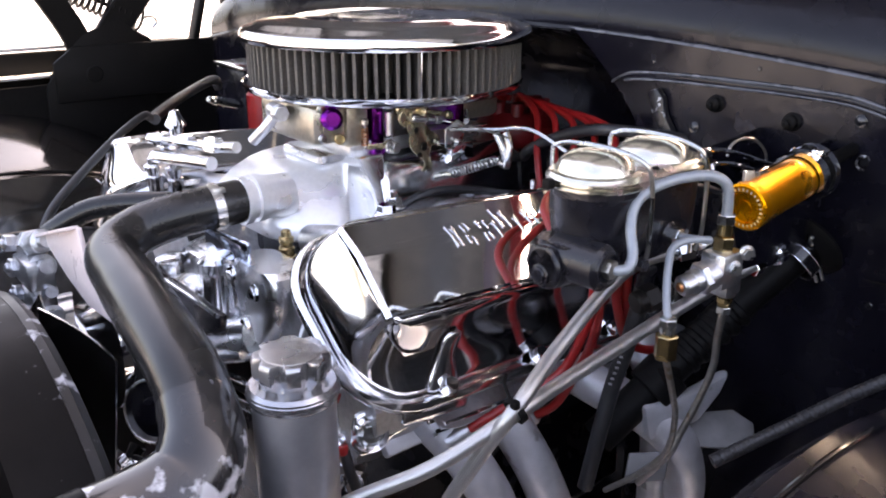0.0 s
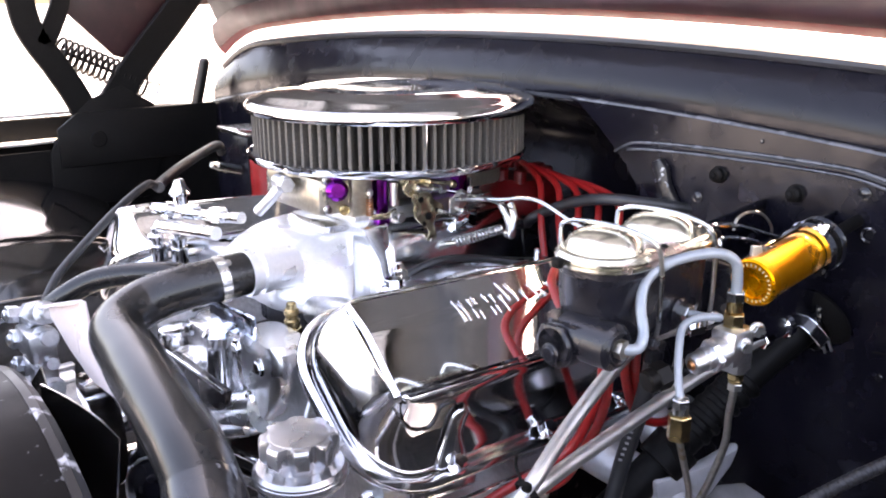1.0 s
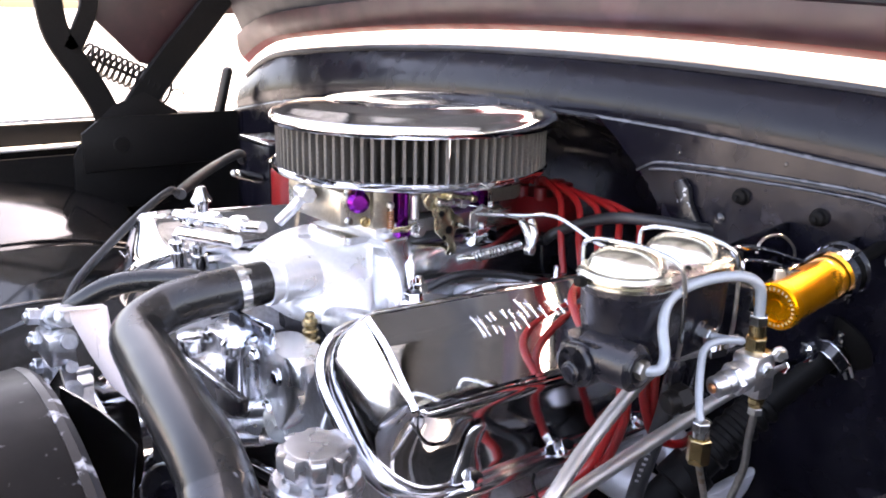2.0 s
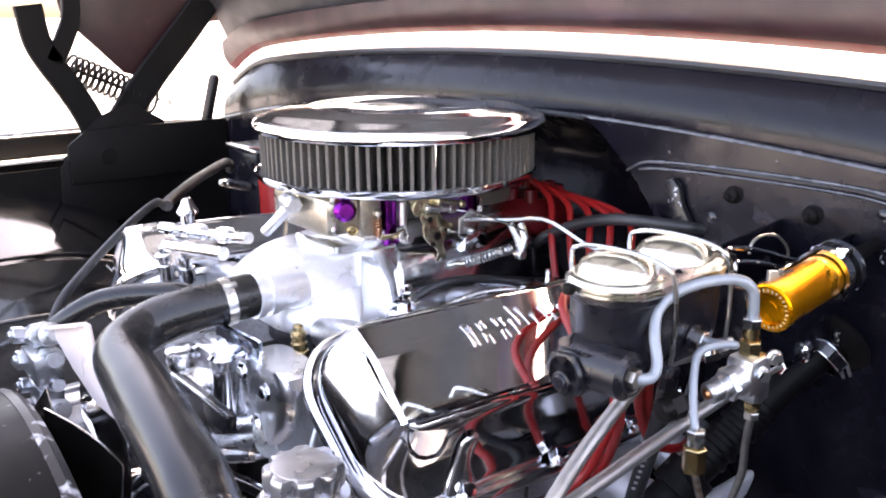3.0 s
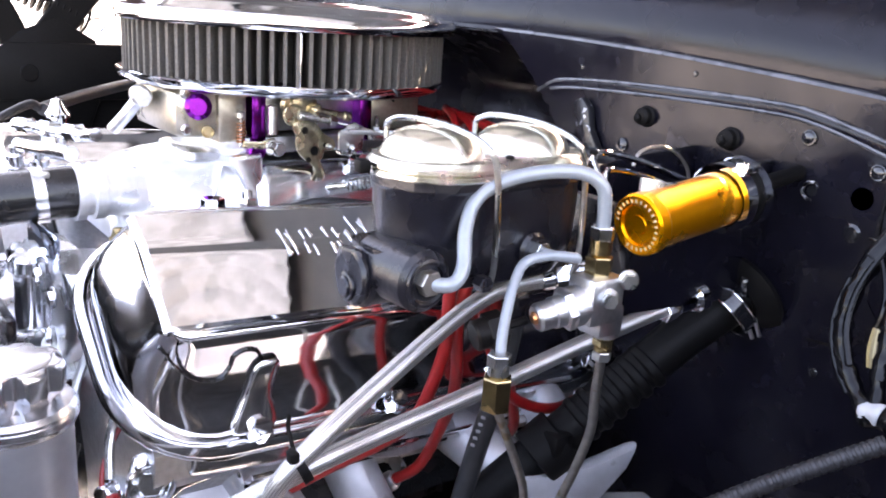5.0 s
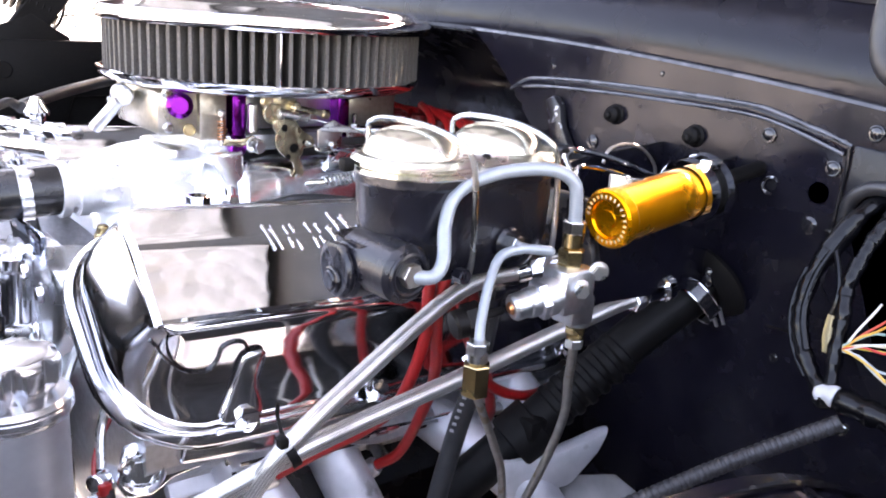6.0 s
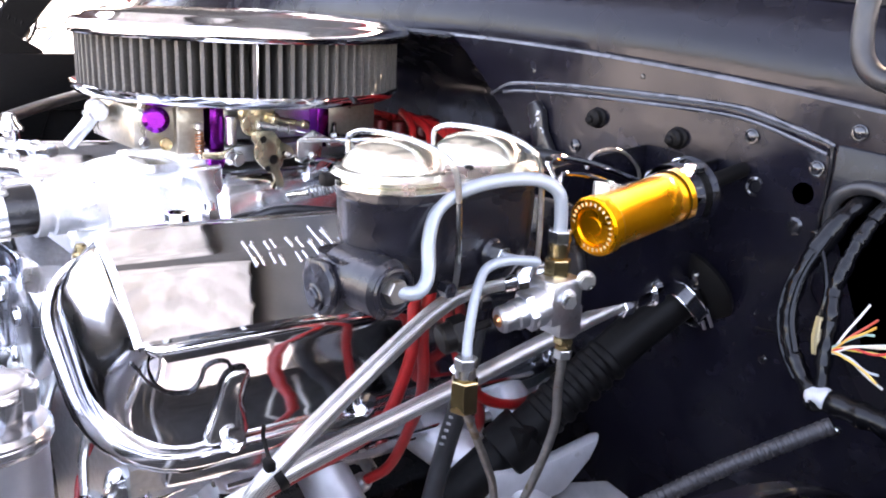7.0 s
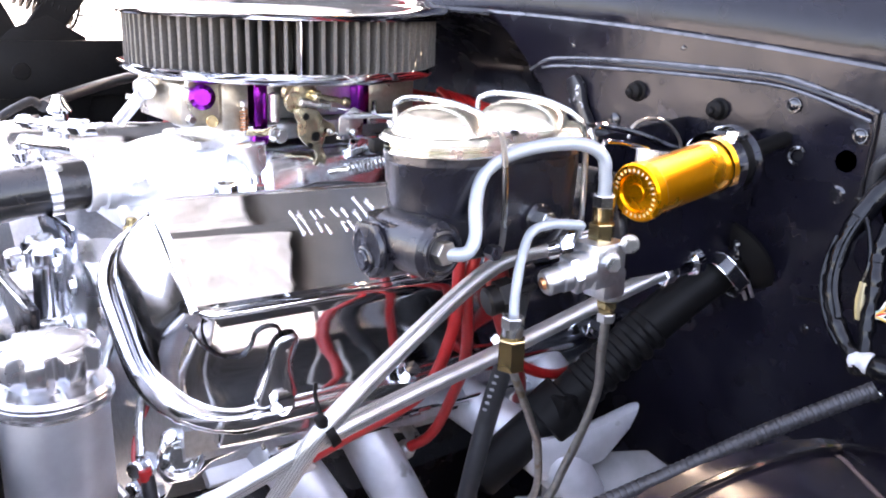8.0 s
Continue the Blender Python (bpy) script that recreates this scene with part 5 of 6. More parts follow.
def cap_ring(k, z, dip):
    """A ring of the cap's rim, with eight scooped finger grips."""
    out = []
    for j in range(128):
        a = 2 * math.pi * j / 128
        r = k - dip * max(0.0, math.cos(8 * a + 0.6)) ** 0.8
        out.append(V(RX + r * math.cos(a), RY + r * math.sin(a), z))
    return out


part("screw_cap", loft([cap_ring(0.0240, 0.978, 0.001), cap_ring(0.0262, 0.981, 0.004), cap_ring(0.0288, 0.984, 0.006), cap_ring(0.0300, 0.987, 0.0062), cap_ring(0.0301, 0.9965, 0.0062), cap_ring(0.0296, 0.9995, 0.0056), cap_ring(0.0284, 1.0012, 0.0045), cap_ring(0.0262, 1.0016, 0.0022)]), CAP_ALU, res, "lobed polished cap")
part("cap_top", lathe([(0.0236, 1.0008), (0.0232, 1.0021), (0.0215, 1.0025), (0.0, 1.0027)], (RX, RY, 0), (0, 0, 1), 40), CAP_ALU, res, "flat satin disc on the cap")

# alternator, bracket plate and belts
alt = thing("alternator", (-0.17, -0.40, 0.86), "finned aluminium alternator on the engine front", "alternator")
part("case", lathe([(0, 0), (0.045, 0), (0.050, 0.008), (0.052, 0.02), (0.052, 0.05), (0.056, 0.052), (0.056, 0.062), (0.052, 0.064), (0.052, 0.09), (0.04, 0.10), (0, 0.10)], (-0.21, -0.44, 0.80), (0, 1, 0), 32), CAST_ALU, alt)
for k in range(12):
    a = radians(30 * k)
    part("fin", box((-0.21 + 0.050 * math.cos(a), -0.36, 0.80 + 0.050 * math.sin(a)), (0.014, 0.04, 0.006), 0.002, Matrix.Rotation(-a, 4, "Y")), CAST_ALU, alt)
part("pulley", lathe([(0, 0), (0.034, 0), (0.036, 0.004), (0.028, 0.012), (0.036, 0.02), (0.034, 0.024), (0, 0.024)], (-0.21, -0.47, 0.80), (0, 1, 0), 32), CHROME, alt)
fit_ob = thing("pipe_manifold", (-0.15, -0.40, 0.84), "stacked silver pipe fittings with a pipe leading off", "pipe fitting")
for z, r, x0, x1 in ((0.940, 0.013, -0.205, -0.085), (0.910, 0.015, -0.20, -0.10), (0.878, 0.012, -0.20, -0.10), (0.848, 0.014, -0.195, -0.095)):
    part("fitting", join(lathe([(0, 0), (r * 0.75, 0), (r * 0.8, 0.002), (r * 0.8, 0.018), (r * 0.6, 0.019), (r * 0.6, 0.030), (r, 0.031), (r, 0.038), (r * 0.85, 0.040), (r * 0.85, x1 - x0 - 0.03), (r * 1.05, x1 - x0 - 0.029), (r * 1.05, x1 - x0 - 0.018), (r * 0.6, x1 - x0 - 0.016), (r * 0.6, x1 - x0), (0, x1 - x0)], (x0, -0.40, z), (1, 0.05, 0.30), 20), hexnut(r * 1.25, 0.046, 0.060, (x0, -0.40, z), (1, 0.05, 0.3))), CAST_ALU, fit_ob)
    part("port_nut", join(hexnut(r * 0.8, 0.0, 0.014, (x0 + 0.03, -0.41, z + 0.012), (0.1, -1, 0.2)), cyl(r * 0.4, 0.010, 0.018, (x0 + 0.03, -0.41, z + 0.012), (0.1, -1, 0.2), 14)), CAST_ALU, fit_ob)
part("body", join(box((-0.140, -0.402, 0.925), (0.060, 0.030, 0.034), 0.003), box((-0.145, -0.400, 0.885), (0.050, 0.028, 0.030), 0.003), box((-0.150, -0.398, 0.850), (0.042, 0.026, 0.028), 0.003)), CAST_ALU, fit_ob)
part("pipe", tube([V(-0.195, -0.40, 0.938), V(-0.25, -0.405, 0.918), V(-0.34, -0.41, 0.88), V(-0.48, -0.42, 0.82)], 0.0085, 12, 6), POLISHED, fit_ob)
plate = thing("alternator_bracket", (-0.1, -0.36, 0.88), "pale brushed metal bracket plate beside the alternator", "bracket")
part("plate", prism([(-0.114, 0.010), (0.035, 0.057), (0.048, 0.022), (0.098, -0.003), (0.118, -0.022), (0.036, -0.029), (-0.03, -0.016)], 0.006, (0.0, -0.392, 0.965), (1, 0, 0), (0, 0, 1), 0.002), PALE_PLATE, plate)
part("folded_edge", box((-0.040, -0.397, 0.9985), (0.150, 0.012, 0.004), 0.0015, Matrix.Rotation(radians(-17.5), 4, "Y")), PALE_PLATE, plate)
part("brace", tube([V(0.04, -0.36, 0.90), V(0.10, -0.33, 0.885), V(0.17, -0.29, 0.90)], 0.007, 10, 6), POLISHED, plate)
part("stay", box((-0.04, -0.35, 0.88), (0.10, 0.006, 0.03), 0.002, Matrix.Rotation(radians(25), 4, "Y")), POLISHED, plate)
belt = thing("fan_belt", (CX, -0.38, 0.66), "black rubber fan belt round the pulleys", "belt")
part("belt", loft([[V(CX + (0.02 + 0.073 * math.cos(a) if math.sin(a) > 0 else 0.08 * math.cos(a)), y, (0.905 + 0.073 * math.sin(a)) if math.sin(a) > 0 else 0.66 + 0.08 * math.sin(a)) for a in [2 * math.pi * k / 48 for k in range(48)]] for y in (-0.368, -0.382)], False), RUBBER, belt)

heater = thing("heater_hose", (-0.14, -0.37, 0.97), "bluish-black heater hose behind the radiator hose", "hose")
part("hose", tube([V(-0.20, -0.40, 0.90), V(-0.170, -0.385, 0.945), V(-0.144, -0.369, 0.969), V(-0.12, -0.332, 0.992), V(-0.081, -0.284, 1.000), V(-0.049, -0.248, 0.995), V(-0.03, -0.24, 0.96)], 0.0135, 16, 8), HOSE_RUBBER, heater)
vac = thing("vacuum_hose", (-0.2, -0.36, 0.95), "thin black hose looping up to the far rocker cover", "hose")
part("hose", tube([V(-0.19, -0.39, 0.91), V(-0.195, -0.377, 0.945), V(-0.218, -0.350, 0.975), V(-0.238, -0.307, 1.005), V(-0.262, -0.250, 1.04), V(-0.285, -0.20, 1.062), V(-0.29, -0.185, 1.058)], 0.0055, 12, 8), RUBBER, vac)
part("fitting", join(hexnut(0.011, -0.008, 0.008, (-0.194, -0.38, 0.938), (0, 0.2, 1)), cyl(0.009, -0.02, -0.006, (-0.194, -0.38, 0.938), (0, 0.2, 1), 14)), STEEL, vac)
vac2 = thing("vacuum_hose", (-0.4, -0.09, 1.03), "thin black hose running to a box on the far inner fender", "hose")
part("hose", tube([V(-0.290, -0.18, 1.055), V(-0.31, -0.170, 1.056), V(-0.404, -0.091, 1.062), V(-0.511, 0.013, 1.066), V(-0.53, 0.03, 1.05)], 0.008, 12, 8), RUBBER, vac2)

dist = thing("ignition_box", (-0.53, 0.06, 0.96), "black ignition box with a bright top plate", "ignition box")
part("body", box((-0.535, 0.085, 1.02), (0.115, 0.06, 0.12), 0.006), BLACK_PAINT, dist)
part("top_plate", box((-0.535, 0.085, 1.084), (0.12, 0.064, 0.007), 0.002), POLISHED, dist)
part("terminal", join(cyl(0.008, 0, 0.05, (-0.50, 0.05, 1.02), (0.1, -1, 0.3), 16), cyl(0.006, 0.05, 0.06, (-0.50, 0.05, 1.02), (0.1, -1, 0.3), 16)), STEEL, dist)

# distributor with its red cap behind the carburettor
db = thing("distributor", (0.05, 0.20, 0.94), "distributor with a red cap and red plug leads", "distributor")
part("body", cyl(0.035, 0, 0.06, (0.05, 0.205, 0.97), (0, 0, 1), 24), BLACK_CAST, db)
part("cap", lathe([(0, 0.06), (0.055, 0.06), (0.058, 0.066), (0.058, 0.085), (0.045, 0.10), (0.040, 0.104), (0, 0.104)], (0.05, 0.205, 0.97), (0, 0, 1), 32), DARK_RED, db)
for k in range(8):
    a = radians(45 * k)
    part("tower", cyl(0.009, 0.098, 0.118, (0.05 + 0.036 * math.cos(a), 0.205 + 0.036 * math.sin(a), 0.97), (0, 0, 1), 12), DARK_RED, db)
LEADS = []
for k in range(5):
    x1 = 0.10 + 0.030 * k
    LEADS.append([V(0.055 + 0.008 * k, 0.20, 1.085), V(0.085 + 0.016 * k, 0.175, 1.100 - 0.002 * k), V(x1 + 0.045, 0.145, 1.088), V(x1 + 0.078, 0.115, 1.05), V(x1 + 0.10, 0.10, 1.01)])
LEADS.append([V(0.29, 0.07, 1.048), V(0.335, -0.01, 1.062), V(0.37, -0.07, 1.06), V(0.40, -0.08, 1.03)])
LEADS.append([V(0.29, 0.085, 1.04), V(0.345, 0.0, 1.054), V(0.385, -0.06, 1.05), V(0.42, -0.07, 1.02)])
LEADS.append([V(0.03, 0.20, 1.085), V(-0.07, 0.17, 1.10), V(-0.14, 0.12, 1.098), V(-0.19, 0.06, 1.07), V(-0.23, 0.02, 1.02)])
LEADS.append([V(0.03, 0.21, 1.085), V(-0.09, 0.16, 1.093), V(-0.15, 0.10, 1.088), V(-0.20, 0.04, 1.05), V(-0.24, 0.0, 1.0)])
for pts in LEADS:
    ld = thing("plug_lead", pts[0], "red silicone spark plug lead from the distributor", "plug lead", "plug leads")
    part("lead", tube(pts, 0.0042, 10, 8), RED_WIRE, ld)

coil_ob = thing("ignition_coil", (-0.36, 0.03, 1.0), "red cylindrical ignition coil behind the air cleaner", "ignition coil")
part("can", lathe([(0, 0), (0.026, 0), (0.028, 0.004), (0.028, 0.075), (0.024, 0.080), (0.012, 0.082), (0.010, 0.10), (0, 0.10)], (-0.36, 0.03, 0.985), (0, 0, 1), 28), RED_WIRE, coil_ob)
bhs = thing("heater_hose", (0.25, 0.12, 1.07), "black heater hose crossing behind the master cylinder", "hose")
part("hose", tube([V(0.10, 0.17, 1.02), V(0.15, 0.13, 1.045), V(0.187, 0.12, 1.063), V(0.232, 0.12, 1.082), V(0.281, 0.125, 1.092), V(0.33, 0.15, 1.09), V(0.35, 0.175, 1.085)], 0.0068, 14, 8), RUBBER, bhs)

# front plug leads with boots on the spark plugs
for pts, boot in (
    ([V(0.455, -0.092, 1.045), V(0.452, -0.090, 1.007), V(0.447, -0.088, 0.979), V(0.432, -0.096, 0.930), V(0.418, -0.116, 0.906), V(0.400, -0.145, 0.887), V(0.379, -0.172, 0.864)], 1),
    ([V(0.461, -0.080, 1.045), V(0.452, -0.081, 1.005), V(0.440, -0.069, 0.963), V(0.424, -0.058, 0.930), V(0.410, -0.054, 0.903), V(0.385, -0.056, 0.854), V(0.365, -0.068, 0.833)], 1),
    ([V(0.466, -0.069, 1.045), V(0.464, -0.071, 1.032), V(0.436, -0.038, 0.979), V(0.424, -0.004, 0.925), V(0.424, 0.022, 0.905), V(0.420, 0.058, 0.892), V(0.405, 0.105, 0.885)], 1),
    ([V(0.470, -0.060, 1.045), V(0.466, -0.063, 1.032), V(0.432, -0.018, 0.963), V(0.405, 0.025, 0.885), V(0.388, 0.037, 0.858)], 1)):
    ld = thing("plug_lead", pts[-1], "red silicone spark plug lead ending in a boot", "plug lead", "plug leads")
    part("lead", tube(pts, 0.0046, 12, 8), RED_WIRE, ld)
    d = (pts[-1] - pts[-2]).normalized()
    part("boot", lathe([(0, -0.004), (0.0065, -0.004), (0.0085, 0.0), (0.0088, 0.012), (0.010, 0.014), (0.010, 0.020), (0, 0.020)], pts[-1], d, 16), CAST_ALU, ld, "grey metal plug boot")

# ---------- exhaust headers ----------
hd = thing("exhaust_header", (0.42, 0.0, 0.70), "silver coated tubular exhaust header bolted to the cylinder head", "exhaust header")
part("flange", box((0.330, -0.03, 0.865), (0.012, 0.42, 0.05), 0.003, Matrix.Rotation(radians(-40), 4, "Y")), SILVER_PAINT, hd)
for pts in ([V(0.318, -0.19, 0.885), V(0.342, -0.185, 0.865), V(0.372, -0.17, 0.835), V(0.39, -0.15, 0.79), V(0.39, -0.12, 0.72), V(0.37, -0.04, 0.62)],
            [V(0.315, -0.105, 0.885), V(0.338, -0.105, 0.866), V(0.362, -0.10, 0.838), V(0.388, -0.085, 0.79), V(0.40, -0.06, 0.72), V(0.38, 0.0, 0.62)],
            [V(0.318, 0.0, 0.875), V(0.345, -0.002, 0.862), V(0.385, 0.005, 0.852), V(0.435, 0.02, 0.838), V(0.465, 0.045, 0.80), V(0.46, 0.07, 0.72), V(0.42, 0.09, 0.62)],
            [V(0.318, 0.085, 0.885), V(0.345, 0.086, 0.880), V(0.385, 0.083, 0.868), V(0.412, 0.075, 0.835), V(0.425, 0.07, 0.78), V(0.42, 0.08, 0.68)]):
    part("primary", tube(pts, 0.0215, 18, 8), SILVER_PAINT, hd)
part("collector", prism([(-0.05, 0.012), (0.01, 0.016), (0.055, 0.03), (0.045, 0.008), (0.02, -0.02), (-0.04, -0.03)], 0.016, (0.462, 0.045, 0.848), (0.3, 1, 0), (0, 0, 1), 0.006), SILVER_PAINT, hd)
for y in (-0.205, -0.16, -0.10, -0.055, 0.02, 0.07, 0.13):
    bolt(hd, (0.336, y, 0.884), (0.64, 0, 0.77), 0.007, STEEL)
for y in (-0.16, -0.057, 0.04, 0.10):
    sp = thing("spark_plug", (0.35, y, 0.85), "spark plug in the cylinder head", "spark plug", "spark plugs")
    part("shell", join(hexnut(0.009, -0.012, 0.004, (0.345, y, 0.845), (0.7, 0, -0.35)), cyl(0.006, 0.004, 0.02, (0.345, y, 0.845), (0.7, 0, -0.35), 12)), STEEL, sp)

# dipstick, chrome hook rods and front lugs on the head
lug = thing("engine_lug", (0.33, -0.27, 0.88), "polished accessory lug on the cylinder head front", "lug")
part("plate", prism([(-0.020, -0.008), (-0.014, -0.020), (0.004, -0.022), (0.020, -0.014), (0.086, -0.008), (0.092, 0.010), (0.060, 0.013), (0.030, 0.014), (0.010, 0.021), (-0.012, 0.018)], 0.010, (0.346, -0.258, 0.884), (0.10, 0.985, 0.08), (-0.22, 0.0, 0.975), 0.003), POLISHED, lug)
part("boss", lathe([(0.006, 0.004), (0.011, 0.004), (0.0150, 0.002), (0.0168, 0.006), (0.0150, 0.011), (0.011, 0.008), (0.006, 0.0)], (0.350, -0.260, 0.884), (0.92, -0.35, 0.2), 28), POLISHED, lug)
part("boss_bolt", hexnut(0.0095, 0.002, 0.009, (0.350, -0.260, 0.884), (0.92, -0.35, 0.2)), STEEL, lug)
part("web", box((0.372, -0.205, 0.897), (0.012, 0.075, 0.016), 0.004, Matrix.Rotation(radians(-8), 4, "X")), POLISHED, lug)
for yb in (-0.183, -0.075, 0.035):
    hb = thing("head_bolt", (0.345, yb, 0.86), "pair of polished bolt bosses on the cylinder head side", "bolt", "head bolts")
    for dy in (-0.0095, 0.0095):
        part("boss", lathe([(0, 0.0), (0.0078, 0.0), (0.0084, 0.002), (0.0084, 0.020), (0.0070, 0.022), (0.0070, 0.030), (0.0086, 0.031), (0.0086, 0.036), (0, 0.037)], (0.353, yb + dy, 0.862), (-0.12, 0, 1), 18), POLISHED, hb)
for yb in (-0.128, -0.022, 0.085):
    st = thing("rocker_stud", (0.362, yb, 0.885), "short steel stud with a ring nut beside the rocker cover", "stud", "rocker studs")
    part("nut", hexnut(0.009, 0.0, 0.009, (0.352, yb, 0.892), (0.75, -0.1, 0.6)), STEEL, st)
    part("shank", cyl(0.0052, 0.008, 0.020, (0.352, yb, 0.892), (0.75, -0.1, 0.6), 14), STEEL, st)
    part("washer", ring(0.0100, 0.0018, (0.353, yb, 0.893), (0.75, -0.1, 0.6), 22), POLISHED, st)
shield = thing("heat_shield", (0.366, -0.03, 0.87), "thin dull aluminium strip along the head under the rocker cover", "strip")
part("strip", sheet(lambda u, v: V(0.362 + 0.020 * v + 0.002 * math.sin(19 * u), -0.205 + 0.37 * u, 0.893 - 0.012 * v - 0.004 * math.sin(23 * u) - 0.03 * u), steps(0, 1, 40), steps(0, 1, 4), 0.0012), CAST_ALU, shield)
for k in range(4):
    part("rolled_edge", tube([V(0.382 - 0.006 * k, -0.20, 0.884 - 0.007 * k), V(0.384 - 0.006 * k, -0.09, 0.880 - 0.007 * k), V(0.380 - 0.005 * k, 0.03, 0.870 - 0.006 * k), V(0.374, 0.15, 0.864 - 0.005 * k)], 0.0021, 8, 6), (CHROME, STEEL, BLACK_MATT, CAST_ALU)[k], shield)
fl2 = thing("sensor_lead", (0.335, -0.285, 0.80), "thin red and black wires by the engine front", "wire")
part("red_wire", tube([V(0.322, -0.272, 0.915), V(0.328, -0.285, 0.895), V(0.338, -0.290, 0.878), V(0.345, -0.286, 0.862), V(0.348, -0.280, 0.845)], 0.0018, 8, 6), RED_WIRE, fl2)
part("black_wire", tube([V(0.345, -0.284, 0.872), V(0.352, -0.284, 0.855), V(0.356, -0.280, 0.835), V(0.354, -0.272, 0.80)], 0.0052, 12, 6), RUBBER, fl2)
part("red_end", cyl(0.0048, -0.004, 0.006, (0.345, -0.285, 0.874), (0.3, 0, -1), 14), RED_WIRE, fl2)
for x, y, z, r in ((0.328, -0.276, 0.872, 0.010), (0.336, -0.274, 0.852, 0.008), (0.318, -0.276, 0.850, 0.009), (0.344, -0.270, 0.836, 0.009), (0.322, -0.278, 0.828, 0.011)):
    part("fitting", join(hexnut(r, 0.0, 0.010, (x, y, z), (0.6, -0.8, 0.2)), cyl(r * 0.7, 0.008, 0.020, (x, y, z), (0.6, -0.8, 0.2), 16)), POLISHED, fl2)
part("rod", tube([V(0.316, -0.272, 0.925), V(0.324, -0.280, 0.905), V(0.334, -0.284, 0.884)], 0.0038, 10, 5), STEEL, fl2)

# ---------- master cylinder ----------
MX, MY0, MY1, MZ = 0.482, -0.186, -0.020, 1.118
mc = thing("master_cylinder", (MX, -0.10, 1.03), "black cast-iron master cylinder with yellowish zinc lid and wire bails", "master cylinder")
ML = MY1 - MY0
MF = -0.1715                     # the front of the fluid chamber
MM = (MF + MY1) / 2


def mc_loop(w_, l_, r_, z, dy=0.0, n=6):
    return [V(MX + a, MM + dy + b, z) for a, b in rounded(w_, l_, r_, n)]


part("body", loft([mc_loop(0.048, 0.106, 0.02, 1.052, 0.004), mc_loop(0.058, 0.128, 0.027, 1.063, 0.003), mc_loop(0.064, 0.137, 0.030, 1.073, 0.001), mc_loop(0.0665, 0.141, 0.032, 1.090), mc_loop(0.068, 0.143, 0.033, MZ - 0.007), mc_loop(0.071, 0.146, 0.035, MZ - 0.005), mc_loop(0.071, 0.146, 0.035, MZ)]), BLACK_CAST, mc)
part("gasket_rim", loft([mc_loop(0.074, 0.149, 0.0365, MZ), mc_loop(0.0755, 0.1505, 0.037, MZ + 0.001), mc_loop(0.0755, 0.1505, 0.037, MZ + 0.0035), mc_loop(0.073, 0.148, 0.036, MZ + 0.0045)]), LID_ZINC, mc)
part("lid", loft([mc_loop(0.073, 0.148, 0.036, MZ + 0.0042), mc_loop(0.0765, 0.1515, 0.0375, MZ + 0.005), mc_loop(0.0765, 0.1515, 0.0375, MZ + 0.0072), mc_loop(0.0735, 0.1485, 0.036, MZ + 0.0085), mc_loop(0.071, 0.146, 0.035, MZ + 0.0105), mc_loop(0.066, 0.141, 0.0325, MZ + 0.0115)]), LID_ZINC, mc, "yellowish zinc-plated lid with two domes")
for yd in (-0.1335, -0.064):
    part("dome", lathe([(0.0312, 0.0), (0.0300, 0.0035), (0.0272, 0.0080), (0.0225, 0.0120), (0.0155, 0.0148), (0.008, 0.0160), (0, 0.0163)], (MX, yd, MZ + 0.0112), (0, 0, 1), 40), LID_ZINC, mc)
    part("wire_bail", tube([V(MX + 0.034, yd + 0.022, 1.052), V(MX + 0.0385, yd + 0.021, 1.068), V(MX + 0.0405, yd + 0.019, 1.095), V(MX + 0.0415, yd + 0.015, MZ + 0.008), V(MX + 0.038, yd + 0.009, MZ + 0.021), V(MX + 0.020, yd + 0.001, MZ + 0.0285), V(MX - 0.006, yd - 0.006, MZ + 0.0305), V(MX - 0.030, yd - 0.009, MZ + 0.027), V(MX - 0.040, yd - 0.006, MZ + 0.013), V(MX - 0.041, yd + 0.004, 1.06)], 0.0019, 8, 8), STEEL, mc, "bent wire bail")
    part("lid_screw", cyl(0.0028, 0, 0.003, (MX + 0.030, yd + 0.034, MZ + 0.0105), (0, 0, 1), 12), BLACK_MATT, mc)
part("casting_step", loft([[V(MX + a, MF + 0.010 + b, z) for a, b in rounded(0.046, 0.034, 0.014, 5)] for z in (1.062, 1.079)]), BLACK_CAST, mc)
part("lid_clip", box((MX - 0.010, MF - 0.003, MZ + 0.0045), (0.008, 0.008, 0.008), 0.002), BLACK_MATT, mc)
part("bore", join(cyl(0.0180, 0, ML, (MX - 0.002, MY0 + 0.004, 1.060), (0, 1, 0), 32, 0.004), cyl(0.0170, 0, 0.006, (MX - 0.002, MY0 + 0.000, 1.060), (0, 1, 0), 32, 0.002)), BLACK_CAST, mc)
part("end_plug", join(cyl(0.0062, 0, 0.004, (MX - 0.004, MY0 + 0.001, 1.054), (0, -1, 0), 20, 0.001), ring(0.0072, 0.0016, (MX - 0.004, MY0, 1.054), (0, -1, 0), 24), prism([(-0.010, -0.012), (0.012, -0.014), (0.016, 0.004), (0.008, 0.018), (-0.012, 0.016), (-0.018, 0.002)], 0.006, (MX - 0.003, MY0 + 0.003, 1.060), (1, 0, 0), (0, 0, 1), 0.002)), BLACK_CAST, mc)
part("outlet_boss", join(cyl(0.0180, -0.03, 0.020, (0.503, -0.163, 1.066), (1, 0.05, 0), 32, 0.003), ring(0.0125, 0.0022, (0.5228, -0.162, 1.066), (1, 0.05, 0), 32)), BLACK_CAST, mc)
part("outlet_boss", cyl(0.011, -0.01, 0.010, (0.508, -0.078, 1.073), (1, 0, 0), 20, 0.002), BLACK_CAST, mc)
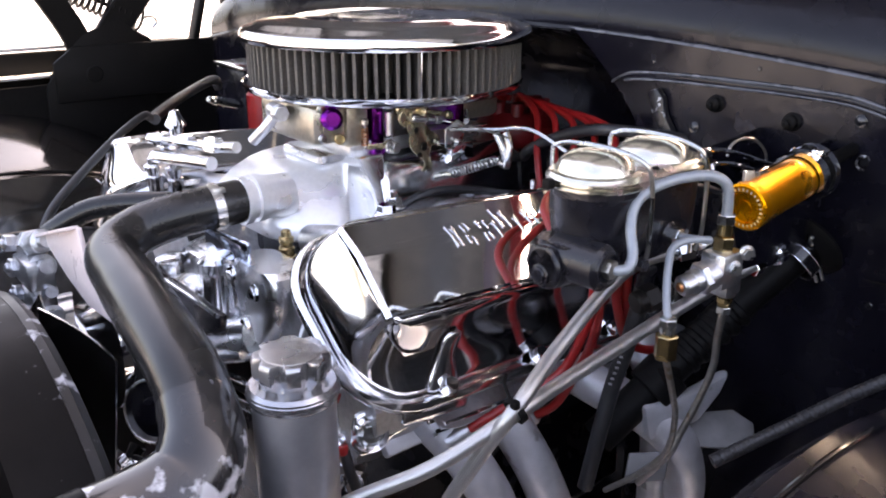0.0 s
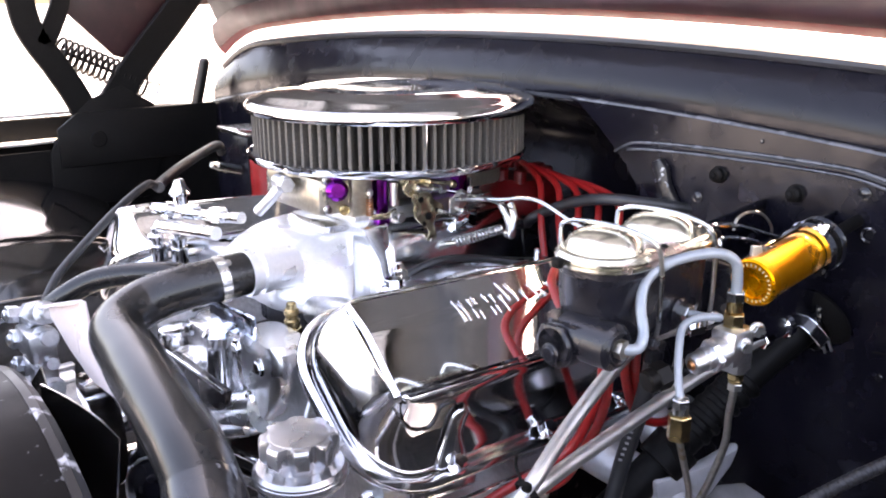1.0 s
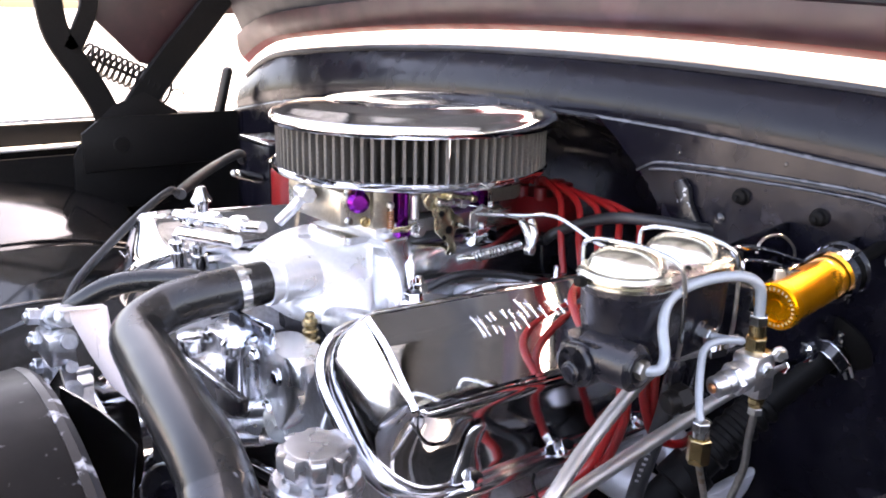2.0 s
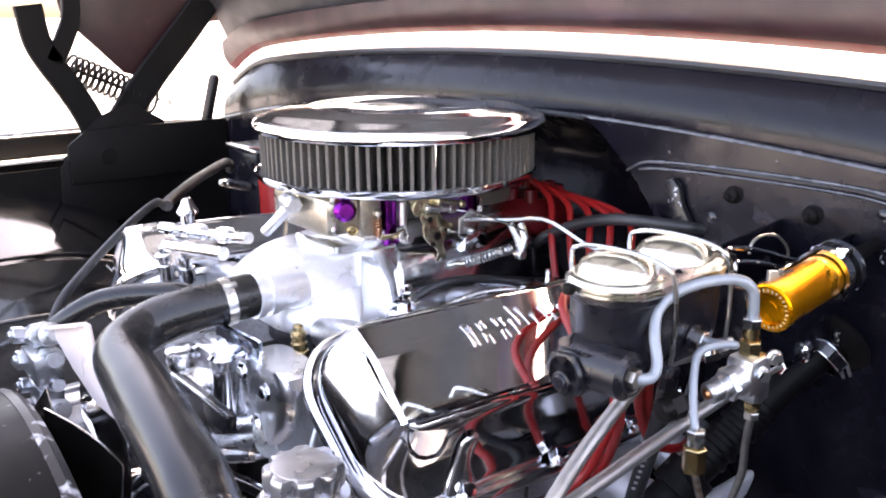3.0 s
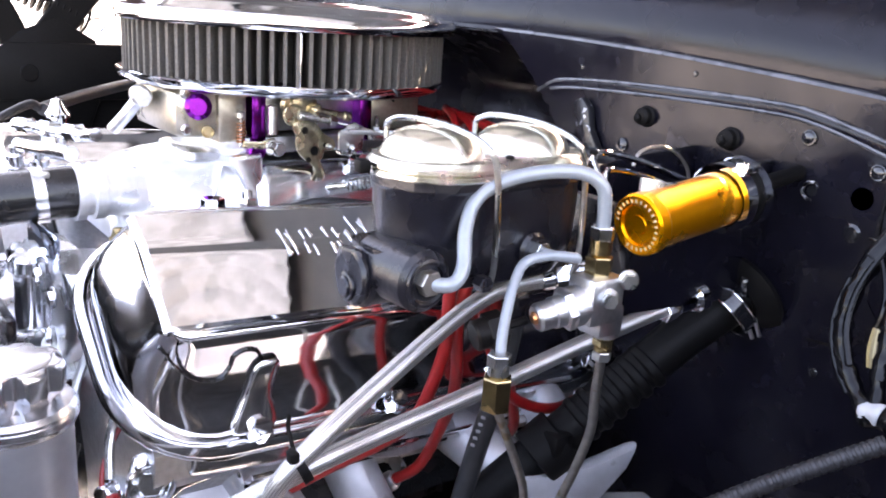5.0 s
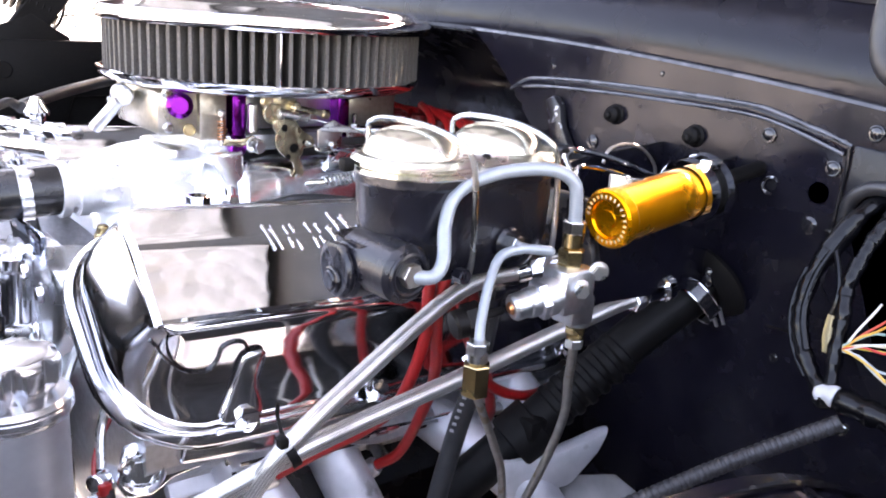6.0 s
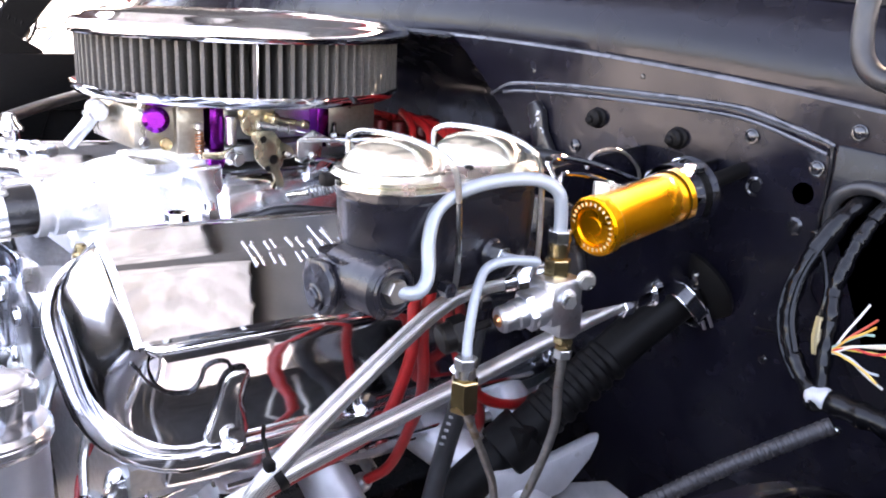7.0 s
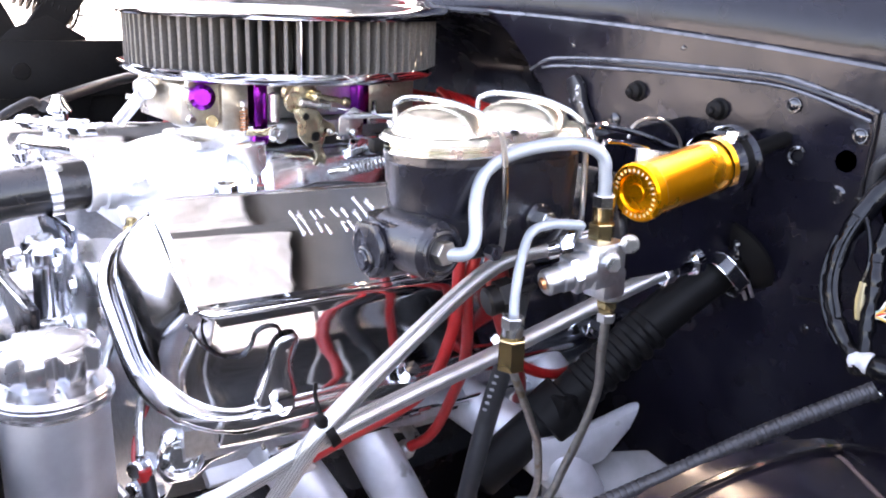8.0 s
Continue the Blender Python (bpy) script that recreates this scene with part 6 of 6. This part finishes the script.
part("outlet_nut", hexnut(0.0075, 0.0, 0.008, (0.5215, -0.163, 1.067), (1, 0.05, 0)), DULL_STEEL, mc)
part("outlet_nut", hexnut(0.007, 0.0, 0.008, (0.517, -0.077, 1.073), (1, 0, 0)), STEEL, mc)
part("stud", hexnut(0.005, 0, 0.008, (0.519, -0.122, 1.060), (1, 0, 0)), BLACK_CAST, mc)
part("mount_flange", prism([(-0.045, -0.02), (-0.03, 0.03), (0.03, 0.03), (0.045, -0.02), (0.02, -0.035), (-0.02, -0.035)], 0.010, (MX, 0.0, 1.065), (1, 0, 0), (0, 0, 1), 0.003), BLACK_CAST, mc)
bk = thing("master_cylinder_bracket", (MX, 0.09, 1.03), "black steel bracket with chrome rod between master cylinder and firewall", "bracket")
part("side_plate", prism([(0.0, -0.045), (0.0, 0.035), (0.05, 0.045), (0.165, 0.055), (0.165, -0.055)], 0.004, (MX - 0.042, 0.004, 1.06), (0, 1, 0), (0, 0, 1), 0.001), BLACK_PAINT, bk)
part("side_plate", prism([(0.0, -0.045), (0.0, 0.035), (0.05, 0.045), (0.165, 0.055), (0.165, -0.055)], 0.004, (MX + 0.030, 0.004, 1.06), (0, 1, 0), (0, 0, 1), 0.001), BLACK_PAINT, bk)
part("rod", tube([V(0.498, -0.008, 1.112), V(0.492, -0.008, 1.121), V(0.490, 0.004, 1.1245), V(0.492, 0.040, 1.117), V(0.497, 0.090, 1.100), V(0.502, 0.130, 1.088)], 0.0024, 10, 6), CHROME, bk)
part("rod", tube([V(0.500, -0.004, 1.108), V(0.497, 0.004, 1.114), V(0.499, 0.040, 1.107), V(0.503, 0.085, 1.092)], 0.0020, 10, 6), CHROME, bk)
part("wire_loop", tube([V(0.484, 0.042, 1.112), V(0.483, 0.048, 1.121), V(0.484, 0.062, 1.125), V(0.487, 0.080, 1.122), V(0.489, 0.097, 1.108), V(0.487, 0.104, 1.090)], 0.0013, 8, 6), DULL_STEEL, bk)
part("web", prism([(0.0, -0.012), (0.0, 0.03), (0.05, 0.022), (0.04, -0.008)], 0.003, (MX + 0.045, 0.0, 1.085), (0.15, 1, 0), (0, 0, 1), 0.001), STEEL, bk)

# ---------- gold canister ----------
gaxis = V(0.0, 0.1, 0.013).normalized()
GF = V(0.535, -0.008, 1.086)
gold = thing("gold_reservoir", GF + gaxis * 0.06, "gold anodised cylinder with a chrome clamp on the firewall", "reservoir")
part("barrel", lathe([(0.0195, 0.010), (0.0192, 0.014), (0.0190, 0.016), (0.0190, 0.084), (0, 0.084)], GF, gaxis, 48), GOLD, gold)
part("end_cap", lathe([(0, 0.0010), (0.006, 0.0010), (0.0065, 0.0018), (0.0125, 0.0018), (0.0135, 0.0), (0.0190, 0.0), (0.0205, 0.0016), (0.0205, 0.009), (0.0195, 0.0105), (0, 0.0105)], GF, gaxis, 56), GOLD, gold)
m_g = aim(GF - gaxis * 0.0002, gaxis)
for k in range(22):
    a = 2 * math.pi * (k + 0.3) / 26
    bmk = box((0.0160 * math.cos(a), 0.0160 * math.sin(a), -0.0001), (0.0022, 0.0013, 0.0005), 0.0, Matrix.Rotation(a, 4, "Z"))
    bmk.transform(m_g)
    part("marking_bar", bmk, WHITE_PRINT, gold)
part("clamp", join(ring(0.0205, 0.0040, GF + gaxis * 0.088, gaxis, 40, 0.010), ring(0.0228, 0.0030, GF + gaxis * 0.104, gaxis, 40, 0.008), box(GF + gaxis * 0.094 + V(0.012, 0, 0.022), (0.010, 0.016, 0.007), 0.002)), CHROME, gold)
part("mount", lathe([(0.018, 0.084), (0.0215, 0.094), (0.0225, 0.108), (0.0215, 0.114), (0.012, 0.117), (0.006, 0.122), (0.006, 0.181), (0, 0.181)], GF, gaxis, 36), BLACK_MATT, gold)

# ---------- proportioning valve and brake lines ----------
pv = thing("proportioning_valve", (0.553, -0.055, 1.03), "cast aluminium brake proportioning valve with brass fittings", "valve")
part("body", join(box((0.551, -0.057, 1.0505), (0.023, 0.028, 0.030), 0.004), box((0.550, -0.049, 1.0360), (0.020, 0.021, 0.020), 0.003), cyl(0.0085, 0.0, 0.012, (0.5485, -0.042, 1.0215), (0, 0, 1), 20)), CAST_ALU, pv)
vax = V(-0.25, -1, -0.22).normalized()
V0 = V(0.550, -0.067, 1.0475)
part("piston_housing", join(lathe([(0, 0), (0.0125, 0.0), (0.0125, 0.009), (0.0112, 0.011), (0.0096, 0.013), (0.0096, 0.020), (0.0086, 0.021), (0.0086, 0.0295), (0.0070, 0.0315), (0, 0.0315)], V0, vax, 28), hexnut(0.0132, 0.008, 0.014, V0, vax)), CAST_ALU, pv)
part("end_screw", cyl(0.0042, 0.030, 0.0335, V0, vax, 14), COPPER, pv)
for dx, dy, dz in ((0.008, -0.057, 1.0535), (0.009, -0.043, 1.0635)):
    part("bolt", join(cyl(0.0062, 0, 0.005, (0.553 + dx, dy, dz), (0.8, -0.6, 0), 16), hexnut(0.0048, 0.004, 0.009, (0.553 + dx, dy, dz), (0.8, -0.6, 0))), STEEL, pv)
part("brass_fitting", join(hexnut(0.0085, 0, 0.012, (0.550, -0.056, 1.064), (0, 0, 1)), cyl(0.0065, 0.012, 0.024, (0.550, -0.056, 1.064), (0, 0, 1), 16)), BRASS, pv)
part("tube_nut", hexnut(0.0075, 0.022, 0.030, (0.550, -0.056, 1.064), (0, 0, 1)), STEEL, pv)
part("brass_fitting", join(hexnut(0.0070, 0, 0.008, (0.5485, -0.042, 1.0160), (0, 0, 1)), cyl(0.0055, -0.005, 0.0, (0.5485, -0.042, 1.0160), (0, 0, 1), 16)), BRASS, pv)
part("tube_nut", hexnut(0.0062, -0.010, -0.004, (0.5485, -0.042, 1.0160), (0, 0, 1)), STEEL, pv)

part("switch", join(hexnut(0.0115, 0.046, 0.058, V0 + V(-0.012, 0.004, -0.006), vax), cyl(0.0095, 0.056, 0.066, V0 + V(-0.012, 0.004, -0.006), vax, 20), cyl(0.0028, 0.030, 0.048, V0 + V(-0.012, 0.004, -0.006), vax, 10)), PLASTIC_GREY, pv, "dark plastic switch")


def line_thing(pts, r, mat, label, name="brake_line", category="brake line", seg=12, per=8):
    ob = thing(name, pts[0], label, category)
    part("pipe", tube(pts, r, seg, per), mat, ob)
    return ob


line_thing([V(0.522, -0.165, 1.068), V(0.529, -0.158, 1.066), V(0.532, -0.150, 1.067), V(0.530, -0.143, 1.075), V(0.521, -0.136, 1.093), V(0.517, -0.127, 1.108), V(0.520, -0.112, 1.118), V(0.529, -0.091, 1.124), V(0.541, -0.070, 1.125), V(0.5485, -0.059, 1.118), V(0.550, -0.0565, 1.104), V(0.550, -0.056, 1.090)], 0.0042, GREY_LINE, "thick grey coated brake line bent from master cylinder to valve")
l2 = line_thing([V(0.520, -0.077, 1.073), V(0.532, -0.075, 1.0735), V(0.546, -0.073, 1.075), V(0.5475, -0.075, 1.0765), V(0.541, -0.090, 1.0775), V(0.538, -0.105, 1.074), V(0.545, -0.119, 1.062), V(0.556, -0.133, 1.045), V(0.566, -0.1425, 1.033)], 0.0030, GREY_LINE, "thin grey coated brake line bent down to a brass block")
TB = V(0.5665, -0.1435, 1.015)
tb = thing("brass_union", TB - V(0, 0, 0.012), "brass hose union with a steel tube nut", "union")
part("block", hexnut(0.0085, -0.010, 0.009, TB, (0, 0, 1), 0.3), BRASS, tb)
part("tube_nut", join(cyl(0.006, 0.009, 0.017, TB, (0, 0, 1), 16), hexnut(0.0068, 0.015, 0.022, TB, (0, 0, 1))), STEEL, tb)
bh = thing("brake_hose", V(0.473, -0.05, 1.0), "black rubber hose dropping behind the braided lines", "hose")
part("hose", tube([V(0.474, -0.05, 1.012), V(0.470, -0.05, 0.985), V(0.460, -0.048, 0.945), V(0.450, -0.052, 0.900), V(0.447, -0.062, 0.855), V(0.44, -0.07, 0.79)], 0.0078, 16, 8), RUBBER, bh)
part("end_fitting", join(cyl(0.0085, -0.004, 0.012, (0.474, -0.05, 1.010), (0.1, 0, 1), 16), hexnut(0.009, 0.010, 0.018, (0.474, -0.05, 1.010), (0.1, 0, 1))), BLACK_CAST, bh)
for k in range(6):
    c = V(0.4600, -0.0555, 0.935).lerp(V(0.4525, -0.0590, 0.905), k / 5)
    part("print_bar", box(c, (0.0034, 0.0012, 0.0022), 0.0003, Matrix.Rotation(radians(30), 4, "Z")), GREY_METAL, bh, "pale printed bars")
line_thing([TB + V(0.0, 0.001, -0.010), V(0.559, -0.117, 0.961), V(0.554, -0.103, 0.933), V(0.539, -0.088, 0.888), V(0.508, -0.081, 0.846), V(0.47, -0.077, 0.806)], 0.0026, DULL_STEEL, "thin dull steel brake line dropping from the union")
line_thing([V(0.5485, -0.042, 1.010), V(0.5465, -0.040, 0.998), V(0.543, -0.037, 0.979), V(0.541, -0.035, 0.951), V(0.533, -0.039, 0.915), V(0.523, -0.044, 0.882), V(0.516, -0.05, 0.857), V(0.49, -0.055, 0.815)], 0.0032, DULL_STEEL, "dull steel brake line running down to the frame")

# ---------- braided lines ----------
TIE = V(0.495, -0.223, 0.961)
bA = thing("braided_line", V(0.48, -0.12, 1.0), "stainless braided fuel line crossing the engine side", "braided line", "braided lines")
part("line", tube([V(0.500, -0.02, 1.045), V(0.489, -0.038, 1.041), V(0.478, -0.063, 1.035), V(0.474, -0.094, 1.022), V(0.480, -0.161, 0.988), TIE, V(0.48, -0.240, 0.925), V(0.455, -0.258, 0.868), V(0.44, -0.27, 0.82)], 0.0062, 16, 8), BRAID, bA)
part("hose_end", join(hexnut(0.0100, -0.004, 0.010, (0.495, -0.029, 1.043), (0.6, 0.75, 0.25)), cyl(0.0082, 0.010, 0.024, (0.495, -0.029, 1.043), (0.6, 0.75, 0.25), 16), cyl(0.0078, -0.014, -0.004, (0.495, -0.029, 1.043), (0.6, 0.75, 0.25), 16)), CHROME, bA)
bB = thing("braided_line", V(0.48, 0.0, 0.98), "stainless braided fuel line with a chrome hose end", "braided line", "braided lines")
part("line", tube([V(0.505, 0.075, 1.007), V(0.500, 0.053, 1.001), V(0.490, -0.003, 0.985), V(0.484, -0.079, 0.968), V(0.486, -0.165, 0.957), TIE + V(-0.007, 0.004, -0.012), V(0.463, -0.280, 0.915), V(0.425, -0.325, 0.886), V(0.40, -0.36, 0.86)], 0.0062, 16, 8), BRAID, bB)
part("hose_end", join(hexnut(0.0105, 0, 0.012, (0.504, 0.070, 1.006), (0.15, 1, 0.2)), cyl(0.0085, 0.012, 0.03, (0.504, 0.070, 1.006), (0.15, 1, 0.2), 16), cyl(0.012, 0.03, 0.04, (0.504, 0.070, 1.006), (0.15, 1, 0.2), 16)), CHROME, bB)
ct = thing("cable_tie", TIE, "black cable tie holding two braided lines together", "cable tie")
part("strap", join(ring(0.0098, 0.0014, TIE + V(-0.003, 0.002, -0.005), (0.1, 0.7, 0.35), 24, 0.0058), box(TIE + V(0.004, -0.006, 0.006), (0.007, 0.006, 0.007), 0.0015), tube([TIE + V(-0.008, 0.0, 0.004), TIE + V(-0.014, 0.0, 0.014), TIE + V(-0.013, 0.0, 0.022)], 0.0014, 6, 4)), BLACK_MATT, ct)

# ---------- steering column, conduit, harness ----------
col = thing("steering_shaft", V(0.48, 0.08, 0.90), "black steering shaft with a ribbed rubber boot", "steering shaft")
CS = V(-0.012, 0.0, 0.018)
part("shaft", tube([p + CS for p in (V(0.525, 0.175, 0.995), V(0.495, 0.121, 0.945), V(0.462, 0.045, 0.872), V(0.43, -0.03, 0.80))], 0.0185, 18, 6), HINGE_BLACK, col)
for k in range(6):
    p = V(0.500, 0.130, 0.953).lerp(V(0.462, 0.045, 0.872), 0.35 + 0.11 * k) + CS
    part("boot_rib", lathe([(0.017, -0.0055), (0.0200, -0.003), (0.0207, 0.0), (0.0200, 0.003), (0.017, 0.0055)], p, (0.03, 0.08, 0.075), 24), HINGE_BLACK, col)
part("coupling", join(cyl(0.025, -0.015, 0.015, V(0.455, 0.03, 0.856) + CS, (0.03, 0.08, 0.075), 24), box(V(0.468, 0.025, 0.868) + CS, (0.02, 0.02, 0.02), 0.004)), HINGE_BLACK, col)
CR = V(0.515, 0.155, 0.976) + CS
part("clamp_ring", join(ring(0.0225, 0.0028, CR, (0.03, 0.08, 0.075), 32, 0.012), box(CR + V(0.016, -0.004, 0.020), (0.012, 0.014, 0.010), 0.003), cyl(0.004, -0.012, 0.012, CR + V(0.016, -0.005, 0.022), (0.2, -0.5, 0.8), 12)), BLACK_GLOSS, col, "glossy clamp ring round the shaft")
for d in (-0.006, 0.006):
    part("clamp_edge", ring(0.0254, 0.0008, CR + V(0.03, 0.08, 0.075).normalized() * d, (0.03, 0.08, 0.075), 36), POLISHED, col, "thin bright edge of the clamp")
part("floor_seal", lathe([(0.016, 0.0), (0.036, 0.0), (0.038, 0.004), (0.032, 0.010), (0.022, 0.014), (0.016, 0.012)], V(0.522, 0.1695, 0.991) + CS, (-0.2, -1, -0.6), 32), HINGE_BLACK, col)
CON = [V(0.566, -0.060, 0.880), V(0.596, -0.006, 0.906), V(0.622, 0.032, 0.930), V(0.646, 0.060, 0.950), V(0.672, 0.086, 0.971)]
con = thing("ribbed_conduit", CON[2], "black ribbed plastic conduit crossing towards the fender", "conduit")
part("conduit", tube(CON, 0.0056, 18, 60, radius=lambda s: 1.0 + 0.055 * math.copysign(1, math.sin(s * 2 * math.pi * 44) + 0.3)), RIBBED, con)
har = thing("wiring_harness", V(0.65, 0.11, 0.98), "taped black wiring harness with loose coloured wire ends", "wiring harness")
TRUNK = [V(0.634, 0.168, 1.106), V(0.629, 0.150, 1.095), V(0.623, 0.140, 1.080), V(0.616, 0.128, 1.055), V(0.615, 0.120, 1.036), V(0.618, 0.114, 1.020), V(0.627, 0.108, 1.002), V(0.641, 0.103, 0.987), V(0.656, 0.100, 0.978)]
BRANCH = [V(0.652, 0.168, 1.108), V(0.648, 0.155, 1.098), V(0.644, 0.145, 1.083), V(0.642, 0.135, 1.067), V(0.641, 0.125, 1.048), V(0.646, 0.117, 1.028), V(0.649, 0.110, 1.005), V(0.655, 0.100, 0.981)]
part("trunk", tube(TRUNK, 0.0062, 14, 8, radius=lambda s: 1.0 + 0.09 * math.sin(41 * s) + 0.06 * math.sin(97 * s)), TAPE_BLACK, har)
part("trunk", tube(BRANCH, 0.0052, 14, 8, radius=lambda s: 1.0 + 0.12 * math.sin(33 * s) + 0.07 * math.sin(83 * s)), TAPE_BLACK, har)
part("trunk", tube([p + V(0.0045, -0.004, 0.002) for p in TRUNK[2:7]], 0.0026, 10, 8), TAPE_BLACK, har)
part("trunk", tube([p + V(-0.0050, -0.0035, 0.0) for p in TRUNK[3:8]], 0.0022, 10, 8), TAPE_BLACK, har)
part("tape_wrap", tube([V(0.6265, 0.1455, 1.0885), V(0.6225, 0.1390, 1.0775), V(0.6195, 0.1340, 1.0685)], 0.0080, 14, 5), TAPE_BLACK, har, "black tape wrap")
part("tape_end", box((0.6160, 0.136, 1.081), (0.006, 0.004, 0.004), 0.001), TAPE_BLACK, har)
part("wire", tube([V(0.625, 0.132, 1.072), V(0.632, 0.126, 1.062), V(0.637, 0.122, 1.050), V(0.6385, 0.119, 1.040), V(0.6375, 0.117, 1.030)], 0.0021, 8, 6), TAPE_BLACK, har)
part("taped_branch", tube([V(0.648, 0.102, 0.977), V(0.662, 0.100, 0.980), V(0.682, 0.100, 0.979), V(0.70, 0.101, 0.978), V(0.74, 0.108, 0.968)], 0.0085, 14, 8, radius=lambda s: 1.0 + 0.10 * math.sin(37 * s)), TAPE_BLACK, har)
part("tape_wrap", tube([V(0.649, 0.1000, 0.9790), V(0.656, 0.0985, 0.9815), V(0.661, 0.0985, 0.9812)], 0.0072, 12, 6, radius=lambda s: 1.0 + 0.07 * math.sin(9 * s)), TAPE_WHITE, har, "silvery tape wrap")
part("terminal", join(cyl(0.0035, 0, 0.006, (0.672, 0.094, 0.966), (0.2, -1, -0.2), 12), hexnut(0.0030, 0.005, 0.009, (0.672, 0.094, 0.966), (0.2, -1, -0.2))), STEEL, har)
for k in range(11):
    p = smooth_path(TRUNK if k % 2 else BRANCH, 8)
    i = 8 + 4 * k
    part("tape_turn", tube([p[i], p[i + 1], p[i + 2]], 0.0070 if k % 2 else 0.0060, 14, 3), TAPE_BLACK, har)
wc = [(0.75, 0.70, 0.62), (0.55, 0.08, 0.05), (0.72, 0.36, 0.06), (0.30, 0.45, 0.40), (0.70, 0.66, 0.60), (0.60, 0.05, 0.04), (0.72, 0.62, 0.45), (0.70, 0.62, 0.10), (0.45, 0.50, 0.52), (0.70, 0.42, 0.10), (0.62, 0.60, 0.56)]
random.seed(5)
for k, c in enumerate(wc):
    s0 = V(0.652 + 0.002 * random.random(), 0.110, 1.010 + 0.0012 * (k % 4))
    ang = radians(66 - 9.0 * k + random.uniform(-5, 5))
    ln = random.uniform(0.026, 0.042)
    e0 = s0 + V(ln * math.cos(ang), random.uniform(-0.004, 0.012), ln * math.sin(ang))
    part("loose_wire", tube([s0, s0.lerp(e0, 0.35) + V(0, 0, 0.002), s0.lerp(e0, 0.7) + V(0, 0.002, random.uniform(-0.003, 0.003)), e0], 0.0009, 6, 5), wire_material("wire_insulation", c), har)
for k, c in enumerate(((0.40, 0.30, 0.14), (0.30, 0.24, 0.14), (0.50, 0.42, 0.26))):
    part("loose_wire", tube([V(0.640 + 0.002 * k, 0.112, 1.004), V(0.6375 + 0.002 * k, 0.113, 1.016), V(0.6375 + 0.0015 * k, 0.115, 1.030)], 0.0011, 6, 5), wire_material("bare_wire", c), har)
part("thin_wire", tube([V(0.57, 0.16, 0.99), V(0.60, 0.155, 0.992), V(0.63, 0.13, 0.985)], 0.0012, 6, 6), PLASTIC_GREY, har)
lo = thing("hose_loop", V(0.63, 0.15, 1.2), "black rubber hose looping out of the firewall", "hose")
part("hose", tube([V(0.618, 0.175, 1.262), V(0.620, 0.150, 1.245), V(0.622, 0.143, 1.215), V(0.629, 0.141, 1.197), V(0.643, 0.143, 1.188), V(0.67, 0.15, 1.186)], 0.0075, 14, 8), RUBBER, lo)

# frame plates low down
fp = thing("frame_plate", V(0.5, 0.03, 0.80), "unpainted grey steel plate on the frame", "plate")
part("plate", prism([(-0.04, -0.02), (-0.028, 0.016), (0.015, 0.022), (0.035, 0.008), (0.034, -0.02)], 0.006, (0.485, 0.085, 0.815), (0.7, 0.7, 0), (-0.5, 0.5, 0.6), 0.002), GREY_PLATE, fp)
part("plate", prism([(-0.025, -0.015), (-0.02, 0.015), (0.02, 0.018), (0.015, -0.01)], 0.006, (0.47, -0.01, 0.80), (0.7, 0.7, 0), (-0.3, 0.3, 0.8), 0.002), GREY_PLATE, fp)

# ---------- hood hinge ----------
def build_hinge(side):
    hx = CX + side * 0.875
    P2, U = (0, 1, 0), (0, 0, 1)

    def bar(name, pts, wd, parent):
        """A folded flat steel arm: a run of points in the hinge's plane, wide and 8 mm thick."""
        path = smooth_path([V(hx, y, z) for y, z in pts], 6)
        rings = []
        for i, p in enumerate(path):
            d = (path[min(i + 1, len(path) - 1)] - path[max(i - 1, 0)]).normalized()
            n = V(0, -d.z, d.y)
            rings.append([p + n * (a * wd / 2) + V(b * 0.007, 0, 0) for a, b in ((-1, -0.6), (-0.9, -1), (0.9, -1), (1, -0.6), (1, 0.6), (0.9, 1), (-0.9, 1), (-1, 0.6))])
        return part(name, loft(rings), HINGE_BLACK, parent)

    h = part("hinge", prism([(-0.13, -0.13), (-0.125, -0.02), (-0.09, 0.035), (-0.045, 0.075), (0.02, 0.10), (0.085, 0.06), (0.10, -0.02), (0.06, -0.13)], 0.008, (hx - side * 0.004, -0.05, 1.05), P2, U, 0.002), HINGE_BLACK, hood, "black steel hinge with a coil spring")
    bar("front_arm", [(-0.086, 1.044), (-0.109, 1.123), (-0.143, 1.190), (-0.168, 1.232), (-0.186, 1.273), (-0.194, 1.335)], 0.050, h)
    bar("fork_arm", [(-0.160, 1.232), (-0.138, 1.272), (-0.121, 1.313), (-0.116, 1.370)], 0.034, h)
    bar("rear_arm", [(-0.086, 1.044), (-0.071, 1.080), (-0.019, 1.150), (0.034, 1.214), (0.091, 1.276), (0.150, 1.345)], 0.058, h)
    bar("link", [(-0.150, 1.030), (-0.118, 1.055), (-0.075, 1.062), (-0.035, 1.048), (-0.005, 1.020)], 0.050, h)
    part("spring", coil(V(hx + side * 0.02, -0.130, 1.221), V(hx + side * 0.02, 0.030, 1.146), 0.0255, 15, 0.0030), HINGE_BLACK, h)
    part("spring_hook", tube([V(hx + side * 0.02, 0.030, 1.146), V(hx + side * 0.02, 0.052, 1.150), V(hx + side * 0.02, 0.062, 1.138), V(hx + side * 0.02, 0.052, 1.126)], 0.003, 8, 5), STEEL, h)
    part("spring_rod", cyl(0.004, 0, 0.16, (hx + side * 0.02, -0.125, 1.219), (0, 0.160, -0.075), 10), HINGE_BLACK, h)
    part("pivot", cyl(0.016, -0.02, 0.02, (hx, -0.086, 1.050), (1, 0, 0), 20), HINGE_BLACK, h)
    return h


build_hinge(-1)
